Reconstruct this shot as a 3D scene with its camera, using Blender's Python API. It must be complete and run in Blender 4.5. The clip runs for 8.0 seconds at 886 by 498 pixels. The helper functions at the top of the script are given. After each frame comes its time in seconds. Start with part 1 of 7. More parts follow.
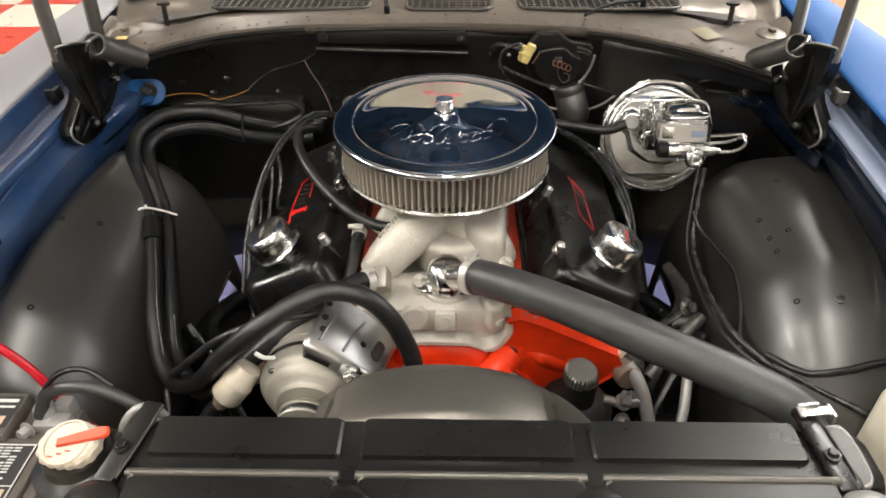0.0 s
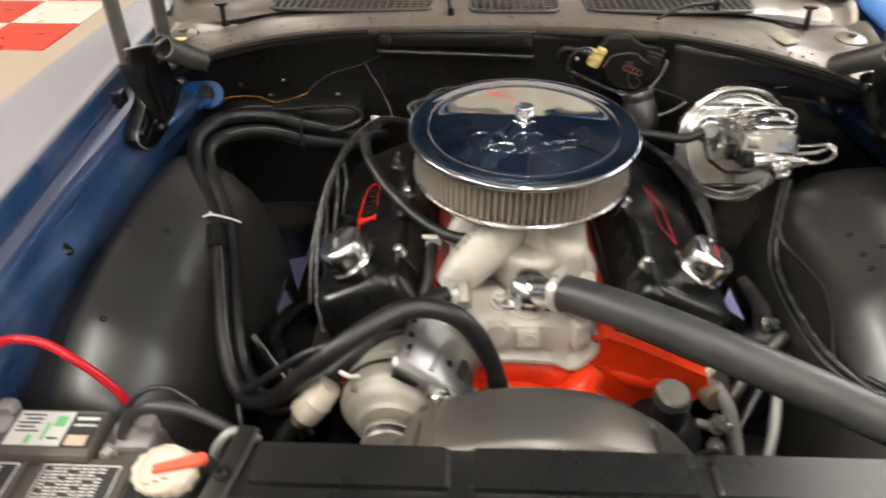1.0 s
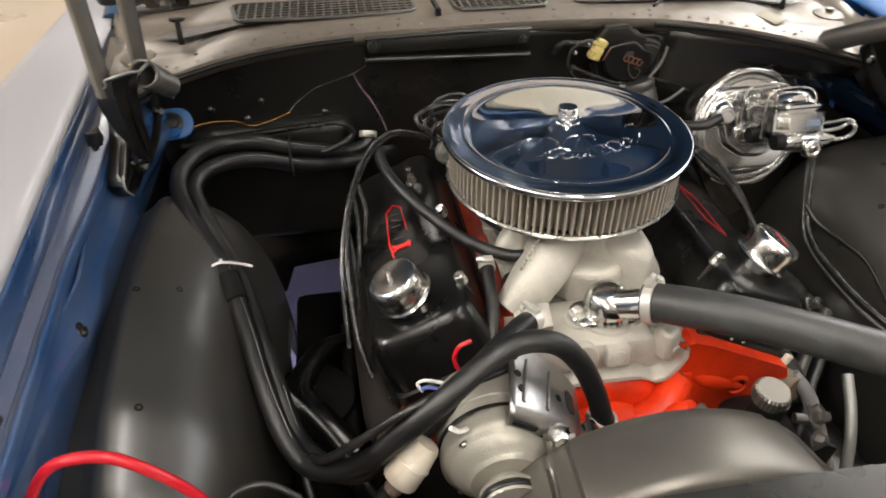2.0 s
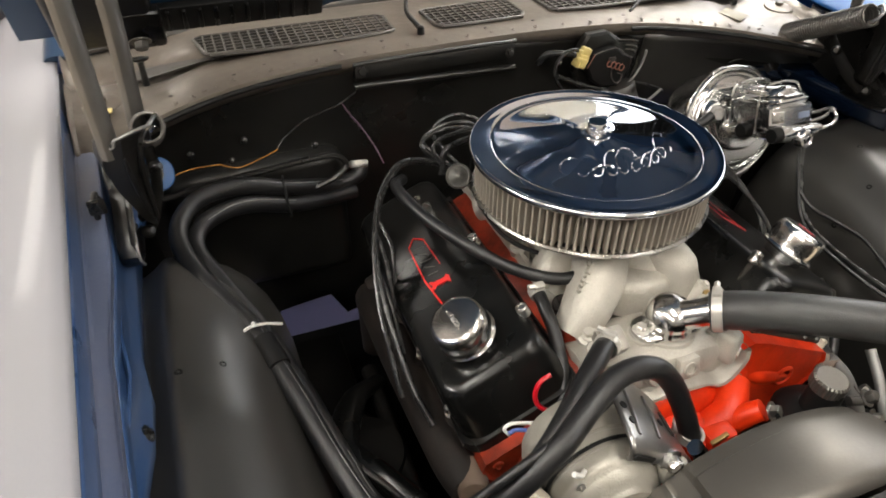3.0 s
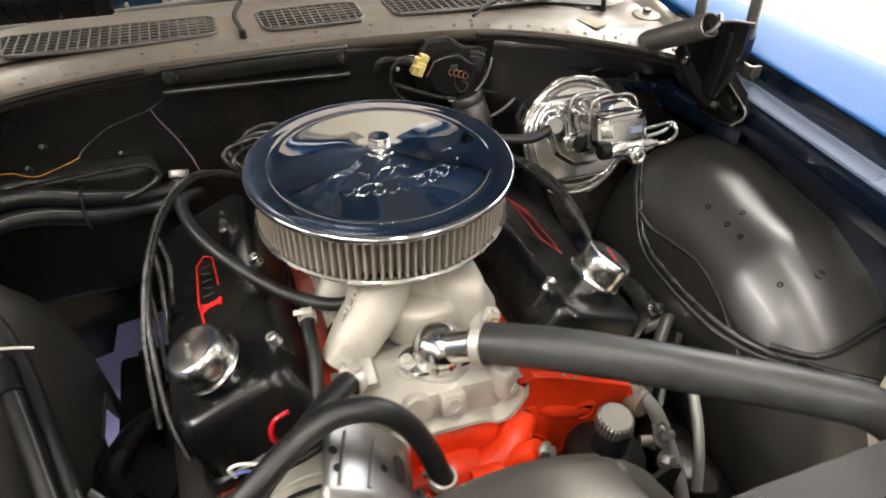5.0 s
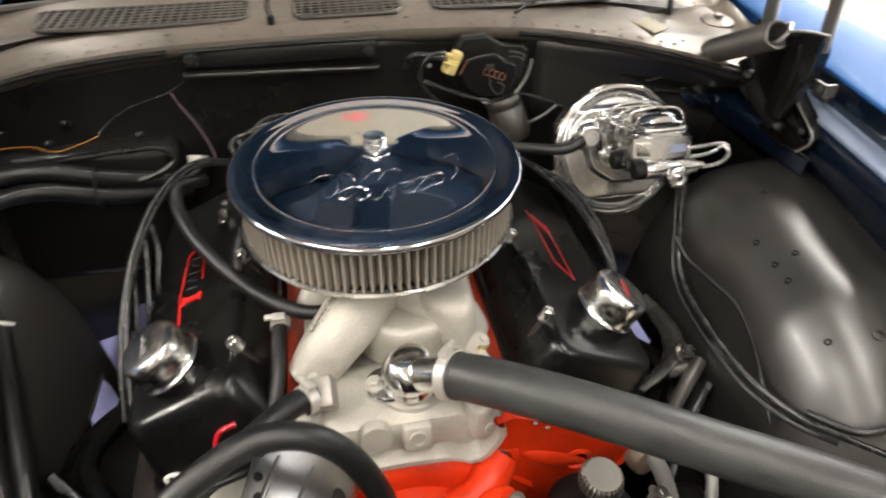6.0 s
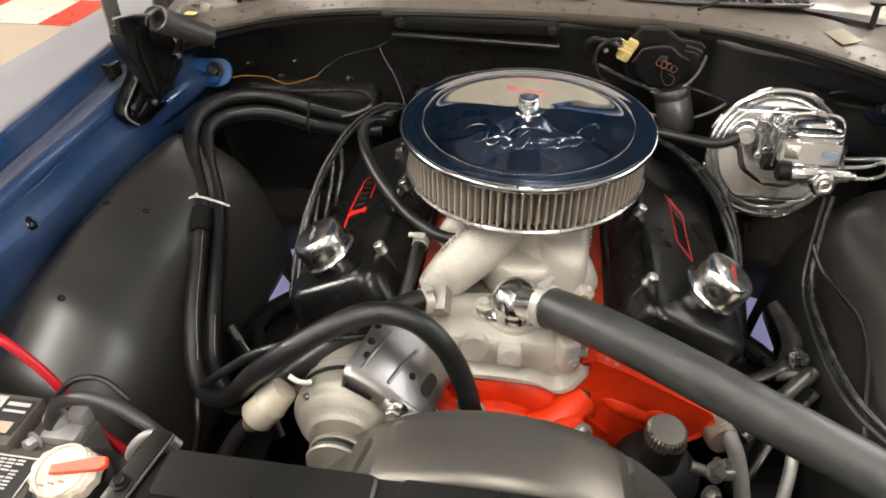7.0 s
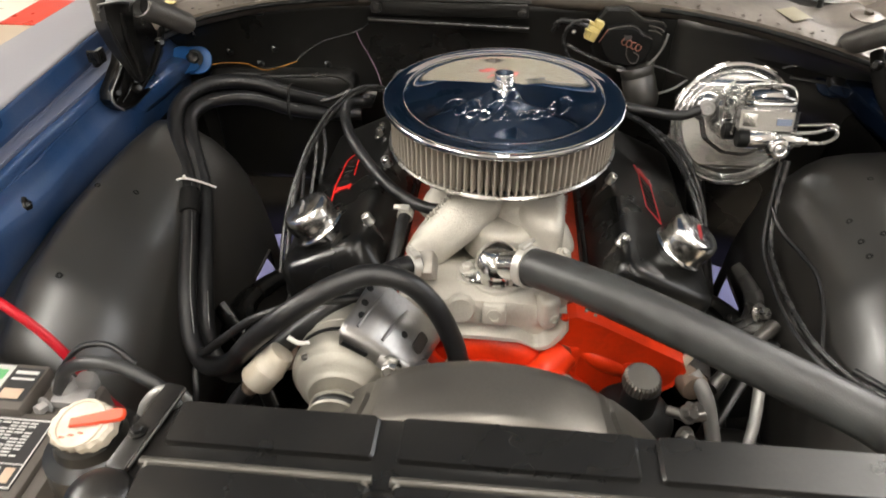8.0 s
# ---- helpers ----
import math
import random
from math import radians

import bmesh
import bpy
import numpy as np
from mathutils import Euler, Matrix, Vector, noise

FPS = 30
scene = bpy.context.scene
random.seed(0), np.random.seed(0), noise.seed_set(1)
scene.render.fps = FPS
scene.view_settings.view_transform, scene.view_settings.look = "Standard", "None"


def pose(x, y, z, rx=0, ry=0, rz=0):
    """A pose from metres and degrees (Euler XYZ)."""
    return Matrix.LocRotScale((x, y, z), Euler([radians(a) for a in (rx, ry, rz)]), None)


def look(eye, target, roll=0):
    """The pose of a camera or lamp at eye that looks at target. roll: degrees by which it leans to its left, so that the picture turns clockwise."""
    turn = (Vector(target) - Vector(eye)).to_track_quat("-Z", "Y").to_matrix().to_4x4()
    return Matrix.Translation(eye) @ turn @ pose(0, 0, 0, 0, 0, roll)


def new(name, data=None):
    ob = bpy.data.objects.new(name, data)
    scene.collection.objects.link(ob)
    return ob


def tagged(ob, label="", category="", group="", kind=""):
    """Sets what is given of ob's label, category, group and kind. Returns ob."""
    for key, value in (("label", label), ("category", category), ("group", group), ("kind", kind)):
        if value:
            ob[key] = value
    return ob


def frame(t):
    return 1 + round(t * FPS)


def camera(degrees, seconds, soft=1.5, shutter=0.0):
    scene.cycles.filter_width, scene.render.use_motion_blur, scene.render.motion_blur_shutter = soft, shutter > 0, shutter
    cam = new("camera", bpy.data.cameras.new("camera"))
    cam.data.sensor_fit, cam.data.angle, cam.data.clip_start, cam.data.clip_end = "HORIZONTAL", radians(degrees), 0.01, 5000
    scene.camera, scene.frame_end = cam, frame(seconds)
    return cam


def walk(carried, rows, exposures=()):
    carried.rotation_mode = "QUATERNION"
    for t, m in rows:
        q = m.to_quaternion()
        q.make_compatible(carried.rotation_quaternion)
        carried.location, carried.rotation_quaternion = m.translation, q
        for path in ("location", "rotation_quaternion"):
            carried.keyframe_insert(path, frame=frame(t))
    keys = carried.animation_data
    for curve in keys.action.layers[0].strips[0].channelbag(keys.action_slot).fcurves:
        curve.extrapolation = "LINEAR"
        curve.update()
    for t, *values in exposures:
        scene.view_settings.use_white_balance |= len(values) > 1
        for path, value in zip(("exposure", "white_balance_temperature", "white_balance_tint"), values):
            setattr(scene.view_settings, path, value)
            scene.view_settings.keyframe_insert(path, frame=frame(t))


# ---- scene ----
cam = camera(66.6, 8.0, soft=1.7, shutter=0.5)
PATH = [
    (0, (0.023, -0.991, 1.403), (-0.014, 0.611, 0.206), -0.4),
    (0.5, (0.019, -0.981, 1.396), (-0.02, 0.622, 0.2), -0.4),
    (1, (-0.079, -0.95, 1.399), (-0.151, 0.646, 0.197), -0.5),
    (1.2, (-0.146, -0.916, 1.394), (-0.207, 0.682, 0.193), -0.6),
    (2.3, (-0.368, -0.821, 1.369), (-0.001, 0.732, 0.164), -0.2),
    (2.5, (-0.415, -0.803, 1.381), (0.003, 0.739, 0.177), -0.2),
    (3, (-0.501, -0.723, 1.381), (0.06, 0.772, 0.177), -0.2),
    (3.5, (-0.513, -0.695, 1.369), (0.141, 0.761, 0.163), -0.2),
    (4, (-0.482, -0.691, 1.369), (0.208, 0.749, 0.165), -0.2),
    (4.5, (-0.339, -0.741, 1.364), (0.359, 0.698, 0.163), -0.2),
    (4.7, (-0.273, -0.775, 1.371), (0.369, 0.689, 0.169), 0.1),
    (5.8, (-0.066, -0.715, 1.341), (0.326, 0.829, 0.131), 0.4),
    (6, (-0.051, -0.725, 1.337), (0.248, 0.839, 0.127), 0.1),
    (6.5, (-0.011, -0.812, 1.346), (-0.115, 0.779, 0.139), -0.4),
    (7, (0.02, -0.868, 1.352), (-0.228, 0.704, 0.141), -0.5),
    (7.5, (0.02, -0.879, 1.352), (-0.189, 0.696, 0.137), -0.4),
    (8, (0.008, -0.933, 1.349), (-0.152, 0.646, 0.132), -0.3),
]
walk(cam, [(t, look(eye, target, roll)) for t, eye, target, roll in PATH], [(0, -0.12), (1.2, -0.12), (2.5, -0.14), (3.0, -0.22), (3.5, -0.24), (4.0, -0.10), (4.5, 0.02), (6.0, -0.02), (7.0, -0.03), (8.0, -0.06)])


# ---- world, lamps ----
world = bpy.data.worlds.new("world")
scene.world = world
world.use_nodes = True
world.node_tree.nodes["Background"].inputs[0].default_value = (0.75, 0.85, 1.0, 1)
world.node_tree.nodes["Background"].inputs[1].default_value = 0.03


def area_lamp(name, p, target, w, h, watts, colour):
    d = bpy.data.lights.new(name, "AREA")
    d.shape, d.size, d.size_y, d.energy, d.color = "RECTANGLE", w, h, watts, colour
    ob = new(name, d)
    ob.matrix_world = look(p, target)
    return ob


# unseen ceiling lamps, added and powered to brighten dark panels and place highlights
FILL_LAMPS = [(-1.9, -1.6, 50), (0.1, -1.3, 36), (-1.9, -4.4, 24), (1.5, -3.6, 95), (1.45, 1.0, 48), (-4.2, 0.2, 330), (-1.9, 4.4, 36), (2.85, 2.3, 150)]
for lx, ly, watts in FILL_LAMPS:
    area_lamp("fill_lamp", (lx, ly, 3.36), (lx, ly, 0), 0.28, 2.2, watts, (1.0, 0.96, 0.885))
# daylight in the open roller door
area_lamp("door_daylight", (3.12, 2.0, 1.5), (0, 2.0, 1.3), 5.0, 2.8, 170, (1.0, 0.975, 0.96))


# ---- materials ----
def rough_ramp(nt, src, lo, hi):
    n = nt.nodes.new("ShaderNodeMapRange")
    n.inputs[3].default_value, n.inputs[4].default_value = lo, hi
    nt.links.new(src, n.inputs[0])
    return n.outputs[0]


def surface(name, colour, rough=0.5, metal=0.0, var=0.12, scale=9.0, fine=220.0, bump=0.05, coat=0.0, second=None, cover=0.55, rspread=0.12, random_piece=0.0, spec=0.5, dents=0.0):
    """A procedural surface: broad stains, fine grain, varied gloss and relief; second is a stain colour."""
    m = bpy.data.materials.new(name)
    m.use_nodes = True
    nt = m.node_tree
    b = nt.nodes["Principled BSDF"]
    tc = nt.nodes.new("ShaderNodeTexCoord")
    n1, n2 = nt.nodes.new("ShaderNodeTexNoise"), nt.nodes.new("ShaderNodeTexNoise")
    n1.inputs["Scale"].default_value, n1.inputs["Detail"].default_value = scale, 6
    n2.inputs["Scale"].default_value, n2.inputs["Detail"].default_value = fine, 4
    nt.links.new(tc.outputs["Object"], n1.inputs["Vector"])
    nt.links.new(tc.outputs["Object"], n2.inputs["Vector"])
    mix = nt.nodes.new("ShaderNodeMix")
    mix.data_type = "RGBA"
    lo = tuple(c * (1 - var) for c in colour)
    hi = tuple(min(1, c * (1 + var)) for c in colour)
    mix.inputs["A"].default_value, mix.inputs["B"].default_value = (*lo, 1), (*hi, 1)
    nt.links.new(n1.outputs["Fac"], mix.inputs["Factor"])
    out = mix.outputs["Result"]
    if second:
        ramp = nt.nodes.new("ShaderNodeMapRange")
        ramp.inputs[1].default_value, ramp.inputs[2].default_value = cover - 0.16, cover + 0.24
        ramp.inputs[4].default_value = 0.8
        add = nt.nodes.new("ShaderNodeMath")
        add.operation = "MULTIPLY_ADD"
        add.inputs[1].default_value = 0.25
        nt.links.new(n2.outputs["Fac"], add.inputs[0])
        sub = nt.nodes.new("ShaderNodeMath")
        sub.operation = "SUBTRACT"
        sub.inputs[1].default_value = 0.12
        nt.links.new(n1.outputs["Fac"], sub.inputs[0])
        nt.links.new(sub.outputs[0], add.inputs[2])
        nt.links.new(add.outputs[0], ramp.inputs[0])
        m2 = nt.nodes.new("ShaderNodeMix")
        m2.data_type = "RGBA"
        m2.inputs["B"].default_value = (*second, 1)
        nt.links.new(out, m2.inputs["A"])
        nt.links.new(ramp.outputs[0], m2.inputs["Factor"])
        out = m2.outputs["Result"]
    if random_piece:
        oi = nt.nodes.new("ShaderNodeObjectInfo")
        hs = nt.nodes.new("ShaderNodeHueSaturation")
        nt.links.new(rough_ramp(nt, oi.outputs["Random"], 1 - random_piece, 1 + random_piece), hs.inputs["Value"])
        nt.links.new(out, hs.inputs["Color"])
        out = hs.outputs["Color"]
    nt.links.new(out, b.inputs["Base Color"])
    nt.links.new(rough_ramp(nt, n1.outputs["Fac"], max(0.02, rough - rspread), min(1, rough + rspread)), b.inputs["Roughness"])
    b.inputs["Metallic"].default_value = metal
    b.inputs["Specular IOR Level"].default_value = spec
    b.inputs["Coat Weight"].default_value = coat
    b.inputs["Coat Roughness"].default_value = 0.04
    if bump:
        bp = nt.nodes.new("ShaderNodeBump")
        bp.inputs["Strength"].default_value, bp.inputs["Distance"].default_value = bump, 0.002
        nt.links.new(n2.outputs["Fac"], bp.inputs["Height"])
        if dents:
            n3 = nt.nodes.new("ShaderNodeTexNoise")
            n3.inputs["Scale"].default_value, n3.inputs["Detail"].default_value = 22, 3
            nt.links.new(tc.outputs["Object"], n3.inputs["Vector"])
            b3 = nt.nodes.new("ShaderNodeBump")
            b3.inputs["Strength"].default_value, b3.inputs["Distance"].default_value = dents, 0.006
            nt.links.new(n3.outputs["Fac"], b3.inputs["Height"])
            nt.links.new(b3.outputs["Normal"], bp.inputs["Normal"])
        nt.links.new(bp.outputs["Normal"], b.inputs["Normal"])
    return m


BLACK_SATIN = surface("black_satin_paint", (0.0088, 0.0086, 0.0079), 0.30, var=0.25, scale=5, fine=160, bump=0.05, second=(0.014, 0.0135, 0.012), cover=0.6, spec=0.5, dents=0.16)
BLACK_WHEEL = surface("black_wheelhouse_paint", (0.026, 0.0245, 0.0222), 0.39, var=0.3, scale=3, fine=260, bump=0.03, second=(0.038, 0.0345, 0.030), cover=0.60, spec=1.0, coat=0.06, dents=0.05)
BLACK_GLOSS = surface("black_gloss_powder", (0.0038, 0.0038, 0.0036), 0.29, var=0.3, scale=9, fine=220, bump=0.03, spec=0.34, coat=0.04, second=(0.008, 0.0075, 0.007), cover=0.62)
BLACK_DULL = surface("black_dull_plastic", (0.007, 0.007, 0.007), 0.5, var=0.2, scale=12, fine=300, bump=0.08, spec=0.2)
PANEL_BLACK = surface("radiator_panel_paint", (0.0085, 0.0082, 0.0078), 0.29, var=0.3, scale=7, fine=200, bump=0.05, second=(0.024, 0.0215, 0.019), cover=0.64, spec=0.48, dents=0.05)
SHROUD = surface("shroud_plastic", (0.160, 0.149, 0.133), 0.40, 0.75, var=0.25, scale=8, fine=300, bump=0.06, dents=0.03, second=(0.10, 0.092, 0.080), cover=0.6)
GREASY = surface("greasy_iron", (0.005, 0.0048, 0.0045), 0.30, var=0.4, scale=14, fine=120, bump=0.2, second=(0.020, 0.018, 0.016), cover=0.64, spec=0.45, dents=0.22)
GRIME = surface("oily_grime", (0.004, 0.0038, 0.0035), 0.7, var=0.4, scale=14, fine=120, bump=0.25, second=(0.010, 0.009, 0.008), cover=0.62, spec=0.08)
RUBBER = surface("rubber_hose", (0.0085, 0.0085, 0.009), 0.35, var=0.25, scale=24, fine=480, bump=0.3, second=(0.028, 0.028, 0.028), cover=0.66)
RUBBER_GREY = surface("dusty_rubber_hose", (0.027, 0.0265, 0.026), 0.42, var=0.2, scale=18, fine=600, bump=0.18, second=(0.058, 0.063, 0.060), cover=0.60)
WIRE = surface("wire_sleeve", (0.018, 0.018, 0.018), 0.27, var=0.25, scale=40, fine=300, bump=0.25, second=(0.05, 0.05, 0.05), cover=0.66, dents=0.15)
CHROME = surface("chrome", (0.76, 0.76, 0.765), 0.10, 1.0, var=0.04, scale=9, fine=60, bump=0.0, rspread=0.03)
CHROME_SATIN = surface("polished_chrome", (0.68, 0.68, 0.675), 0.19, 1.0, var=0.05, scale=14, fine=60, bump=0.0, rspread=0.03)
BRACKET_CHROME = surface("worn_bracket_chrome", (0.40, 0.392, 0.38), 0.33, 0.95, var=0.2, scale=20, fine=200, bump=0.08, rspread=0.08, second=(0.22, 0.21, 0.20), cover=0.58)
GREY_PIPE = surface("dull_grey_pipe", (0.30, 0.295, 0.285), 0.42, 0.5, var=0.2, scale=25, fine=260, bump=0.12)
CHROME_LID = surface("chrome_lid", (0.64, 0.66, 0.71), 0.04, 1.0, var=0.04, scale=6, fine=40, bump=0.0, rspread=0.025)
WORN_LIT_EDGE = surface("worn_lit_edge", (0.085, 0.080, 0.070), 0.33, 0.35, var=0.3, scale=14, fine=220, bump=0.06)
ARM_GREY = surface("oily_grey_casting", (0.060, 0.058, 0.054), 0.27, 0.3, var=0.4, scale=18, fine=160, bump=0.10, dents=0.08)
STUD_STEEL = surface("dull_stud_steel", (0.30, 0.28, 0.25), 0.45, 0.55, var=0.2, scale=40, fine=300, bump=0.08)
ARM_STEEL = surface("worn_arm_steel", (0.115, 0.108, 0.10), 0.34, 0.55, var=0.3, scale=20, fine=260, bump=0.10)
STEEL = surface("bright_steel", (0.55, 0.54, 0.52), 0.28, 1.0, var=0.2, scale=30, fine=300, bump=0.08)
CAP_CHROME = surface("soft_cap_chrome", (0.70, 0.695, 0.685), 0.20, 1.0, var=0.06, scale=12, fine=120, bump=0.0, rspread=0.03)
COPPER = surface("dull_copper", (0.30, 0.135, 0.10), 0.42, 0.5, var=0.25, scale=60, fine=300, bump=0.1)
CLAMP_STEEL = surface("clamp_steel", (0.52, 0.50, 0.46), 0.36, 0.5, var=0.2, scale=40, fine=300, bump=0.06)
ALU = surface("cast_aluminium", (0.50, 0.475, 0.42), 0.46, 0.32, var=0.16, scale=16, fine=420, bump=0.6, second=(0.26, 0.24, 0.205), cover=0.56, dents=0.22)
ALU_DULL = surface("alternator_aluminium", (0.33, 0.312, 0.27), 0.44, 0.4, var=0.14, scale=18, fine=420, bump=0.25, second=(0.22, 0.205, 0.175), cover=0.58, dents=0.05)
ZINC = surface("carburetor_zinc", (0.50, 0.47, 0.42), 0.4, 0.7, var=0.2, scale=25, fine=260, bump=0.15)
ORANGE = surface("orange_engine_paint", (0.70, 0.038, 0.006), 0.38, var=0.15, scale=18, fine=160, bump=0.15, second=(0.26, 0.018, 0.006), cover=0.62, dents=0.14, spec=0.32)
# darker orange for grime, and for the shade over the left head
ORANGE_DIRTY_SHADED = surface("grimy_shaded_orange_paint", (0.34, 0.034, 0.011), 0.42, var=0.3, scale=30, fine=160, bump=0.3, second=(0.035, 0.012, 0.008), cover=0.50)
RUST = surface("exhaust_iron", (0.012, 0.009, 0.0075), 0.72, 0.1, var=0.3, scale=22, fine=220, bump=0.25, second=(0.032, 0.021, 0.016), cover=0.62)
BLUE = surface("metallic_blue_paint", (0.015, 0.083, 0.255), 0.58, 0.15, var=0.10, scale=5, fine=900, bump=0.02, coat=0.03, spec=0.22)
BLUE_LIP = surface("dull_blue_paint", (0.026, 0.078, 0.21), 0.31, 0.3, var=0.25, scale=9, fine=300, bump=0.03, dents=0.07, coat=0.8, second=(0.105, 0.14, 0.235), cover=0.56)
# blue of the right inner lip, darkened for its shaded side
BLUE_SHADED = surface("shaded_blue_paint", (0.0032, 0.0085, 0.022), 0.24, 0.2, var=0.25, scale=7, fine=300, bump=0.04, coat=0.6, dents=0.10)
BLUE_TAB = surface("tab_blue_paint", (0.016, 0.080, 0.23), 0.4, 0.0, var=0.2, scale=14, fine=300, bump=0.05, coat=0.1, spec=0.35)
BLUE_DARK = surface("dark_blue_paint", (0.0125, 0.044, 0.100), 0.3, 0.3, var=0.10, scale=5, fine=900, bump=0.02, coat=0.8)
# next two: lip channels, paler because their reflections are painted in
PALE_WORN_SHEEN = surface("worn_pale_sheen", (0.125, 0.138, 0.20), 0.34, 0.2, var=0.25, scale=7, fine=260, bump=0.05, second=(0.05, 0.085, 0.17), cover=0.56, coat=0.3)
PALE_SHEEN_AND_MARK = surface("pale_blue_sheen_and_mark", (0.25, 0.30, 0.41), 0.26, 0.3, var=0.2, scale=7, fine=260, bump=0.04, second=(0.08, 0.13, 0.24), cover=0.62, coat=0.5)
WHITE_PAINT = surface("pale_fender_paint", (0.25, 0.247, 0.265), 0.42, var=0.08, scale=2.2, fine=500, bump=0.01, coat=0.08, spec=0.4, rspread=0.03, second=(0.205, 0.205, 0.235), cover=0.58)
COWL = surface("bare_cowl_metal", (0.150, 0.129, 0.107), 0.35, 0.40, var=0.35, scale=7, fine=90, bump=0.15, second=(0.055, 0.046, 0.038), cover=0.55, rspread=0.16, dents=0.12)
COWL_PAPER = surface("faded_paper", (0.24, 0.21, 0.13), 0.5, var=0.2, scale=40, fine=300, bump=0.03)
GRILLE = surface("vent_grille_paint", (0.060, 0.055, 0.050), 0.42, 0.3, var=0.2, scale=30, fine=300, bump=0.08)
PAPER = surface("filter_paper", (0.29, 0.255, 0.215), 0.75, var=0.12, scale=18, fine=900, bump=0.3, second=(0.20, 0.175, 0.145), cover=0.6)
RED = surface("red_cable", (0.46, 0.006, 0.016), 0.32, var=0.08, scale=30, fine=300, bump=0.04)
RED_PAINT = surface("red_emblem_paint", (0.65, 0.015, 0.012), 0.4, var=0.08, scale=60, fine=400, bump=0.03)
RED_DIM = surface("red_emblem_faded", (0.34, 0.02, 0.025), 0.4, var=0.1, scale=60, fine=400, bump=0.03)
CREAM = surface("aged_white_plastic", (0.72, 0.68, 0.56), 0.4, var=0.06, scale=25, fine=300, bump=0.05, second=(0.58, 0.52, 0.40), cover=0.62)
CAP_WHITE = surface("white_cap_plastic", (0.50, 0.46, 0.38), 0.38, var=0.08, scale=30, fine=280, bump=0.12, second=(0.38, 0.30, 0.21), cover=0.55)
CAP_ORANGE = surface("orange_lever", (0.72, 0.065, 0.02), 0.42, var=0.1, scale=40, fine=300, bump=0.08)
LABEL_WHITE = surface("label_paper", (0.66, 0.65, 0.62), 0.5, var=0.05, scale=30, fine=300, bump=0.02)
LABEL_GREEN = surface("label_green", (0.18, 0.55, 0.22), 0.5, var=0.05, scale=30, fine=300, bump=0.02)
LABEL_TAN = surface("label_tan", (0.60, 0.45, 0.33), 0.5, var=0.1, scale=40, fine=300, bump=0.02)
MAT = surface("lavender_mat", (0.24, 0.24, 0.46), 0.6, var=0.1, scale=3, fine=90, bump=0.08)
LABEL_GREY = surface("label_ink", (0.035, 0.034, 0.034), 0.5, var=0.1, scale=40, fine=300, bump=0.02)
STUB = surface("tan_iron", (0.17, 0.125, 0.095), 0.6, 0.2, var=0.2, scale=40, fine=260, bump=0.3)
BRASS = surface("dull_brass", (0.36, 0.25, 0.10), 0.4, 0.8, var=0.15, scale=40, fine=260, bump=0.1)
YELLOW = surface("yellow_connector", (0.64, 0.52, 0.20), 0.45, var=0.15, scale=50, fine=300, bump=0.05, second=(0.45, 0.33, 0.12), cover=0.62)
ORANGE_WIRE = surface("orange_wire", (0.40, 0.17, 0.022), 0.45, var=0.3, scale=40, fine=300, bump=0.03)
PURPLE_WIRE = surface("purple_wire", (0.10, 0.055, 0.085), 0.45, var=0.1, scale=40, fine=300, bump=0.03)
WHITE_TIE = surface("white_tie", (0.72, 0.71, 0.68), 0.4, var=0.05, scale=60, fine=300, bump=0.03)
BLUE_WIRE = surface("blue_wire", (0.08, 0.12, 0.35), 0.4, var=0.1, scale=40, fine=300, bump=0.03)
CANISTER = surface("dull_canister_plating", (0.13, 0.125, 0.115), 0.5, 0.4, var=0.3, scale=50, fine=200, bump=0.3, second=(0.06, 0.055, 0.05), cover=0.55)
LEAD = surface("lead_terminal", (0.33, 0.32, 0.31), 0.5, 0.4, var=0.25, scale=50, fine=260, bump=0.3)
BATTERY = surface("battery_case", (0.10, 0.088, 0.077), 0.45, var=0.1, scale=14, fine=400, bump=0.08)
FLOOR = surface("shop_floor", (0.40, 0.33, 0.25), 0.32, var=0.10, scale=1.2, fine=60, bump=0.04, second=(0.33, 0.27, 0.20), cover=0.58)
TILE_RED = surface("red_floor_tile", (0.50, 0.04, 0.02), 0.3, var=0.06, scale=6, fine=120, bump=0.03, random_piece=0.08)
TILE_WHITE = surface("white_floor_tile", (0.60, 0.55, 0.47), 0.3, var=0.05, scale=6, fine=120, bump=0.03, random_piece=0.05)
TILE_ORANGE = surface("orange_floor_tile", (0.42, 0.175, 0.085), 0.4, var=0.08, scale=5, fine=120, bump=0.03, random_piece=0.08)
WALL = surface("painted_wall", (0.46, 0.45, 0.43), 0.7, var=0.05, scale=1.0, fine=90, bump=0.05)
CEILING = surface("ceiling_board", (0.62, 0.61, 0.59), 0.8, var=0.04, scale=1.0, fine=90, bump=0.05)
DASH = surface("beige_dash", (0.20, 0.158, 0.095), 0.55, var=0.08, scale=8, fine=260, bump=0.10)


def glass():
    m = bpy.data.materials.new("windshield_glass")
    m.use_nodes = True
    b = m.node_tree.nodes["Principled BSDF"]
    b.inputs["Transmission Weight"].default_value, b.inputs["Roughness"].default_value, b.inputs["IOR"].default_value = 1, 0.0, 1.45
    b.inputs["Base Color"].default_value = (0.93, 0.97, 0.95, 1)
    return m


GLASS = glass()


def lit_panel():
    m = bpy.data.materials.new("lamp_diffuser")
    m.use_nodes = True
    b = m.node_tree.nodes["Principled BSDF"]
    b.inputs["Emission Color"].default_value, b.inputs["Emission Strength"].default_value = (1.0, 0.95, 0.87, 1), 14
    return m


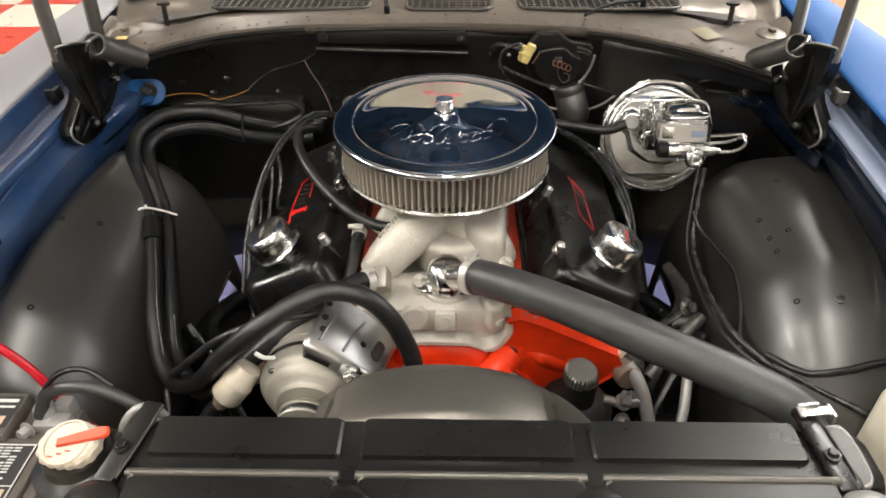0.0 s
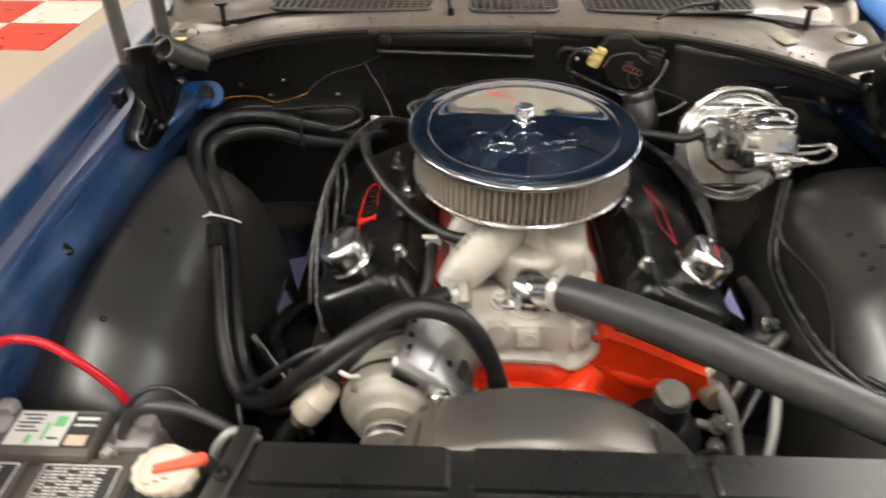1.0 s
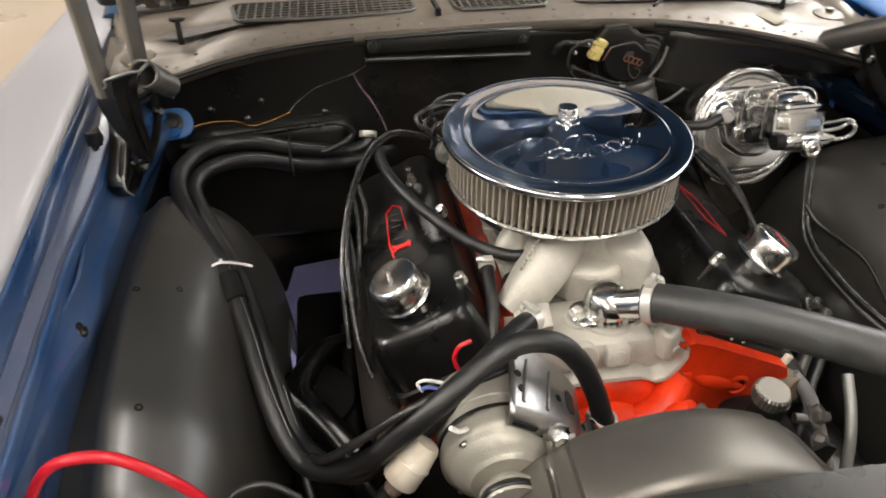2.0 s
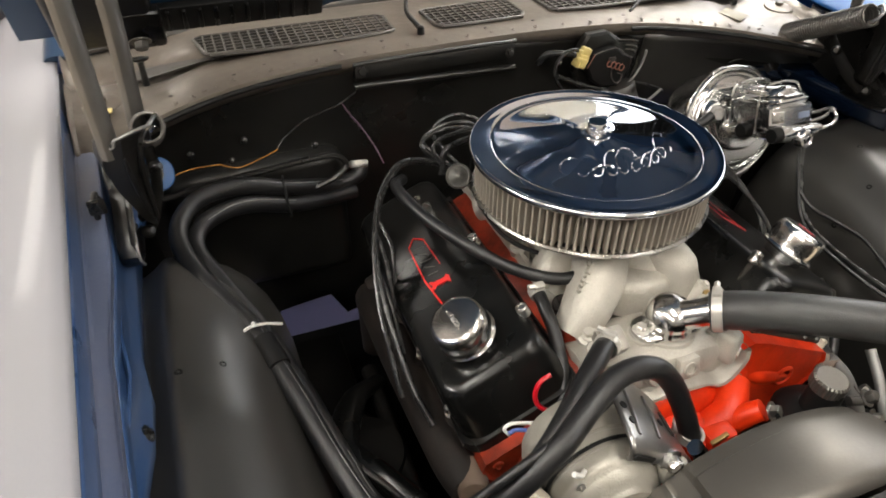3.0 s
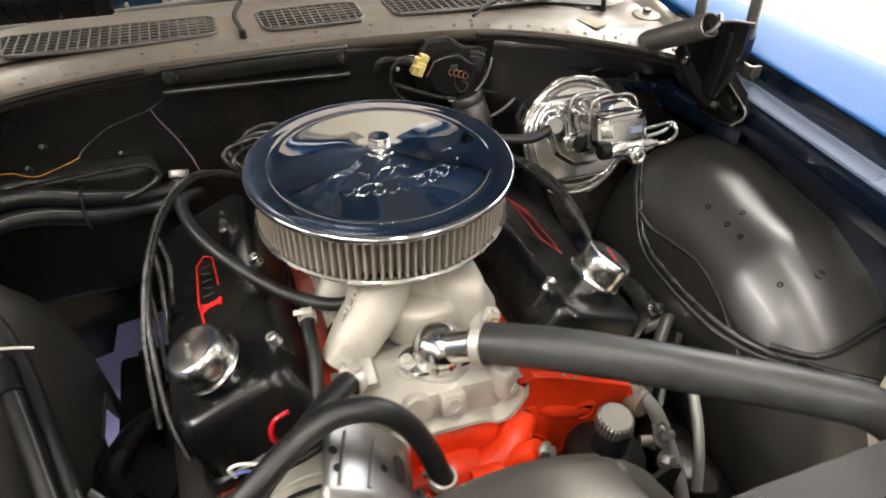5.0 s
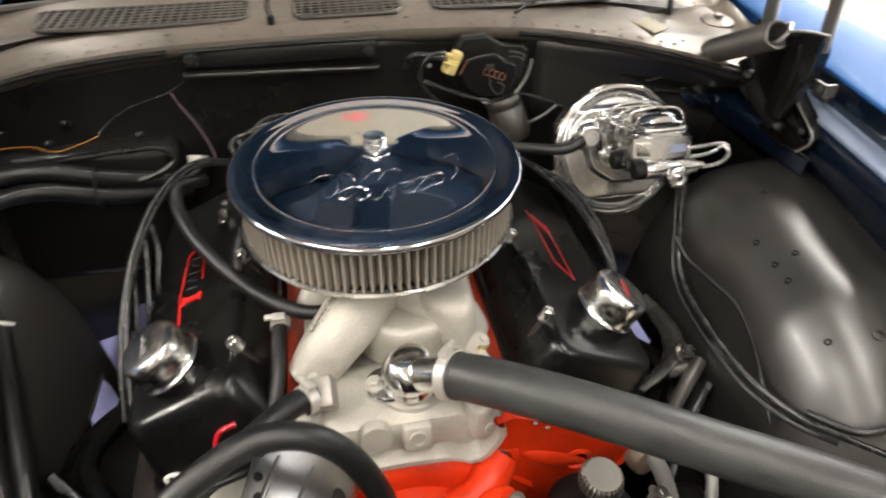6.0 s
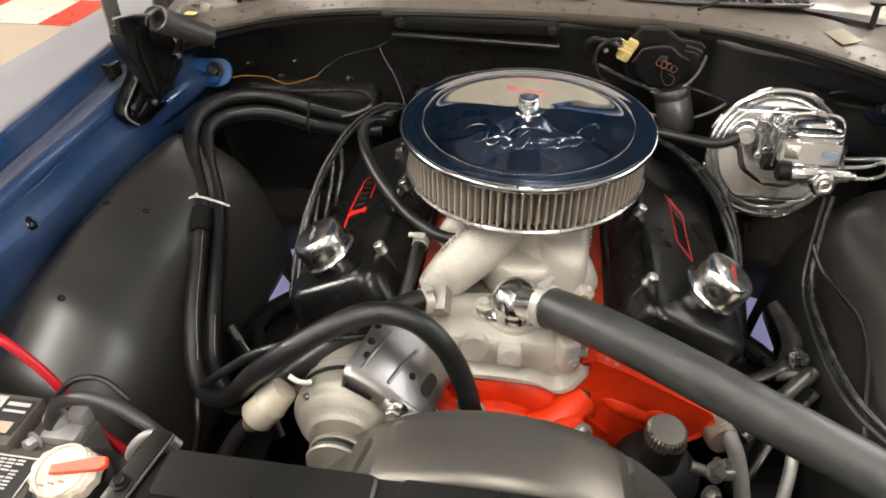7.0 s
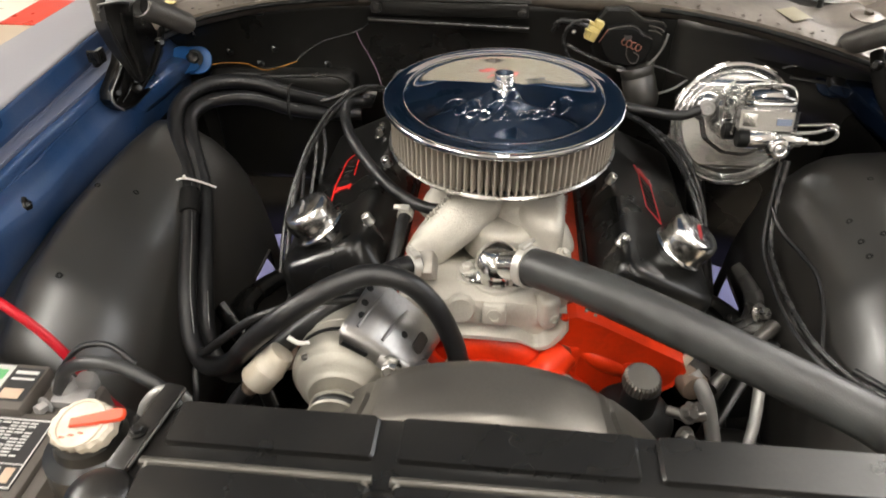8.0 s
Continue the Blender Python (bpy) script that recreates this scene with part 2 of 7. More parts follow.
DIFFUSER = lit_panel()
DAYLIGHT = lit_panel()
DAYLIGHT.name = "daylight"
DAYLIGHT.node_tree.nodes["Principled BSDF"].inputs["Emission Color"].default_value = (0.9, 0.95, 1.0, 1)
DAYLIGHT.node_tree.nodes["Principled BSDF"].inputs["Emission Strength"].default_value = 2.6


# ---- mesh tools ----
def offset_of(ob):
    v = Vector()
    while ob:
        v += ob.location
        ob = ob.parent
    return v


def finish(name, bm, material, loc, sharp):
    bmesh.ops.translate(bm, verts=bm.verts, vec=-loc)
    bmesh.ops.recalc_face_normals(bm, faces=bm.faces)
    me = bpy.data.meshes.new(name)
    bm.to_mesh(me)
    bm.free()
    me.polygons.foreach_set("use_smooth", [True] * len(me.polygons))
    me.set_sharp_from_angle(angle=radians(sharp))
    me.materials.append(material)
    return me


def part(name, bm, material, parent, label="", solid=0.0, sharp=38):
    ob = new(name, finish(name, bm, material, offset_of(parent), sharp))
    ob.parent = parent
    if solid:
        s = ob.modifiers.new("thickness", "SOLIDIFY")
        s.thickness, s.offset = solid, -1
    return tagged(ob, label)


def thing(name, loc, label, category, group="", kind=""):
    ob = new(name)
    ob.location, ob.empty_display_size = loc, 0.02
    return tagged(ob, label, category, group, kind)


def solo(name, bm, material, label, category, group="", kind="", solid=0.0, sharp=38):
    lo = Vector([min(v.co[i] for v in bm.verts) for i in range(3)])
    hi = Vector([max(v.co[i] for v in bm.verts) for i in range(3)])
    loc = Vector(((lo.x + hi.x) / 2, (lo.y + hi.y) / 2, lo.z))
    ob = new(name, finish(name, bm, material, loc, sharp))
    ob.location = loc
    if solid:
        s = ob.modifiers.new("thickness", "SOLIDIFY")
        s.thickness, s.offset = solid, -1
    return tagged(ob, label, category, group, kind)


def align(p, n, spin=0.0):
    """Axes at p whose z is n."""
    return Matrix.Translation(p) @ Vector(n).to_track_quat("Z", "Y").to_matrix().to_4x4() @ Matrix.Rotation(radians(spin), 4, "Z")


def box(bm, c, s, m=None, bevel=0.0, seg=2):
    t = Matrix.Translation(c) @ Matrix.Diagonal((*s, 1))
    r = bmesh.ops.create_cube(bm, size=1, matrix=(m @ t if m else t))
    if bevel:
        es = list({e for v in r["verts"] for e in v.link_edges})
        bmesh.ops.bevel(bm, geom=es, offset=bevel, segments=seg, affect="EDGES", profile=0.5)
    return bm


def lathe(bm, prof, m=None, seg=32, caps=True):
    m = m or Matrix()
    rings = []
    for r, z in prof:
        if r < 1e-5:
            rings.append([bm.verts.new(m @ Vector((0, 0, z)))])
        else:
            rings.append([bm.verts.new(m @ Vector((r * math.cos(a), r * math.sin(a), z))) for a in (2 * math.pi * i / seg for i in range(seg))])
    for a, b in zip(rings, rings[1:]):
        for i in range(seg):
            j = (i + 1) % seg
            if len(a) == 1 and len(b) == 1:
                continue
            if len(a) == 1:
                bm.faces.new((a[0], b[i], b[j]))
            elif len(b) == 1:
                bm.faces.new((a[i], a[j], b[0]))
            else:
                bm.faces.new((a[i], a[j], b[j], b[i]))
    if caps:
        for g in (rings[0], rings[-1]):
            if len(g) > 2:
                bm.faces.new(g)
    return bm


def spline(pts, n=8):
    p = [Vector(v) for v in pts]
    p = [p[0] * 2 - p[1]] + p + [p[-1] * 2 - p[-2]]
    out = []
    for i in range(1, len(p) - 2):
        a, b, c, d = p[i - 1:i + 3]
        for k in range(n):
            t = k / n
            out.append(0.5 * ((2 * b) + (c - a) * t + (2 * a - 5 * b + 4 * c - d) * t * t + (3 * b - a - 3 * c + d) * t ** 3))
    return out + [p[-2]]


def tube(bm, pts, r, seg=12, n=8, smooth=True, flat=1.0, square=1.0):
    """A round bar along pts; r is one radius, or one for each of pts."""
    path = spline(pts, n) if smooth and len(pts) > 2 else [Vector(v) for v in pts]
    rs = np.interp(np.linspace(0, 1, len(path)), np.linspace(0, 1, len(r)), r) if isinstance(r, (list, tuple)) else [r] * len(path)
    d = (path[1] - path[0]).normalized()
    up = d.orthogonal().normalized()
    rings = []

    def sq(c):
        return math.copysign(abs(c) ** square, c)
    for i, p in enumerate(path):
        t = (path[min(i + 1, len(path) - 1)] - path[max(i - 1, 0)]).normalized()
        up = (up - t * up.dot(t)).normalized()
        side = t.cross(up)
        rings.append([bm.verts.new(p + (up * sq(math.cos(a)) + side * sq(math.sin(a)) * flat) * float(rs[i])) for a in (2 * math.pi * k / seg for k in range(seg))])
    for a, b in zip(rings, rings[1:]):
        for k in range(seg):
            j = (k + 1) % seg
            bm.faces.new((a[k], a[j], b[j], b[k]))
    bm.faces.new(rings[0])
    bm.faces.new(rings[-1])
    return bm


def loft(bm, rows, closed=False, caps=False):
    vs = [[bm.verts.new(p) for p in row] for row in rows]
    for a, b in zip(vs, vs[1:]):
        k = len(a)
        for i in range(k if closed else k - 1):
            j = (i + 1) % k
            bm.faces.new((a[i], a[j], b[j], b[i]))
    if caps:
        bm.faces.new(vs[0])
        bm.faces.new(vs[-1])
    return bm


def rrect(cx, cy, w, h, r, n=6):
    out = []
    for sx, sy, a0 in ((1, 1, 0), (-1, 1, 90), (-1, -1, 180), (1, -1, 270)):
        for k in range(n + 1):
            a = radians(a0 + 90 * k / n)
            out.append((cx + sx * (w / 2 - r) + r * math.cos(a), cy + sy * (h / 2 - r) + r * math.sin(a)))
    return out


def slab(bm, outline, z0, z1, m=None, bevel=0.0):
    """A plate from an outline in xy, from z0 to z1, with a chamfered top edge."""
    m = m or Matrix()
    rows = [[m @ Vector((x, y, z0)) for x, y in outline]]
    if bevel:
        cx, cy = sum(p[0] for p in outline) / len(outline), sum(p[1] for p in outline) / len(outline)

        def inset(p):
            d = Vector((cx - p[0], cy - p[1]))
            d = d.normalized() * bevel if d.length > bevel else d
            return p[0] + d.x, p[1] + d.y
        rows.append([m @ Vector((x, y, z1 - bevel)) for x, y in outline])
        rows.append([m @ Vector((*[p * 0.3 + q * 0.7 for p, q in zip((x, y), inset((x, y)))], z1 - bevel * 0.3)) for x, y in outline])
        rows.append([m @ Vector((*inset((x, y)), z1)) for x, y in outline])
    else:
        rows.append([m @ Vector((x, y, z1)) for x, y in outline])
    return loft(bm, rows, closed=True, caps=True)


def bolt(bm, p, n, r=0.007, h=0.006, washer=True):
    m = align(p, n, random.uniform(0, 60))
    if washer:
        lathe(bm, [(r * 1.5, 0), (r * 1.5, 0.0015), (r * 0.9, 0.002)], m, 16)
    lathe(bm, [(r, 0.001), (r, h * 0.85), (r * 0.82, h)], m, 6)
    return bm


def dome(bm, outline, z0, z1, n=4):
    """A rounded cast lump over a closed outline in xy."""
    k = len(outline)
    ring = spline([Vector((*outline[i % k], 0)) for i in range(-1, k + 2)], n)[n:-n - 1]
    c = sum(ring, Vector()) / len(ring)
    h = z1 - z0
    rows = [[Vector((c.x + (p.x - c.x) * q, c.y + (p.y - c.y) * q, z0 + h * f)) for p in ring] for q, f in ((1.04, 0.0), (1.0, 0.55), (0.97, 0.75), (0.91, 0.88), (0.80, 0.96), (0.6, 1.0), (0.05, 1.0))]
    return loft(bm, rows, closed=True, caps=True)


def B():
    return bmesh.new()


# ---- room ----
def build_room():
    floor = solo("floor", box(B(), (-1.55, 0, -0.06), (9.9, 13.4, 0.12)), FLOOR, "beige sealed concrete workshop floor", "floor", kind="structure")
    for name, c, s in (("wall_north", (-1.6, 6.6, 1.7), (9.6, 0.2, 3.4)), ("wall_south", (-1.6, -6.6, 1.7), (9.6, 0.2, 3.4)), ("wall_west", (-6.4, 0, 1.7), (0.2, 13.4, 3.4)),
                       ("wall_east", (3.3, -3.6, 1.7), (0.2, 6.2, 3.4)), ("wall_east_2", (3.3, 5.6, 1.7), (0.2, 2.2, 3.4)), ("wall_east_3", (3.3, 2.0, 3.2), (0.2, 5.0, 0.4))):
        solo(name, box(B(), c, s), WALL, "plain warm white painted workshop wall", "wall", kind="structure")
    solo("backdrop", box(B(), (6.6, 0.6, 1.8), (0.05, 16, 5.6)), DAYLIGHT, "bright hazy daylight outside the open door", "backdrop", kind="structure")
    solo("ground", box(B(), (5.0, 0.6, -0.07), (3.2, 16, 0.12)), FLOOR, "pale concrete apron outside the door", "ground", kind="structure")
    solo("ceiling", box(B(), (-1.55, 0, 3.5), (9.9, 13.4, 0.12)), CEILING, "plain white workshop ceiling", "ceiling", kind="structure")
    for lx, ly, watts in FILL_LAMPS:
        # unseen fixtures added to go with these lamps
        lamp = thing("fill_light", (lx, ly, 3.44), "added white tube light under the ceiling, out of view", "ceiling light", "ceiling lights")
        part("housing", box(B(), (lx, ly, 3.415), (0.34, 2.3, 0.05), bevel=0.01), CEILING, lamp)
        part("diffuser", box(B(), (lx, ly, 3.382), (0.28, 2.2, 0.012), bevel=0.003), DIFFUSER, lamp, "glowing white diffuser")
    solo("floor_mat", slab(B(), rrect(0, 0.46, 2.3, 0.98, 0.04), 0.0, 0.008, bevel=0.003), MAT, "lavender grey mat on the floor under the car", "floor mat")
    # tiles of the checked floor beyond the car
    meshes = {}
    for mat, key in ((TILE_RED, "r"), (TILE_WHITE, "w"), (TILE_ORANGE, "o")):
        meshes[key] = finish("tile", box(B(), (0, 0, 0.004), (0.448, 0.448, 0.008), bevel=0.003, seg=1), mat, Vector(), 38)
    for side in (-1, 1):
        for i in range(6):
            for j in range(6):
                if side > 0 and i > 2:
                    continue
                ob = new("tile", meshes["o" if side > 0 else "rw"[(i + j) % 2]])
                ob.parent = floor
                ob.location = Vector((-2.75 - 0.45 * i if side < 0 else 1.85 + 0.45 * i, 2.95 + 0.45 * j, 0.0)) - floor.location


build_room()


# ---- car body ----
def fender(s):
    """Fender of one side: s is -1 or 1."""
    white = s < 0
    f = thing("fender", (s * 0.75, 0, 0.55), "pale silvery front fender with a blue inner lip" if white else "glossy metallic blue front fender", "fender", "front fenders")
    ys = np.linspace(-0.95, 0.9, 30)
    rows, lip = [], []
    for y in ys:
        e = 0.677 + 0.085 * y if white else 0.6635 + 0.11 * y
        rows.append([Vector((s * x, y, z)) for x, z in ((0.945, 0.45), (0.94, 0.62), (0.925, 0.76), (0.90, 0.865), (0.865, 0.922), (0.82, 0.945), (0.76, 0.953), (e + 0.02, 0.955), (e + 0.006, 0.954), (e, 0.951))])
        if not white:
            rows[-1] = [Vector((p.x, y, p.z + float(np.interp(p.x, (0.68, 0.76, 0.83, 0.90, 0.93), (0, 0.013, 0.017, 0.012, 0))))) for p in rows[-1]]
        if y < 0.36 and white:
            tab = 0.011 * math.exp(-((y + 0.215) / 0.045) ** 4)
            n = 0.631 - tab + 0.004 * math.sin(9 * y)
            w = min(0.030, max(0.018, e - 0.645))
            lip.append([Vector((s * x, y, z)) for x, z in ((e - 0.001, 0.950), (e - 0.002, 0.944), (e - 0.004, 0.922), (e - 0.005, 0.913), (e - 0.008, 0.909), (e - w, 0.906), (e - w - 0.003, 0.908), (e - w - 0.005, 0.904), (e - w - 0.006, 0.890), (e - w - 0.007, 0.884),
                                                          (n + 0.016, 0.878), (n + 0.013, 0.882), (n + 0.010, 0.881), (n + 0.009, 0.868), (n + 0.006, 0.856), (n + 0.001, 0.846), (n, 0.842), (n + 0.001, 0.828), (0.634, 0.80), (0.650, 0.74), (0.668, 0.66))])
        elif y < 0.36:
            # upright inner wall over a bolt ledge
            lip.append([Vector((s * (e - x), y, z)) for x, z in ((-0.006, 0.950), (-0.004, 0.944), (0.000, 0.925), (0.002, 0.913), (0.004, 0.908), (0.028, 0.904), (0.031, 0.906), (0.034, 0.902), (0.0345, 0.887), (0.0345, 0.872), (0.030, 0.868), (0.030, 0.858), (0.026, 0.846), (0.023, 0.838), (0.018, 0.831), (0.008, 0.822), (-0.003, 0.80), (-0.012, 0.74), (-0.016, 0.66))])
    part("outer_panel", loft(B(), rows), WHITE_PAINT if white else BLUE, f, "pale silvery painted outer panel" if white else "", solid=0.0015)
    # the right lip's shade is put into a darker blue
    paint = BLUE_LIP if white else BLUE_SHADED
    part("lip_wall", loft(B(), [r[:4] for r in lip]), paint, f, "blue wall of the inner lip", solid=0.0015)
    # the channel's bright reflection is part of its pale colour
    part("lip_channel", loft(B(), [r[3:8] for r in lip]), PALE_WORN_SHEEN if white else PALE_SHEEN_AND_MARK, f, "worn pale channel along the lip, its reflection painted in", solid=0.0015)
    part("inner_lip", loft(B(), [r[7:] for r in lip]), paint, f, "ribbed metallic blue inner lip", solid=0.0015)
    g = [((0.652, 0.02, 0.846), (0.641, 0.03, 0.838), (0.644, 0.035, 0.805)), ((0.650, 0.09, 0.850), (0.632, 0.10, 0.843), (0.637, 0.105, 0.806)), ((0.648, 0.16, 0.853), (0.622, 0.17, 0.847), (0.628, 0.175, 0.808)), ((0.645, 0.22, 0.855), (0.612, 0.23, 0.848), (0.619, 0.235, 0.810)), ((0.645, 0.27, 0.855), (0.609, 0.272, 0.846), (0.616, 0.275, 0.812))]
    part("gusset", loft(B(), [spline([Vector((s * a, b, c + 0.002 * math.sin(60 * b))) for a, b, c in r], 4) for r in g]), BLUE_LIP if white else BLUE_SHADED, f, "worn blue gusset running into the tab", solid=0.002)
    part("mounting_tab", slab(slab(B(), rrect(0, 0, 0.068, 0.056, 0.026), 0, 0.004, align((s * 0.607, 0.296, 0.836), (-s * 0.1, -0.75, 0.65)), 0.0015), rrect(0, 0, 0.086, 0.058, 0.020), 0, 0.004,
                              align((s * 0.632, 0.27, 0.842), (-s * 0.45, -0.4, 0.75)), 0.0015), BLUE_TAB if white else BLUE_SHADED, f)
    part("tab_bolt", bolt(B(), (s * 0.607, 0.292, 0.841), (-s * 0.1, -0.75, 0.65), 0.0125, 0.010), GREASY, f, "black hex bolt")
    if white:
        b = B()
        lathe(b, [(0.010, 0), (0.009, 0.005), (0.005, 0.008), (0.003, 0.014), (0, 0.015)], align((-0.627, -0.238, 0.846), (0.35, 0, 1)), 20)
        part("stud", b, GREASY, f, "small dark pointed stud")
        part("rubber_bumper", slab(B(), rrect(0, 0, 0.045, 0.028, 0.01), 0, 0.02, Matrix.Translation((-0.646, -0.414, 0.888)), 0.004), RUBBER, f, "black rubber hood bumper")
    return f


for side in (-1, 1):
    fender(side)


def wheelhouse(s):
    ys = np.linspace(0.176, -0.50, 44)
    ky = (-0.50, -0.47, -0.44, -0.39, -0.30, -0.18, 0.0, 0.09, 0.125, 0.145, 0.160, 0.176)
    kz = (0.40, 0.56, 0.665, 0.735, 0.775, 0.796, 0.802, 0.797, 0.786, 0.765, 0.70, 0.52)
    if s > 0:
        ky = (-0.50, -0.46, -0.42, -0.38, -0.33, -0.27, -0.18, 0.0, 0.09, 0.125, 0.150, 0.176)
        kz = (0.36, 0.50, 0.60, 0.665, 0.715, 0.757, 0.790, 0.802, 0.799, 0.786, 0.755, 0.56)
    rows = []
    for y in ys:
        zt = float(np.interp(y, ky, kz))
        zt += 0.003 * noise.noise(Vector((y * 7, s * 3, 0)))
        row = []
        crown = ((0.725, -0.050), (0.700, -0.030), (0.685, -0.012), (0.674, 0.000), (0.664, 0.006), (0.654, 0.0075), (0.640, 0.006), (0.620, 0.004), (0.598, 0.002), (0.575, -0.003)) if s > 0 else ((0.725, -0.050), (0.690, -0.034), (0.660, -0.022), (0.638, -0.015), (0.622, -0.004), (0.612, 0.006), (0.605, 0.0105), (0.597, 0.0105), (0.584, 0.007), (0.570, 0.002))
        for x, d in crown + ((0.550, -0.010), (0.525, -0.027), (0.50, -0.055), (0.478, -0.095), (0.462, -0.145), (0.452, -0.20), (0.446, -0.27), (0.442, -0.36)):
            z = max(zt + d, 0.34 if y < 0.0 or y > 0.11 else 0.53)
            row.append(Vector((s * x, y, z + 0.0025 * noise.noise(Vector((x * 9, y * 9, s))))))
        rows.append(row)
    w = thing("wheelhouse", (s * 0.55, -0.05, 0.34), "satin black pressed steel inner fender panel", "inner fender", "inner fenders")
    part("panel", loft(B(), rows), BLACK_WHEEL, w, solid=0.002, sharp=60)
    # splash panel from the arch back to the firewall
    back = [[Vector((s * x, y + 0.01 * math.sin(14 * z), z)) for x, z in ((0.745, 0.690), (0.705, 0.738), (0.672, 0.770), (0.652, 0.782), (0.643, 0.770), (0.632, 0.70), (0.622, 0.58), (0.615, 0.45), (0.61, 0.31))] for y in np.linspace(0.105, 0.43, 12)]
    part("splash_panel", loft(B(), back), GRIME, w, "grimy black panel behind the arch", solid=0.002)
    spots = [(0.573, 0.015), (0.484, -0.055), (0.522, -0.065), (0.524, -0.112), (0.553, -0.100), (0.525, -0.139), (0.478, -0.155), (0.583, -0.252), (0.480, -0.272), (0.530, -0.236)] if s > 0 else [(0.559, -0.105), (0.60, -0.12), (0.57, -0.30)]
    for x, y in spots:
        i = int(np.argmin([abs(v - y) for v in ys]))
        row = rows[i]
        j = int(np.argmin([abs(abs(v.x) - x) for v in row]))
        p = row[j]
        nrm = (row[min(j + 1, len(row) - 1)] - row[j - 1]).cross(rows[min(i + 1, 43)][j] - rows[i - 1][j]).normalized()
        nrm = nrm if nrm.z > 0 else -nrm
        if (x, y) == (0.583, -0.252):
            part("nut", lathe(B(), [(0.0072, 0), (0.0070, 0.003), (0.0040, 0.0035), (0.0036, 0.001), (0, 0.001)], align(p, nrm), 16), ARM_GREY, w, "small ring nut")
        else:
            # darker black than the panel paints the shade inside each dimple
            part("dimple", lathe(B(), [(0.0050, -0.0006), (0.0042, 0.0007), (0.0028, 0.0008), (0.0020, -0.0002), (0, -0.0003)], align(p, nrm), 12), BLACK_DULL, w, "small dimple with its shade painted in")
    return w


for side in (-1, 1):
    wheelhouse(side)

# ---- cowl and firewall ----
EDGE = [(-0.66, 0.255, 0.905), (-0.60, 0.295, 0.922), (-0.50, 0.325, 0.940), (-0.40, 0.34, 0.951), (-0.28, 0.35, 0.957), (-0.10, 0.36, 0.957), (0.10, 0.362, 0.956), (0.28, 0.345, 0.953), (0.40, 0.315, 0.944), (0.50, 0.275, 0.932), (0.60, 0.225, 0.915), (0.66, 0.195, 0.903)]
EDGE = spline(EDGE, 4)


def build_cowl():
    c = thing("cowl", (0, 0.45, 0.90), "dull taupe bare metal cowl panel below the windshield", "cowl panel")
    rows = []
    for t in np.linspace(0, 1, 22):
        row = []
        for p in EDGE:
            yb, zb = 0.575 + 0.02 * math.cos(p.x * 2), 0.968 - 0.10 * max(0, abs(p.x) - 0.48) ** 1.5
            y = p.y + (yb - p.y) * t
            z = p.z + 0.006 * min(1, t * 6) + (zb - p.z - 0.006) * t ** 0.8
            dip = 0.016 * math.exp(-((abs(p.x) - 0.57) / 0.05) ** 2) * math.sin(math.pi * t)
            wave = 0.0022 * noise.noise(Vector((p.x * 9, y * 14, 3))) * math.sin(math.pi * t) + 0.004 * math.exp(-((t - 0.22) / 0.05) ** 2) * math.exp(-((abs(p.x) - 0.62) / 0.12) ** 2)
            k = max(0.0, min(1.0, (abs(p.x) - 0.38) / 0.16))
            wave -= 0.016 * k * math.exp(-((y - 0.452 + 0.10 * (0.6 - abs(p.x))) / 0.020) ** 2)
            row.append(Vector((p.x, y, z - dip + wave)))
        # wings out to the fender edges
        for s, k in ((-1, 0), (1, len(row) - 1)):
            q = row[k]
            e = (0.677 + 0.085 * q.y if s < 0 else 0.6635 + 0.11 * q.y) - 0.006
            wing = [Vector((s * (abs(q.x) + (e - abs(q.x)) * f), q.y, q.z + h)) for f, h in ((0.4, -0.004), (0.85, 0.0), (1.0, 0.012))]
            row = wing[::-1] + row if s < 0 else row + wing
        rows.append(row)
    lip = rows[0]
    rows = [[p + Vector((0, 0.002 + 0.003 * noise.noise(p * 23), -0.022)) for p in lip], [p + Vector((0, -0.003 + 0.002 * noise.noise(p * 31), -0.009 + 0.0025 * noise.noise(p * 27))) for p in lip]] + rows
    part("panel", loft(B(), rows), COWL, c, solid=0.0015, sharp=50)
    # dark tapering sheets laid on the cowl as the shade of its troughs
    for s in (-1, 1):
        pts = [(0.640, 0.452), (0.615, 0.470), (0.56, 0.474), (0.50, 0.462), (0.43, 0.440), (0.50, 0.441), (0.56, 0.430), (0.585, 0.424), (0.62, 0.434)]
        bm = B()
        loft(bm, [[Vector((s * (0.54 + (x - 0.54) * q), 0.448 + (y - 0.448) * q, 0.948 + 0.018 * float(np.interp(0.54 + (x - 0.54) * q, (0.4, 0.64), (0.75, -0.75))) + h)) for x, y in pts] for q, h in ((1.0, 0.0005), (0.97, 0.0015), (0.85, 0.001), (0.5, 0.0005), (0.05, 0.0005))], closed=True)
        part("trough_shade", bm, GRILLE, c, "dark tapering sheet, painted shade of the trough beside the stud")
    bm = B()
    tube(bm, [p + Vector((0, -0.006, -0.008)) for p in EDGE if p.x < -0.27], 0.0045, 8, 2)
    part("edge_seal", bm, BLACK_DULL, c, "black rubber edge seal")
    bm = B()
    tube(bm, [p + Vector((0, -0.006, -0.008)) for p in EDGE if p.x > 0.25], 0.0045, 8, 2)
    part("edge_seal", bm, BLACK_DULL, c, "black rubber edge seal")
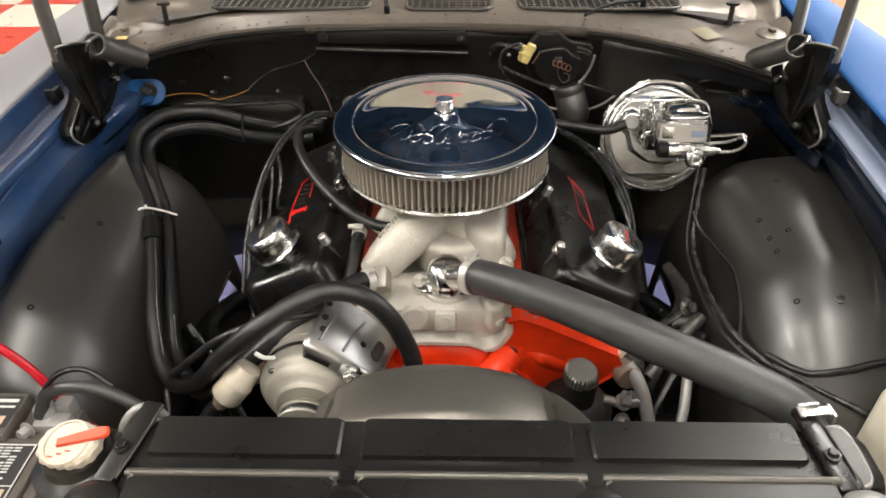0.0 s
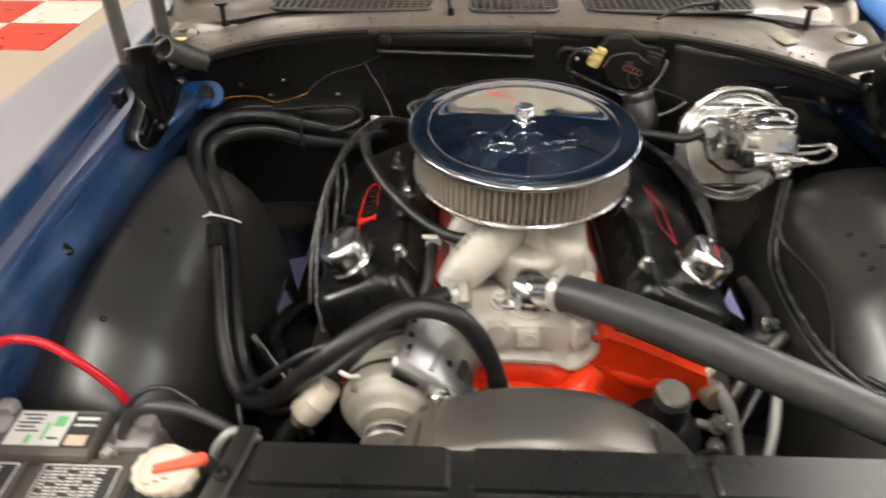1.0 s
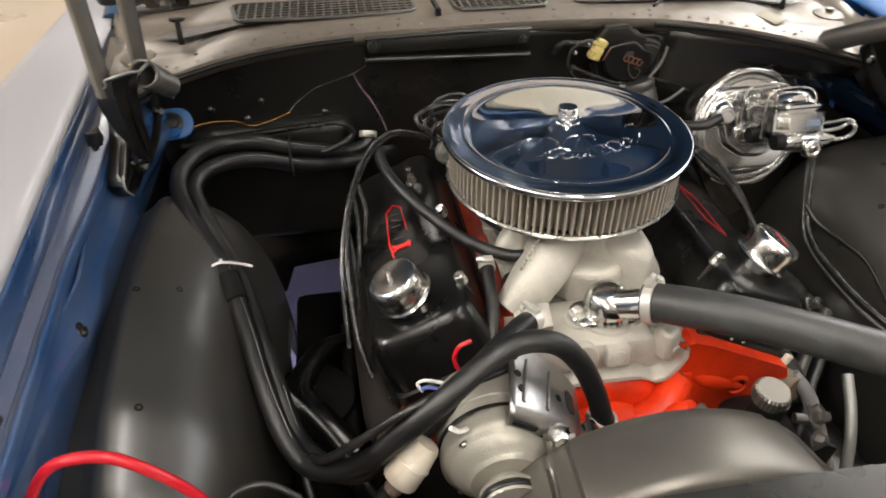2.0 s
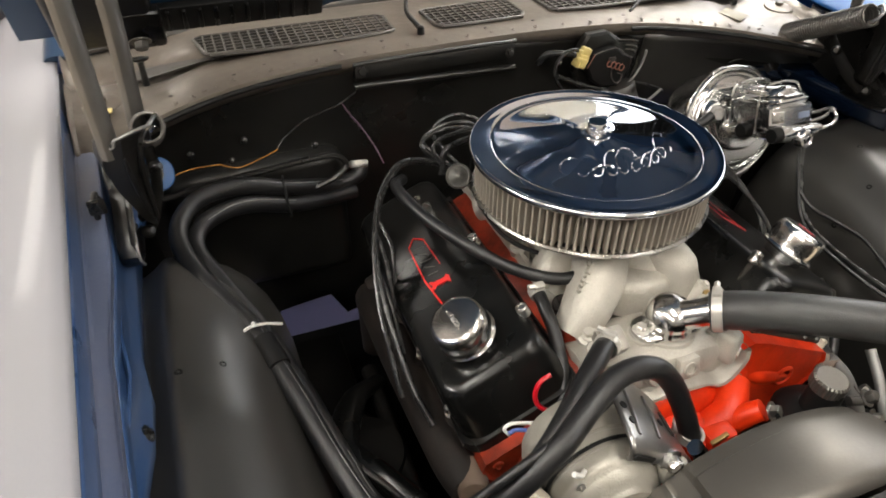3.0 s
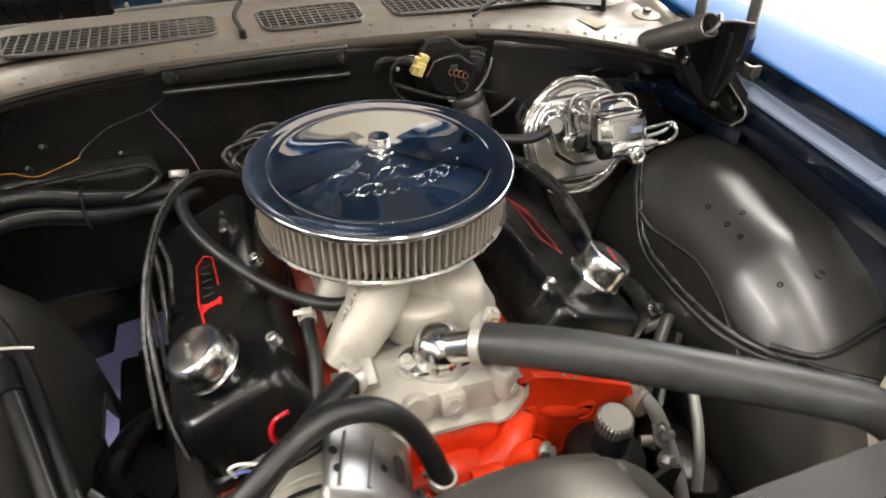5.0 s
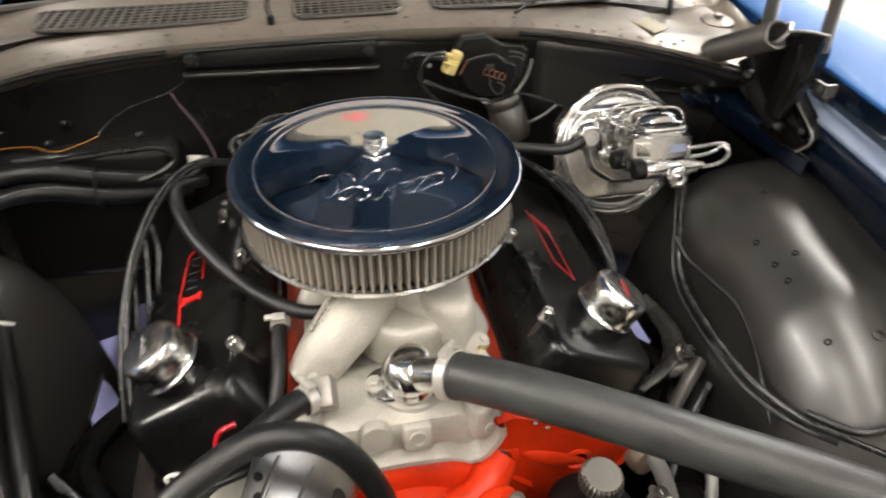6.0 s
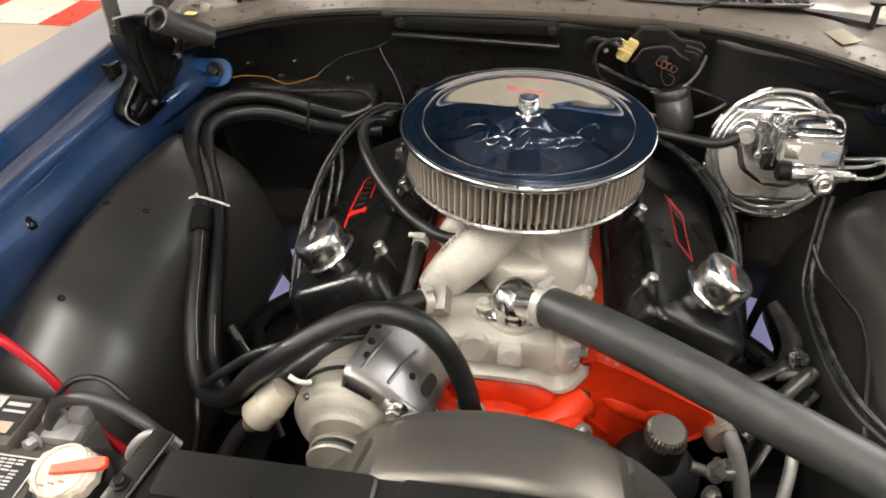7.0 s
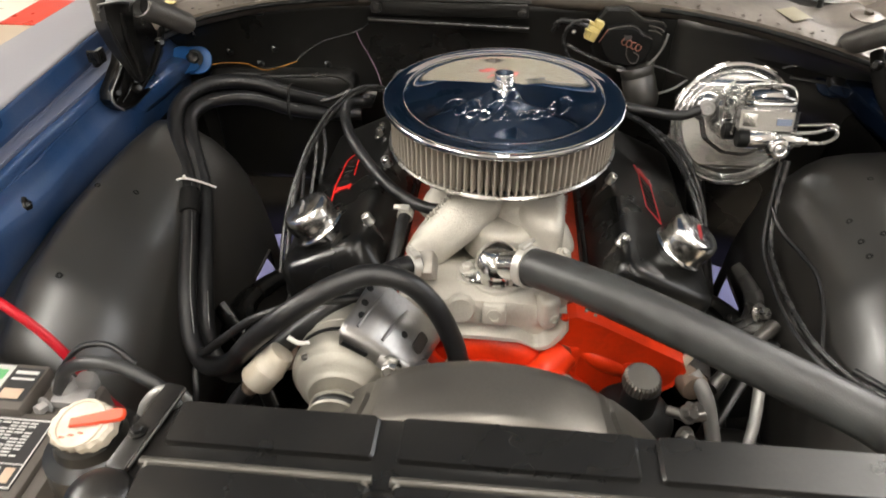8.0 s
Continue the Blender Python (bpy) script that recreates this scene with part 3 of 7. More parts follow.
    # spot welds along the front lip
    for i, p in enumerate(EDGE[3:-3]):
        part("spot_weld", lathe(B(), [(0.0040, -0.0004), (0.0032, 0.0004), (0.0020, 0.0004), (0.0012, -0.0002), (0, -0.0003)], align((p.x + 0.008 * math.sin(5 * i), p.y + 0.009 + 0.003 * math.sin(3 * i), p.z + 0.0062), (0.25 * math.sin(2 * i), -0.2, 1)), 10), COWL, c)
    for i, p in enumerate(EDGE[4:-4:2]):
        part("hole", lathe(B(), [(0.0032, 0), (0.0032, 0.0006), (0, 0.0006)], Matrix.Translation((p.x, p.y + 0.028 + 0.008 * (i % 3), p.z + 0.0078)), 10), BLACK_DULL, c, "small dark rivet hole")
    for s in (-1, 1):
        bm = lathe(B(), [(0.011, 0), (0.011, 0.004), (0.0055, 0.006), (0.005, 0.044), (0.013, 0.047), (0.014, 0.051), (0.0, 0.052)], align((s * 0.587, 0.416, 0.928), (0, 0.15, 1)), 16)
        part("stud", bm, GREASY, c, "dark hood rest stud")
        bm = lathe(B(), [(0.03, 0), (0.028, 0.004), (0.016, 0.007), (0.0, 0.008)], align((s * 0.652, 0.362, 0.934), (0, -0.12, 1)), 20)
        bolt(bm, (s * 0.652, 0.362, 0.940), (0, -0.1, 1), 0.008, 0.008)
        if s < 0:
            part("sticker", box(B(), (-0.648, 0.330, 0.9375), (0.022, 0.016, 0.002), None, 0.0006), YELLOW, c, "faded yellow sticker")
        part("mount", bm, COWL, c, "round fender mount with bolt")
    return c


build_cowl()
solo("sticker", box(B(), (0, 0, 0), (0.044, 0.046, 0.001), align((0.512, 0.334, 0.9465), (0.08, -0.12, 1), -4), 0.0003), COWL_PAPER, "faded yellowish paper sticker on the cowl", "sticker")


def vent(x0, x1, cut, label):
    """A cowl vent between x0 and x1; cut slants its outer ends."""
    y0, y1, z = 0.412, 0.515, 0.9685
    v = thing("cowl_vent", ((x0 + x1) / 2, 0.46, z), label, "air vent", "cowl vents")
    cx = (x0 + x1) / 2
    w = x1 - x0

    def edge_at(y):
        t = (y - y0) / (y1 - y0)
        bend = 0.012 * (1 - t)
        return x0 + (cut[0] * (1 - t) if cut[0] else bend * 0.2), x1 - (cut[1] * (1 - t) if cut[1] else bend * 0.2)

    def front(x):
        return y0 + 0.012 * ((x - cx) / w * 2) ** 2 * (1 if w > 0.25 else 0.2)
    a0, a1 = edge_at(y0)
    ring = [Vector((x, front(x), z)) for x in np.linspace(a0 + 0.01, a1 - 0.01, 9)] + [Vector((a1, y0 + 0.02, z)), Vector((x1, y1 - 0.01, z)), Vector((x1 - 0.012, y1, z)), Vector((cx, y1 + 0.002, z)), Vector((x0 + 0.012, y1, z)), Vector((x0, y1 - 0.01, z)), Vector((a0, y0 + 0.02, z))]
    part("rim", tube(B(), ring + [ring[0]], 0.0035, 8, 1, smooth=False), GRILLE, v)
    part("backing", slab(B(), [(p.x, p.y) for p in ring], z - 0.004, z - 0.0025), BLACK_DULL, v, "dark opening under the grille")
    n = max(6, round(w / 0.0155))
    for i in range(1, n):
        x = x0 + w * i / n
        ya = max(front(x), y0) + 0.002
        lo, hi = edge_at(ya + 0.02)
        if x < lo or x > hi:
            ya += 0.03
        part("bar", box(B(), (x, (ya + y1) / 2, z + 0.0005), (0.0028, y1 - ya - 0.004, 0.004)), GRILLE, v)
    for j in range(1, 7):
        y = y0 + (y1 - y0) * j / 7
        lo, hi = edge_at(y)
        part("bar", box(B(), ((lo + hi) / 2, y, z - 0.0005), (hi - lo - 0.006, 0.0032, 0.004)), GRILLE, v)


vent(-0.50, -0.158, (0.012, 0), "long black louvred cowl vent grille")
vent(-0.085, 0.098, (0, 0), "short black louvred cowl vent grille")
vent(0.152, 0.495, (0, 0.012), "long black louvred cowl vent grille beside the wiper")


def build_firewall():
    f = thing("firewall", (0, 0.36, 0.30), "satin black firewall with pressed panels", "firewall", kind="structure")
    rows = []
    for drop in (-0.012, -0.03, -0.06, -0.12, -0.3, -0.45, -0.555):
        row = []
        for p in EDGE:
            # the foot ends higher beside the left rail
            dz = max(drop, -0.495) if -0.465 < p.x < -0.33 else drop
            y = p.y + 0.001
            mid = 0.372
            k = min(1, -dz / 0.07)
            row.append(Vector((p.x, y + (mid - y) * k * (0.55 if abs(p.x) > 0.3 else 0.8), p.z + dz + 0.002 * noise.noise(Vector((p.x * 6, dz * 10, 0))))))
        rows.append(row)
    part("panel", loft(B(), rows), BLACK_SATIN, f, solid=0.003, sharp=50)
    bm = B()
    tube(bm, [(-0.262, 0.340, 0.912), (-0.1, 0.346, 0.905), (0.045, 0.350, 0.899)], 0.006, 10, 4)
    box(bm, (-0.108, 0.354, 0.932), (0.30, 0.012, 0.028), bevel=0.004)
    tube(bm, [(-0.26, 0.346, 0.948), (-0.1, 0.352, 0.949), (0.045, 0.354, 0.947)], 0.004, 8, 4)
    part("channel", bm, BLACK_SATIN, f, "pressed black gutter channel")
    part("bolt", bolt(B(), (-0.246, 0.343, 0.936), (0, -1, 0.2), 0.008, 0.007), GREASY, f)
    part("bolt", bolt(B(), (0.03, 0.345, 0.93), (0, -1, 0.2), 0.006, 0.006), GREASY, f)
    bm = B()
    box(bm, (-0.45, 0.350, 0.678), (0.31, 0.06, 0.254), bevel=0.022, seg=3)
    part("heater_box", bm, BLACK_SATIN, f, "black moulded heater box cover")
    bm = B()
    tube(bm, [(-0.60, 0.285, 0.797), (-0.5, 0.29, 0.807), (-0.36, 0.297, 0.815), (-0.315, 0.30, 0.812), (-0.298, 0.298, 0.79), (-0.33, 0.288, 0.772), (-0.40, 0.28, 0.758)], 0.0055, 8, 6)
    part("flange_bead", bm, PANEL_BLACK, f, "rolled worn flange bead")
    for p in ((-0.457, 0.345, 0.845), (-0.483, 0.325, 0.822), (-0.345, 0.318, 0.828), (-0.545, 0.33, 0.842)):
        bm = lathe(B(), [(0.006, 0), (0.006, 0.004), (0.0035, 0.006), (0.0035, 0.018), (0, 0.019)], align(p, (0.05, -0.8, 0.5)), 14)
        part("stud", bm, GREASY, f, "grimy stud")
    # proud dash panel beside the wiper motor, with its seam
    edge = [p for p in EDGE if p.x > 0.283]

    def dash_y(p, dz):
        y = p.y + 0.001
        return y + (0.372 - y) * min(1, -dz / 0.07) * 0.55 - 0.005
    part("dash_panel", loft(B(), [[Vector((p.x, dash_y(p, dz), p.z + dz)) for p in edge] for dz in (-0.020, -0.035, -0.05, -0.07, -0.12, -0.17)]), BLACK_WHEEL, f, "satin black dash panel with dents", solid=0.003)
    for x, z, r in ((0.398, 0.907, 0.0075), (0.401, 0.880, 0.006), (0.361, 0.913, 0.0045), (0.448, 0.909, 0.006), (0.502, 0.891, 0.0065), (0.464, 0.868, 0.006), (0.43, 0.89, 0.004), (0.545, 0.885, 0.005), (0.33, 0.885, 0.004)):
        y = float(np.interp(x, (0.28, 0.40, 0.50, 0.60), (0.353, 0.342, 0.324, 0.301))) + 0.002
        part("dent", lathe(B(), [(r * 1.3, -0.004), (r, 0.0010), (r * 0.6, 0.0036), (0, 0.0045)], align((x, y, z), (0, -1, 0.15)), 14), BLACK_WHEEL, f, "raised dent")
    for pts, r in (([(0.515, 0.318, 0.852), (0.545, 0.308, 0.862), (0.585, 0.300, 0.857), (0.615, 0.292, 0.848)], 0.0035), ([(0.53, 0.308, 0.838), (0.57, 0.300, 0.836), (0.61, 0.290, 0.833)], 0.0045)):
        part("crease", tube(B(), pts, r, 8, 5), BLACK_SATIN, f, "folded crease near the fender")
    return f


build_firewall()


# ---- windshield, wipers, hood ----
def build_windshield():
    rows, back = [], []
    for t in np.linspace(0, 1, 10):
        rows.append([Vector((x, 0.60 + 0.62 * t - 0.10 * (x / 0.7) ** 2 * (1 - 0.4 * t) + 0.03, 0.965 + 0.40 * t)) for x in np.linspace(-0.70 + 0.09 * t, 0.70 - 0.09 * t, 15)])
    w = thing("windshield", (0, 0.65, 0.96), "curved clear windshield in a thin dark surround", "windshield")
    g = part("glass", loft(B(), rows), GLASS, w, solid=0.004)
    g.visible_shadow = False
    bm = B()
    tube(bm, [p + Vector((0, -0.006, 0)) for p in rows[0]], 0.008, 8, 2)
    part("surround", bm, ARM_STEEL, w, "dull lower trim")
    for s in (-1, 1):
        part("pillar", tube(B(), [rows[0][-1 if s > 0 else 0] + Vector((s * 0.02, 0, -0.02)), rows[-1][-1 if s > 0 else 0] + Vector((s * 0.02, 0, 0.0))], 0.025, 10, 1), BLUE_DARK, w, "dark blue windshield pillar")
    part("header", tube(B(), [p + Vector((0, 0.02, 0.02)) for p in rows[-1]], 0.035, 10, 2), BLUE_DARK, w, "dark blue roof header")
    d = thing("sunshade", (0, 0.74, 0.98), "beige folding sunshade with red writing behind the windshield", "sunshade")
    rows2 = [[p + Vector((0, 0.045, 0.0)) for p in r[1:-1]] for r in rows]
    part("board", loft(B(), rows2), DASH, d, solid=0.004)

    def on(t, x):
        return Vector((x, 0.60 + 0.62 * t - 0.10 * (x / 0.7) ** 2 * (1 - 0.4 * t) + 0.072, 0.965 + 0.40 * t))
    for x0, x1, t0, t1, mat in ((-0.10, 0.06, 0.29, 0.355, RED_PAINT), (-0.15, 0.11, 0.255, 0.270, PAPER), (-0.15, 0.11, 0.375, 0.390, PAPER), (-0.42, -0.2, 0.07, 0.14, LABEL_GREY), (-0.16, -0.02, 0.05, 0.12, LABEL_GREY), (0.1, 0.3, 0.06, 0.13, LABEL_GREY)):
        part("writing_bar", loft(B(), [[on(t, x) for x in np.linspace(x0, x1, 6)] for t in (t0, (t0 + t1) / 2, t1)]), mat, d, solid=0.0008)
    dash = B()
    box(dash, (0, 0.95, 0.90), (1.3, 0.5, 0.08), bevel=0.02)
    solo("dashboard", dash, DASH, "beige padded dashboard top", "dashboard")


build_windshield()
for pts in ([(-0.12, 0.40, 0.974), (-0.125, 0.46, 0.985), (-0.105, 0.53, 0.99), (-0.09, 0.60, 1.0)], [(0.404, 0.421, 0.986), (0.365, 0.402, 0.988), (0.315, 0.372, 0.988), (0.272, 0.341, 0.979)]):
    wp = thing("windshield_wiper", pts[0], "thin black windshield wiper lying over the cowl", "wiper", "wipers")
    part("arm", tube(B(), pts, [0.005, 0.004, 0.003], 8, 6), BLACK_DULL, wp)
    part("pivot", lathe(B(), [(0.007, -0.022), (0.006, 0.002), (0.004, 0.004), (0, 0.005)], Matrix.Translation(Vector(pts[0]) + Vector((0, 0, 0.002))), 16), BLACK_DULL, wp)


def build_hood():
    a = radians(57)
    m = Matrix.Translation((0, 0.352, 1.038)) @ Matrix.Rotation(-a, 4, "X") @ Matrix.Rotation(radians(180), 4, "Z")
    h = thing("hood", (0, 0.352, 1.050), "raised dark blue hood seen from its ribbed underside", "hood")
    # plan of the hood with the opening of its scoop at the rear edge
    plan = [(-0.73, 0), (-0.30, 0), (-0.285, 0.006), (-0.27, 0.016), (0.27, 0.016), (0.285, 0.006), (0.30, 0), (0.73, 0), (0.71, 1.15), (0.60, 1.25), (-0.60, 1.25), (-0.71, 1.15)]
    part("skin", slab(B(), plan, 0.012, 0.03, m, 0.006), BLUE_DARK, h)
    bm = B()
    for x in (-0.55, 0, 0.55):
        box(bm, (x, 0.66, 0.004), (0.09, 0.98, 0.022), m, 0.008)
    for y in (0.2, 0.66, 1.14):
        box(bm, (0, y, 0.003), (1.26, 0.09, 0.022), m, 0.008)
    part("brace", bm, BLUE_DARK, h)
    part("scoop", loft(B(), [[m @ Vector((x, y, 0.03 + dz)) for x, dz in ((-0.25, 0), (-0.22, 0.05), (0.22, 0.05), (0.25, 0))] for y in (0.10, 0.6)]), BLUE_DARK, h, solid=0.002)
    for s in (-1, 1):
        bm = box(B(), (s * 0.61, 0.15, -0.012), (0.13, 0.26, 0.05), m, 0.010, 3)
        box(bm, (s * 0.57, 0.05, -0.030), (0.07, 0.07, 0.02), m, 0.006)
        br = part("hinge_bracket", bm, GREASY, h, "black bracket holding the hinge arms")
        part("bolt", bolt(B(), m @ Vector((s * 0.57, 0.035, -0.041)), m.to_3x3() @ Vector((0, -0.3, -1)), 0.010, 0.012), ARM_STEEL, br, "grey hex bolt")
        strip = part("gasket", box(B(), (s * 0.49, 0.025, 0.004), (0.38, 0.05, 0.014), m, 0.004), BLACK_DULL, h, "black louvred rubber gasket")
        for i in range(15):
            part("louvre", box(B(), (s * (0.325 + 0.0225 * i), 0.025, -0.004), (0.006, 0.040, 0.006), m, 0.002), BLACK_GLOSS, strip)
    return h


HOOD = build_hood()


def yz_plate(bm, outline, x, thick, s, bulge=0.0):
    """A plate standing in the car's length at x, bulging towards the engine."""
    cy, cz = sum(p[0] for p in outline) / len(outline), sum(p[1] for p in outline) / len(outline)
    rows = [[Vector((s * (x + thick), y, z)) for y, z in outline]]
    for q in (1.0, 0.93, 0.75, 0.5, 0.25, 0.03):
        rows.append([Vector((s * (x - bulge * (1 - q * q) - 0.004 * bulge / 0.012 * noise.noise(Vector((y * 45, z * 45, q * 2 + s))) * (q < 0.95)), cy + (y - cy) * q, cz + (z - cz) * q)) for y, z in outline])
    return loft(bm, rows, closed=True)


def hinge(s):
    base = [(0.017, 0.873), (0.013, 0.884), (0.018, 0.896), (0.045, 0.910), (0.072, 0.924), (0.085, 0.938), (0.092, 0.965), (0.105, 0.992), (0.16, 0.985), (0.21, 0.955), (0.24, 0.90), (0.235, 0.875), (0.19, 0.856), (0.13, 0.849), (0.07, 0.847), (0.035, 0.856)]
    h = part("hinge", yz_plate(B(), base, 0.634, 0.004, s, 0.003), GREASY, HOOD, "black steel hood hinge with a coil spring")
    bm = B()
    edge = [(0.094, 0.966), (0.085, 0.938), (0.072, 0.924), (0.045, 0.910), (0.018, 0.896), (0.012, 0.884), (0.017, 0.872), (0.035, 0.855), (0.07, 0.846), (0.13, 0.848)]
    loft(bm, [[Vector((s * (x + 0.001), y + dy, z + dz)) for y, z in edge] for x, dy, dz in ((0.638, 0.0, 0.0), (0.622, -0.001, 0.0), (0.618, -0.002, -0.001), (0.617, 0.0, 0.002), (0.622, 0.003, 0.003))])
    part("flange", bm, GREASY, h, "folded edge", solid=0.002)
    part("rim_edge", tube(B(), [Vector((s * 0.6175, y - 0.001, z)) for y, z in edge[1:8]], 0.0019, 8, 4), GREY_PIPE, h, "worn pale edge")
    # folded channel of the upper arm: outer flange, web with a crease, inner flange
    cols = (((0.634, 0.070), (0.638, 0.078), (0.634, 0.085), (0.624, 0.090), (0.612, 0.092)),
            ((0.621, 0.043), (0.628, 0.045), (0.624, 0.049), (0.614, 0.056), (0.604, 0.063)),
            ((0.600, 0.038), (0.604, 0.040), (0.602, 0.045), (0.597, 0.053), (0.592, 0.061)),
            ((0.580, 0.048), (0.588, 0.054), (0.593, 0.060), (0.593, 0.066), (0.593, 0.070)),
            ((0.570, 0.070), (0.584, 0.080), (0.591, 0.088), (0.592, 0.094), (0.592, 0.095)))
    zs = ((1.016, 0.995, 0.965, 0.930, 0.905), (1.014, 0.995, 0.962, 0.928, 0.898), (1.028, 1.0, 0.962, 0.926, 0.892), (1.030, 1.0, 0.960, 0.922, 0.890), (1.022, 0.995, 0.957, 0.920, 0.895))
    fine = [[] for k in range(17)]
    for col, zc in zip(cols, zs):
        line = spline([Vector((s * x, y, z)) for (x, y), z in zip(col, zc)], 4)
        for k, p in enumerate(line):
            fine[k].append(p + Vector((0, -0.003, 0.001)) * noise.noise(p * 60))
    part("arm_channel", loft(B(), fine), GREASY, h, "folded black upper arm of the hinge", solid=0.0035, sharp=28)
    part("worn_edge", tube(B(), [fine[0][1] + Vector((0, -0.001, 0)), fine[0][1] + Vector((-s * 0.010, -0.001, 0.001)), fine[0][2] + Vector((s * 0.008, -0.001, -0.003)), fine[0][2] + Vector((0, -0.001, 0)), fine[0][3], fine[0][4]], 0.0018, 8, 3), GREY_PIPE, h, "worn bright upper edge")
    # folds pressed into the base plate, with bare worn spots
    for pts, r in (([(0.040, 0.868), (0.060, 0.882), (0.085, 0.900)], 0.0036), ([(0.055, 0.858), (0.085, 0.868), (0.115, 0.885)], 0.0030), ([(0.030, 0.885), (0.048, 0.900), (0.070, 0.912)], 0.0024)):
        part("fold", tube(B(), [(s * 0.6305, y, z) for y, z in pts], [r * 0.5, r, r * 0.5], 8, 5), GREASY, h, "pressed fold")
    part("worn_spot", slab(B(), [(-0.012, -0.004), (-0.004, 0.006), (0.004, 0.003), (0.011, 0.009), (0.009, -0.002), (0.002, -0.008), (-0.006, -0.006)], 0, 0.0012, align((s * 0.6302, 0.072, 0.885), (-s, -0.15, 0.1))), ARM_GREY, h, "bare worn spot")
    # pressed rib down the arm, lower link and its pivots
    part("rib", tube(B(), [fine[k][3] + Vector((-s * 0.002, -0.001, 0.001)) for k in (3, 6, 9, 12, 15)], [0.003, 0.0045, 0.0045, 0.003], 8, 4), GREASY, h, "pressed rib")
    part("rib", tube(B(), [fine[k][2] + Vector((-s * 0.001, -0.001, 0.0)) for k in (4, 7, 10, 14)], [0.002, 0.0032, 0.0032, 0.002], 8, 4), GREASY, h, "pressed rib")
    part("link", tube(B(), [(s * 0.588, 0.165, 0.945), (s * 0.585, 0.135, 0.925), (s * 0.590, 0.105, 0.900), (s * 0.604, 0.078, 0.876)], 0.0105, 10, 6, flat=0.5), GRIME, h, "short greasy link")
    for q in ((0.583, 0.138, 0.932), (0.607, 0.072, 0.878)):
        part("pivot", lathe(B(), [(0.0085, -0.003), (0.0085, 0.003), (0.006, 0.0065), (0.0045, 0.0085), (0, 0.009)], align((s * q[0], q[1], q[2]), (-s * 0.8, -0.5, 0.35)), 16), GREASY, h, "oily pivot pin")
    for q in ((0.628, 0.045, 0.880), (0.628, 0.10, 0.872), (0.612, 0.100, 0.885)):
        part("rivet", lathe(B(), [(0.008, -0.002), (0.0075, 0.002), (0.005, 0.005), (0, 0.006)], align((s * q[0], q[1], q[2]), (-s, -0.3, 0.35)), 14), GREASY, h)
    for k, (a, b, c) in enumerate((((0.617, 0.050, 1.0), (0.618, 0.055, 1.16), (0.620, 0.045, 1.40)), ((0.590, 0.135, 0.975), (0.582, 0.135, 1.16), (0.584, 0.11, 1.40)))):
        bm = tube(B(), [(s * p[0], p[1], p[2]) for p in (a, b, c)], 0.0115, 12, 6, flat=0.8, square=0.75)
        part("arm", bm, ARM_STEEL, h, "worn steel lift arm")
    p0, p1 = Vector((s * 0.574, 0.088, 1.012)), Vector((s * 0.590, 0.262, 0.922))
    ax = (p1 - p0)
    u = ax.orthogonal().normalized()
    w = ax.normalized().cross(u)
    turns = 34
    pts = [p0 + ax * (i / (turns * 14)) + (u * math.cos(2 * math.pi * i / 14) + w * math.sin(2 * math.pi * i / 14)) * 0.0180 for i in range(turns * 14 + 1)]
    part("spring", tube(B(), pts, 0.0024, 6, 1, smooth=False), ARM_STEEL, h, "tight grey-brown coil spring")
    bm = tube(B(), [p0 + u * 0.015, p0 - ax * 0.05 + u * 0.016, p0 - ax * 0.11, p0 - ax * 0.06 - u * 0.014, p0 - u * 0.015], 0.0026, 8, 6)
    part("spring_hook", bm, STEEL, h, "bright spring hook")
    part("spring_hook", tube(B(), [p1 + u * 0.015, p1 + ax * 0.08, p1 + ax * 0.14 + Vector((0, 0, -0.02))], 0.0026, 8, 6), STEEL, h, "bright spring hook")
    clip = box(B(), (s * 0.654, 0.066, 0.932), (0.008, 0.034, 0.024), None, 0.003)
    box(clip, (s * 0.650, 0.048, 0.940), (0.020, 0.006, 0.020), None, 0.002)
    part("clip", bolt(clip, (s * 0.649, 0.066, 0.934), (-s, -0.2, 0.2), 0.006, 0.004), GREASY if s < 0 else ARM_STEEL, h, "small stamped clip")


hinge(-1)
hinge(1)


# ---- engine ----
def bank(s, dy=None):
    """Axes of a cylinder bank: u outwards along the head, y back, v away from the head."""
    a = radians(25)
    d = (-0.018 if s > 0 else 0.0) if dy is None else dy
    m = Matrix(((s * math.cos(a), 0, s * math.sin(a), s * 0.148), (0, 1, 0, d), (-math.sin(a), 0, math.cos(a), 0.7205), (0, 0, 0, 1)))
    return m


def squiggle(w, h, loops, lean=0.35):
    """A looping cursive line, as plain relief in place of lettering."""
    heights = [0.85, 0.95, 0.45, 1.0, 0.98, 0.42, 0.45, 0.42, 0.9, 0.5, 0.5]
    pts = []
    n = loops * 16
    for i in range(n + 1):
        t = i / n
        a = 2 * math.pi * loops * t
        k = heights[min(int(t * loops), loops - 1) % len(heights)]
        up = 0.5 - 0.5 * math.cos(a)
        pts.append((-w / 2 + w * t - 0.62 * w / loops * math.sin(a) + lean * h * k * up, h * k * up))
    return pts


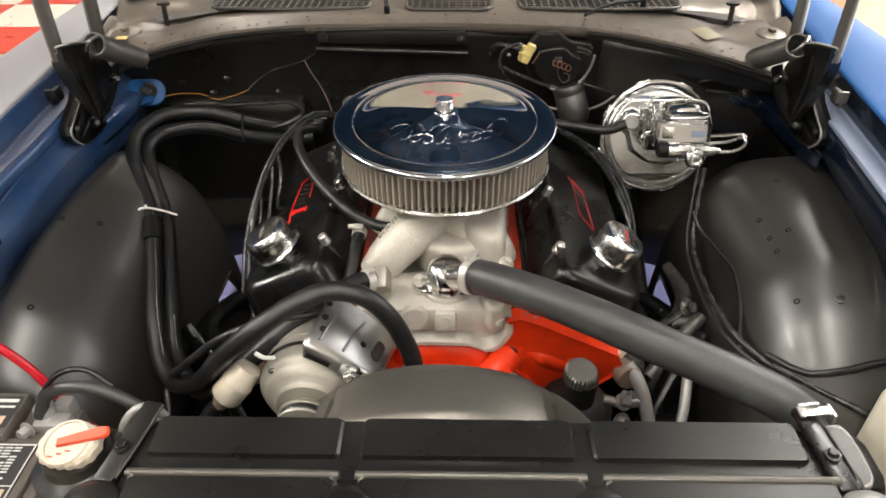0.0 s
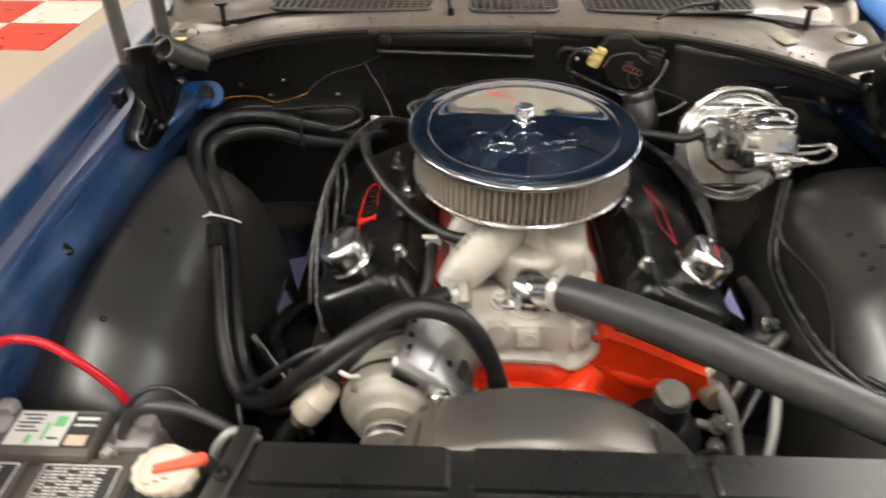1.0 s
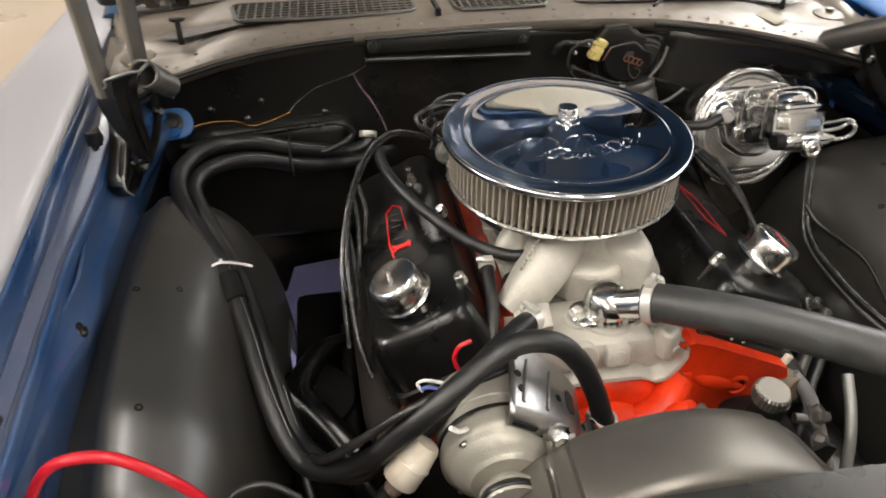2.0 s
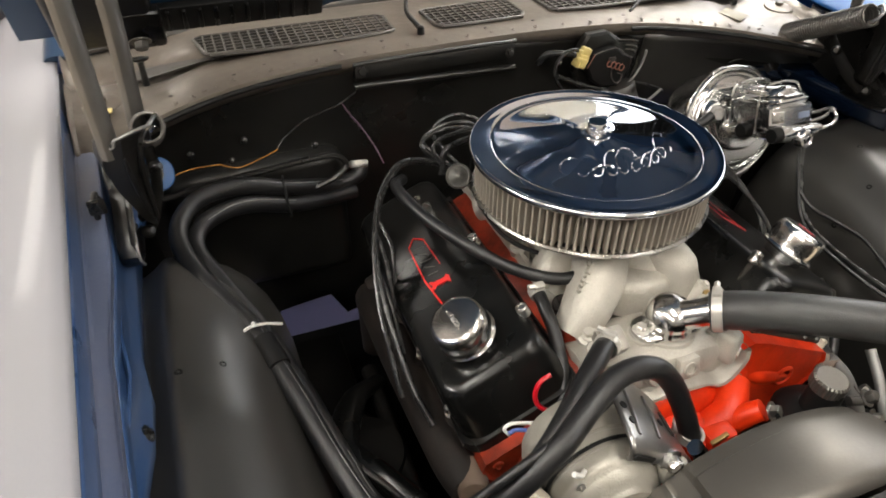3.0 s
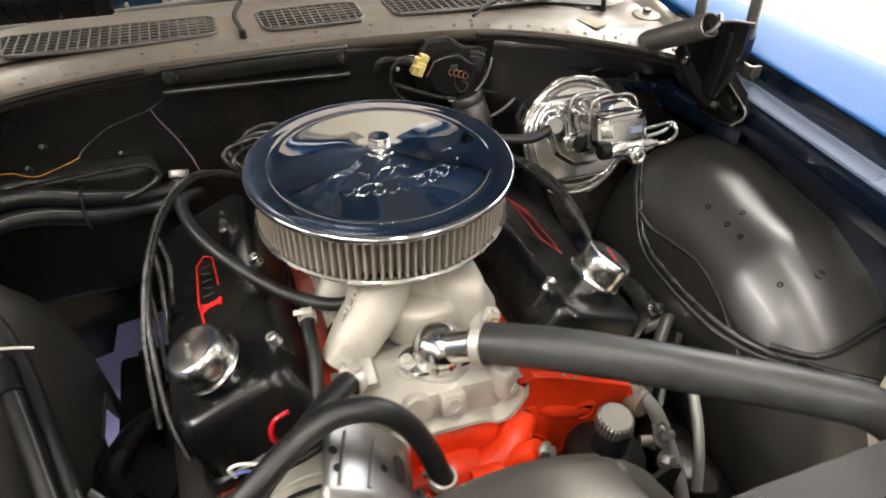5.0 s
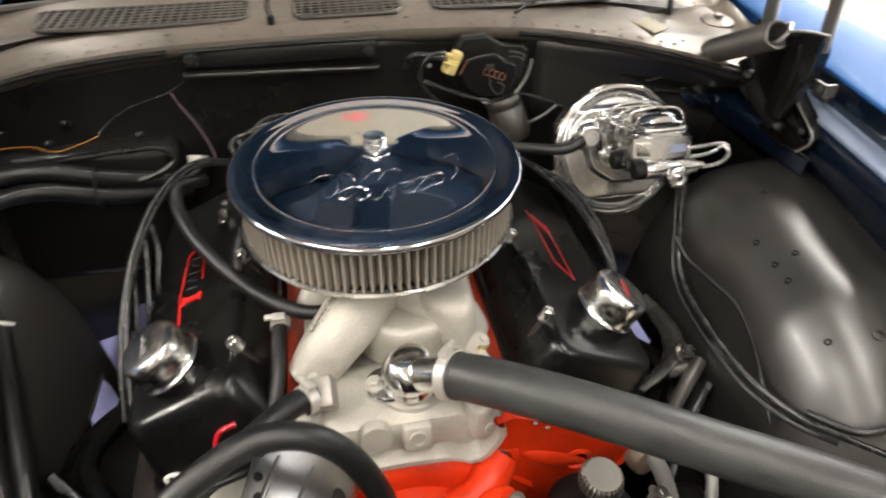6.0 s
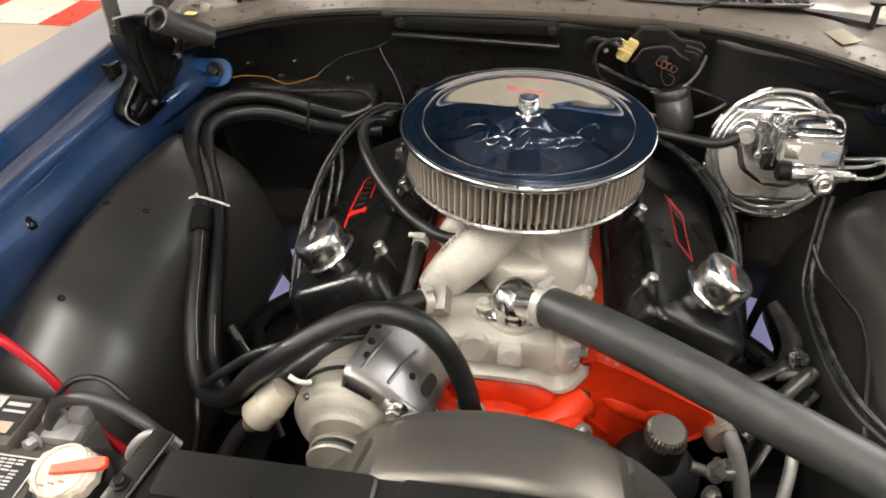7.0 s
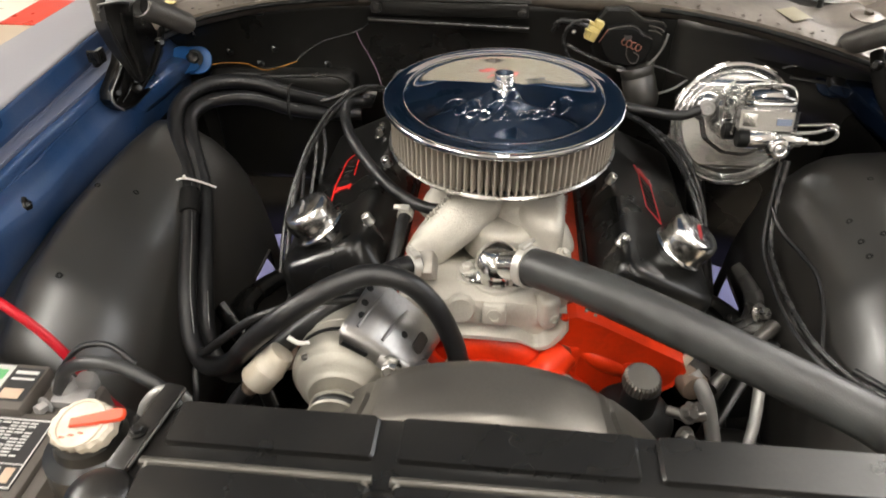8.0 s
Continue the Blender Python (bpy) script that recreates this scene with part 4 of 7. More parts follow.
def build_block():
    e = thing("engine_block", (0, 0, 0.35), "orange painted V8 engine block with cylinder heads", "engine block")
    prof = [(-0.105, 0.680), (0.105, 0.680), (0.14, 0.69), (0.262, 0.645), (0.262, 0.600), (0.20, 0.545), (0.16, 0.48), (0.15, 0.36), (-0.15, 0.36), (-0.16, 0.48), (-0.20, 0.545), (-0.262, 0.600), (-0.262, 0.645), (-0.14, 0.69)]
    bm = B()
    m = Matrix(((1, 0, 0, 0), (0, 0, 1, 0), (0, 1, 0, 0), (0, 0, 0, 1)))
    slab(bm, prof, 0.25, -0.252, m, 0.004)
    part("block", bm, ORANGE, e)
    bm = B()
    slab(bm, [(-0.125, 0.676), (-0.05, 0.682), (0.05, 0.682), (0.072, 0.672), (0.15, 0.60), (0.11, 0.42), (-0.11, 0.42), (-0.15, 0.60)], -0.238, -0.266, m, 0.005)
    lathe(bm, [(0.125, 0), (0.118, 0.012), (0.105, 0.018), (0.085, 0.020), (0.07, 0.016), (0, 0.016)], align((0.0, -0.26, 0.565), (0, -1, 0)), 40)
    part("timing_cover", bm, ORANGE, e)
    for s in (-1, 1):
        bm = B()
        k = bank(s)
        box(bm, (0.063, 0.0, -0.036), (0.176, 0.466, 0.066), k, 0.014, 3)
        tube(bm, [k @ Vector((-0.01, -0.226, -0.058)), k @ Vector((0.05, -0.236, -0.062)), k @ Vector((0.13, -0.228, -0.056))], [0.012, 0.016, 0.012], 12, 5)
        rail = box(B(), (-0.030, 0.0, -0.014), (0.046, 0.44, 0.024), k, 0.004)
        part("inner_rail", rail, ORANGE_DIRTY_SHADED, e, "grimy orange inner edge")
        lathe(bm, [(0.026, 0), (0.024, 0.004), (0.015, 0.006), (0, 0.006)], k @ align((0.045, -0.231, -0.045), (0, -1, 0)), 24)
        lathe(bm, [(0.012, 0), (0.011, 0.004), (0, 0.004)], k @ align((0.13, -0.231, -0.035), (0, -1, 0)), 16)
        # left head: shade behind the hoses is painted in with the grime
        part("cylinder_head", bm, ORANGE if s > 0 else ORANGE_DIRTY_SHADED, e)
        bm = B()
        box(bm, (0.068, 0.0, 0.0), (0.1735, 0.454, 0.005), k, 0.001)
        part("gasket", bm, RUST, e, "brown cork gasket edge")
        for y in (-0.226,):
            part("bolt", bolt(B(), k @ Vector((0.02, -0.232, -0.02)), (0, -1, 0), 0.007, 0.008), ORANGE, e)
    for s in (-1, 1):
        bm = slab(B(), [(s * x, z) for x, z in (((0.100, 0.728), (0.118, 0.734), (0.150, 0.722), (0.272, 0.660), (0.278, 0.644), (0.266, 0.612), (0.230, 0.580), (0.170, 0.555), (0.085, 0.555), (0.078, 0.660), (0.090, 0.690)) if s > 0 else ((0.112, 0.712), (0.148, 0.714), (0.272, 0.656), (0.276, 0.640), (0.262, 0.616), (0.230, 0.596), (0.185, 0.584), (0.140, 0.596), (0.112, 0.64)))], -0.235, -0.262 if s > 0 else -0.259, m, 0.004)
        lathe(bm, [(0.020, 0), (0.019, 0.004), (0.014, 0.006), (0.012, 0.003), (0, 0.003)], align((s * 0.205, -0.259, 0.632), (0, -1, 0)), 24)
        for x, z in ((0.135, 0.694), (0.252, 0.640), (0.150, 0.618)):
            lathe(bm, [(0.008, 0), (0.0075, 0.003), (0.004, 0.0035), (0.004, 0.001), (0, 0.001)], align((s * x, -0.2585, z), (0, -1, 0)), 16)
        part("head_end", bm, ORANGE if s > 0 else ORANGE_DIRTY_SHADED, e)
        if s > 0:
            part("seam", tube(B(), [(0.076, -0.2625, 0.676), (0.098, -0.2625, 0.650), (0.124, -0.2625, 0.622), (0.140, -0.2625, 0.598)], 0.0013, 8, 4), RUST, e, "dark joint line in the orange paint")
    # water pump with its two legs and hose neck
    p = thing("water_pump", (0, -0.30, 0.50), "orange painted cast water pump", "water pump")
    bm = B()
    lathe(bm, [(0.070, 0.0), (0.072, 0.03), (0.062, 0.045), (0.045, 0.06), (0.03, 0.085), (0.026, 0.13), (0, 0.13)], align((0.0, -0.268, 0.585), (0, -1, 0)), 40)
    for s in (-1, 1):
        tube(bm, [(s * 0.03, -0.30, 0.61), (s * 0.075, -0.295, 0.645), (s * 0.105, -0.262, 0.66)], [0.030, 0.022, 0.024], 16, 5)
        box(bm, (s * 0.105, -0.256, 0.64), (0.05, 0.016, 0.07), bevel=0.005)
    part("housing", bm, ORANGE, p)
    bm = B()
    tube(bm, [(-0.015, -0.30, 0.60), (-0.026, -0.335, 0.64), (-0.027, -0.340, 0.682)], [0.03, 0.021, 0.017], 16, 5)
    box(bm, (0.035, -0.325, 0.635), (0.045, 0.03, 0.05), Matrix.Rotation(radians(0), 4, "Y"), 0.008)
    tube(bm, [(0.055, -0.30, 0.62), (0.085, -0.315, 0.655), (0.10, -0.325, 0.672)], [0.018, 0.016, 0.015], 12, 4)
    part("neck", bm, ORANGE, p)
    for q, n in (((0.105, -0.333, 0.676), (0.4, -0.6, 0.5)), ((-0.105, -0.264, 0.665), (0, -1, 0)), ((0.105, -0.264, 0.665), (0, -1, 0)), ((-0.12, -0.264, 0.64), (0, -1, 0)), ((0.045, -0.33, 0.60), (0, -1, 0.3))):
        part("bolt", bolt(B(), q, n, 0.009, 0.012), STEEL if q[0] > 0.1 else ORANGE, p, "bright zinc bolt" if q[0] > 0.1 else "")
    bm = box(B(), (0, 0, 0), (0.026, 0.006, 0.004), Matrix.Translation((0.022, -0.338, 0.664)) @ Matrix.Rotation(radians(-25), 4, "Y"), 0.001)
    part("brass_plug", bm, BRASS, p, "brass plug strip")
    bm = B()
    lathe(bm, [(0.075, -0.012), (0.075, -0.008), (0.066, 0.0), (0.075, 0.008), (0.075, 0.012), (0.03, 0.014), (0, 0.014)], align((0.0, -0.418, 0.585), (0, -1, 0)), 40)
    part("pulley", bm, BLACK_DULL, p, "black pulley")


build_block()


def build_manifold():
    i = thing("intake_manifold", (0, -0.02, 0.70), "bare cast aluminium intake manifold", "intake manifold")
    # tray between the heads
    bm = B()
    rows = []
    for y in np.linspace(-0.245, 0.24, 12):
        rows.append([Vector((x, y, z)) for x, z in ((-0.107, 0.742), (-0.103, 0.752), (-0.095, 0.750), (-0.080, 0.728), (-0.04, 0.722), (0.04, 0.722), (0.080, 0.728), (0.095, 0.750), (0.103, 0.752), (0.107, 0.742), (0.09, 0.70), (-0.09, 0.70))])
    loft(bm, rows, closed=True, caps=True)
    part("base", bm, ALU, i)
    # front flange over the timing cover, with scalloped lower edge
    m = Matrix(((1, 0, 0, 0), (0, 0, 1, 0), (0, 1, 0, 0), (0, 0, 0, 1)))
    bm = B()
    edge = [(-0.124, 0.722), (-0.06, 0.725), (0.06, 0.725), (0.106, 0.732), (0.108, 0.715), (0.102, 0.700), (0.092, 0.684), (0.082, 0.676), (0.070, 0.675), (0.060, 0.681), (0.048, 0.686), (0.03, 0.687), (0.0, 0.688), (-0.03, 0.688), (-0.05, 0.687), (-0.066, 0.683), (-0.084, 0.682), (-0.10, 0.686), (-0.112, 0.696), (-0.122, 0.710)]
    slab(bm, edge, -0.20, -0.2545, m, 0.003)
    part("front_web", bm, ALU, i)
    low = [Vector((x, -0.260, z)) for x, z in edge[3:]] + [Vector((-0.124, -0.260, 0.722))]
    rows = [[p + Vector((o.x * k, y - p.y, o.z * k)) for y, k in ((-0.250, 0.016), (-0.268, 0.012), (-0.274, 0.008), (-0.275, 0.002), (-0.272, -0.001), (-0.250, -0.001))] for p, o in ((p, (Vector((0.0, 0, 0.745)) - Vector((p.x * 0.75, 0, p.z))).normalized()) for p in low)]
    part("front_flange", loft(B(), rows), ALU, i, "scalloped lower flange lip")
    # water crossover and its bosses
    bm = B()
    rows = []
    for x, zt, yf in ((-0.126, 0.724, -0.240), (-0.120, 0.735, -0.250), (-0.100, 0.742, -0.256), (-0.072, 0.745, -0.260), (-0.04, 0.747, -0.262), (0.0, 0.749, -0.263), (0.03, 0.748, -0.262), (0.058, 0.745, -0.260), (0.078, 0.740, -0.256), (0.090, 0.732, -0.250), (0.094, 0.722, -0.240)):
        rows.append([Vector((x, yf, 0.708)), Vector((x, yf, zt - 0.014)), Vector((x, yf + 0.005, zt - 0.004)), Vector((x, yf + 0.016, zt)), Vector((x, -0.20, zt + 0.003)), Vector((x, -0.17, zt - 0.004)), Vector((x, -0.15, zt - 0.02)), Vector((x, -0.15, 0.708))])
    loft(bm, rows, closed=True, caps=True)
    part("water_crossover", bm, ALU, i)
    bm = lathe(B(), [(0.046, 0), (0.043, 0.020), (0.039, 0.036), (0.037, 0.041), (0.0, 0.041)], align((0.010, -0.211, 0.712), (0, 0, 1)), 36)
    slab(bm, rrect(0, 0, 0.108, 0.040, 0.018), 0.030, 0.041, Matrix.Translation((0.008, -0.211, 0.712)), 0.002)
    part("thermostat_pedestal", bm, ALU, i)
    for c, r in (((-0.036, -0.258, 0.733), 0.0195),):
        part("boss", lathe(B(), [(r, 0), (r * 0.98, 0.010), (r * 0.85, 0.013), (0, 0.0125)], align(c, (0, -0.97, 0.25)), 28), ALU, i)
    bm = box(B(), (0, 0, 0.006), (0.032, 0.03, 0.016), align((0.009, -0.259, 0.729), (0, -0.97, 0.25)), 0.004)
    lathe(bm, [(0.010, 0.013), (0.010, 0.0165), (0.0065, 0.0165), (0.0065, 0.012), (0, 0.012)], align((0.009, -0.259, 0.729), (0, -0.97, 0.25)), 20)
    part("port", bm, ALU, i, "square boss with a plugged port")
    bm = B()
    k = Matrix.Translation((0.080, -0.256, 0.735)) @ Matrix.Rotation(radians(28), 4, "Z")
    box(bm, (0, 0, 0), (0.026, 0.030, 0.052), k, 0.009, 3)
    box(bm, (0.002, 0.016, -0.004), (0.020, 0.030, 0.038), k, 0.006)
    lathe(bm, [(0.0075, 0), (0.0072, 0.002), (0.0045, 0.0024), (0.0042, 0.0005), (0, 0.0005)], k @ align((0.002, -0.0148, -0.006), (0, -1, 0)), 16)
    part("bracket_boss", bm, ALU, i)
    # plenum, carburettor pad and runners
    bm = B()
    slab(bm, rrect(0, 0.0, 0.15, 0.16, 0.02), 0.73, 0.795, bevel=0.01)
    slab(bm, rrect(0, 0.0, 0.125, 0.125, 0.018), 0.79, 0.816, bevel=0.003)
    part("plenum", bm, ALU, i)
    for name, pts, rad in (("runner", [(-0.005, -0.04, 0.790), (-0.022, -0.085, 0.793), (-0.050, -0.126, 0.784), (-0.080, -0.152, 0.764), (-0.104, -0.164, 0.736)], [0.034, 0.037, 0.036, 0.032, 0.027]),
                           ("runner", [(0.01, -0.04, 0.786), (0.035, -0.088, 0.780), (0.075, -0.118, 0.768), (0.092, -0.128, 0.752), (0.100, -0.130, 0.738)], [0.034, 0.034, 0.031, 0.027, 0.022]),
                           ("runner", [(-0.02, -0.01, 0.784), (-0.075, -0.055, 0.776), (-0.098, -0.068, 0.745)], [0.028, 0.026, 0.022]),
                           ("runner", [(0.02, -0.01, 0.785), (0.05, -0.045, 0.784), (0.075, -0.055, 0.766), (0.090, -0.060, 0.745)], [0.026, 0.025, 0.022, 0.018]),
                           ("runner", [(-0.01, 0.05, 0.785), (-0.06, 0.12, 0.778), (-0.10, 0.155, 0.742)], [0.030, 0.034, 0.028]),
                           ("runner", [(0.01, 0.05, 0.785), (0.06, 0.12, 0.778), (0.10, 0.155, 0.742)], [0.030, 0.034, 0.028])):
        part(name, tube(B(), pts, rad, 28, 6, square=0.8), ALU, i, sharp=60)
    # cast webs that close the runners into one body
    part("runner_web", dome(B(), [(-0.01, -0.055), (0.020, -0.105), (0.052, -0.148), (0.085, -0.162), (0.101, -0.148), (0.105, -0.10), (0.101, -0.03), (0.05, 0.0)], 0.73, 0.808), ALU, i)
    part("runner_web", dome(B(), [(-0.045, -0.095), (-0.030, -0.140), (0.0, -0.160), (0.03, -0.163), (0.058, -0.150), (0.055, -0.10), (0.01, -0.06)], 0.73, 0.782), ALU, i)
    part("runner_web", dome(B(), [(0.0, -0.03), (-0.03, -0.075), (-0.062, -0.10), (-0.094, -0.10), (-0.103, -0.07), (-0.099, -0.03), (-0.05, 0.0)], 0.73, 0.776), ALU, i)
    for s, y, z in ((-1, -0.215, 0.752), (-1, -0.155, 0.757), (-1, -0.05, 0.757), (1, -0.205, 0.752), (1, -0.165, 0.757), (1, -0.02, 0.757)):
        bm = lathe(B(), [(0.013, -0.03), (0.012, 0.004), (0.010, 0.007), (0, 0.007)], align((s * 0.101, y, z), (s * 0.35, -0.25, 0.9)), 16)
        bolt(bm, Vector((s * 0.1035, y - 0.002, z + 0.006)), (s * 0.35, -0.25, 0.9), 0.0055, 0.006)
        part("edge_boss", bm, ALU if y < -0.1 else ZINC, i)
    # raised cast mark along one front runner
    pts = [Vector((-0.030, -0.080, 0.826)), Vector((-0.052, -0.115, 0.822)), Vector((-0.090, -0.154, 0.795))]
    line = spline(pts, 9)
    bm = B()
    for k in range(0, len(line) - 1):
        p = line[k]
        box(bm, (0, 0, 0), (0.0045, 0.0045, 0.012), align(p + Vector((0.006 if k % 2 else 0.0, 0, 0.0005)), (0, -0.3, 1)), 0.001)
        box(bm, (0, 0, 0), (0.003, 0.006, 0.010), align(p + Vector((-0.008, 0, 0)), (0, -0.3, 1)), 0.001)
    part("cast_mark", bm, ALU, i, "raised casting mark, not legible")
    for s in (-1, 1):
        for y in (-0.19, -0.12, 0.02, 0.14):
            q = Vector((s * 0.096, y, 0.752))
            bm = lathe(B(), [(0.016, -0.02), (0.015, 0.002), (0.012, 0.004), (0, 0.004)], align(q, (s * 0.3, -0.15, 1)), 18)
            bolt(bm, q + Vector((0, 0, 0.004)), (s * 0.3, -0.15, 1), 0.0075, 0.009)
            part("flange_bolt", bm, ALU if y != -0.12 else RUST, i)
    bm = lathe(B(), [(0.006, 0), (0.006, 0.004), (0.004, 0.005), (0, 0.005)], align((0.100, -0.178, 0.756), (0.2, -0.3, 1)), 20)
    part("port_plug", bm, BRASS, i, "small brass plug")
    bm = box(B(), (0, 0, 0.012), (0.034, 0.034, 0.03), align((-0.088, -0.222, 0.765), (-0.2, -0.5, 0.85), 20), 0.003)
    part("square_fitting", bm, STUD_STEEL, i, "square steel heater fitting")


build_manifold()


def build_thermostat():
    base = Vector((0.010, -0.211, 0.7535))
    t = thing("thermostat_housing", base, "polished chrome thermostat housing elbow", "thermostat housing")
    bm = slab(B(), rrect(0, 0, 0.100, 0.050, 0.022), 0, 0.007, Matrix.Translation(base), 0.002)
    lathe(bm, [(0.033, 0.004), (0.0325, 0.012), (0.0318, 0.016), (0.0325, 0.018), (0.0318, 0.024), (0.0285, 0.034), (0.022, 0.0415), (0.012, 0.0455), (0, 0.0465)], Matrix.Translation(base), 40)
    part("dome", bm, CHROME_SATIN, t)
    bm = tube(B(), [base + Vector((0.004, -0.006, 0.021)), base + Vector((0.018, -0.020, 0.033)), base + Vector((0.040, -0.040, 0.050))], [0.0215, 0.0195, 0.0195], 28, 4)
    part("neck", bm, CHROME_SATIN, t)
    for sx in (-0.041, 0.041):
        part("bolt", bolt(B(), base + Vector((sx, 0.0, 0.007)), (0, 0, 1), 0.0075, 0.009), CLAMP_STEEL, t)


build_thermostat()


def clamp(p, n, r, name="hose_clamp", label="bright steel worm hose clamp"):
    c = thing(name, p, label, "hose clamp", "hose clamps")
    m = align(p, n)
    part("band", lathe(B(), [(r, -0.0065), (r + 0.0015, -0.006), (r + 0.0015, 0.006), (r, 0.0065), (r - 0.002, 0.006), (r - 0.002, -0.006)], m, 32, caps=False), CLAMP_STEEL, c)
    bm = box(B(), (0, r + 0.004, 0), (0.016, 0.007, 0.011), m, 0.002)
    lathe(bm, [(0.004, 0), (0.004, 0.010), (0, 0.010)], m @ align((0.006, r + 0.005, 0), (1, 0, 0)), 6)
    part("screw", bm, CLAMP_STEEL, c)


def hose(name, pts, r, label, mat=RUBBER, category="hose", seg=16):
    h = solo(name, tube(B(), pts, r, seg, 9), mat, label, category)
    return h


# upper radiator hose, from the thermostat housing to the radiator
RH = thing("radiator_hose", (0.052, -0.248, 0.79), "thick grey-black rubber upper radiator hose", "hose")
part("body", tube(B(), [(0.042, -0.244, 0.799), (0.072, -0.268, 0.810), (0.13, -0.312, 0.822), (0.20, -0.358, 0.824), (0.28, -0.405, 0.818), (0.352, -0.446, 0.811), (0.402, -0.478, 0.803), (0.428, -0.512, 0.785), (0.432, -0.548, 0.752)], [0.0238, 0.0252, 0.025, 0.025, 0.025, 0.025, 0.025, 0.025, 0.025], 28, 9), RUBBER_GREY, RH)
part("end_cuff", tube(B(), [(0.0435, -0.2452, 0.7996), (0.057, -0.256, 0.8046)], 0.0256, 28, 1), RUBBER_GREY, RH, "thicker hose end")
for p in ((0.118, -0.326, 0.8005), (0.128, -0.334, 0.8015)):
    part("print_mark", box(B(), p, (0.004, 0.003, 0.002), None, 0.0005), GREY_PIPE, RH, "tiny pale print mark")
clamp((0.0495, -0.2500, 0.8018), (0.70, -0.62, 0.26), 0.0264)

def build_cover(s):
    m = bank(s)
    c = thing("valve_cover", m @ Vector((0.06, 0, 0)), "gloss black tall valve cover with a red emblem" if s < 0 else "gloss black tall valve cover with a faded emblem", "valve cover", "valve covers")
    cu, cy = 0.068, 0.0
    bm = B()
    rows = []
    for v, w, l, r in ((0.0, 0.172, 0.452, 0.028), (0.006, 0.172, 0.452, 0.028), (0.0075, 0.169, 0.449, 0.027), (0.009, 0.160, 0.440, 0.03), (0.030, 0.156, 0.436, 0.03), (0.058, 0.149, 0.429, 0.028), (0.070, 0.145, 0.425, 0.027), (0.0755, 0.140, 0.420, 0.026), (0.0790, 0.131, 0.411, 0.024), (0.0802, 0.121, 0.401, 0.022), (0.0805, 0.09, 0.37, 0.02)):
        drop = 0.020 * max(0.0, 1 - v / 0.076) if s < 0 else 0.0
        rows.append([m @ Vector((x, y, v - (0.006 if v < 0.007 and s < 0 else 0))) for x, y in rrect(cu, cy - drop / 2, w, l + drop, r, 7)])
    loft(bm, rows, closed=True, caps=True)
    part("shell", bm, BLACK_GLOSS, c, sharp=45)
    # long studs with their spacers on the inner rail
    for y in ((-0.155, 0.008) if s < 0 else (-0.155, 0.005)):
        bm = lathe(B(), [(0.0085, 0), (0.0085, 0.004), (0.0048, 0.005), (0.0048, 0.068), (0.0055, 0.069), (0, 0.069)], m @ align((-0.004, y, 0.006), (0.0, 0, 1)), 14)
        st = part("stud", bm, ARM_GREY, c, "long oily steel cover stud")
        bm = lathe(B(), [(0.0062, 0.066), (0.0085, 0.068), (0.0085, 0.071), (0.0078, 0.072), (0.0078, 0.082), (0.006, 0.084), (0.0045, 0.084), (0.004, 0.0825), (0, 0.0825)], m @ align((-0.004, y, 0.006), (0.0, 0, 1)), 14)
        part("head", bm, STEEL, st, "bright ringed head")
    if s < 0:
        part("stud", bolt(bolt(B(), m @ Vector((0.03, 0.125, 0.078)), m.to_3x3() @ Vector((-0.3, 0, 1)), 0.008, 0.016), m @ Vector((0.035, 0.165, 0.076)), m.to_3x3() @ Vector((-0.3, 0, 1)), 0.006, 0.01), STEEL, c)
    for y in (-0.175, -0.06, 0.06, 0.175):
        part("bolt", bolt(B(), m @ Vector((0.146, y, 0.006)), m.to_3x3() @ Vector((0, 0, 1)), 0.0075, 0.014), STEEL, c)
    # emblem: a slanted red outline with dark bars and a red star-like flag at its lower end
    em = RED_PAINT if s < 0 else RED_DIM
    e0 = 0.0812
    if s < 0:
        sh = Vector((0.012, 0.034))
        for a, b, w in (((0.069, -0.118), (0.076, -0.045), 0.0026), ((0.076, -0.045), (0.073, 0.036), 0.0019), ((0.073, 0.036), (0.060, 0.050), 0.0017), ((0.060, 0.050), (0.047, 0.036), 0.0017), ((0.047, 0.036), (0.044, -0.030), 0.0015)):
            a, b = Vector(a) + sh, Vector(b) + sh
            d = b - a
            k = m @ Matrix.Translation(((a.x + b.x) / 2, (a.y + b.y) / 2, e0)) @ Matrix.Rotation(math.atan2(d.y, d.x), 4, "Z")
            part("emblem_line", box(B(), (0, 0, 0), (d.length + w * 0.6, w, 0.002), k), em, c, "red outline")
        for j in range(5):
            k = m @ Matrix.Translation((0.0600 + sh.x, 0.024 - 0.016 * j + sh.y, e0 - 0.0004)) @ Matrix.Rotation(radians(12 + 24 * (j % 2)), 4, "Z")
            part("emblem_bar", box(B(), (0, 0, 0), (0.016, 0.0016, 0.0014), k), ARM_STEEL, c, "thin unreadable mark")
        flag = [(-0.018, 0.006), (-0.014, 0.012), (-0.009, 0.006), (0.010, 0.006), (0.016, 0.011), (0.019, 0.009), (0.014, 0.0), (0.017, -0.009), (0.012, -0.010), (0.007, -0.004), (-0.012, -0.004), (-0.018, -0.010)]
        k = m @ Matrix.Translation((0.0575 + sh.x, -0.064 + sh.y, 0.0)) @ Matrix.Rotation(radians(8), 4, "Z") @ Matrix.Diagonal((0.86, 0.82, 1, 1))
        part("emblem_flag", slab(B(), flag, e0 - 0.001, e0 + 0.001, k), em, c, "red pointed flag")
    else:
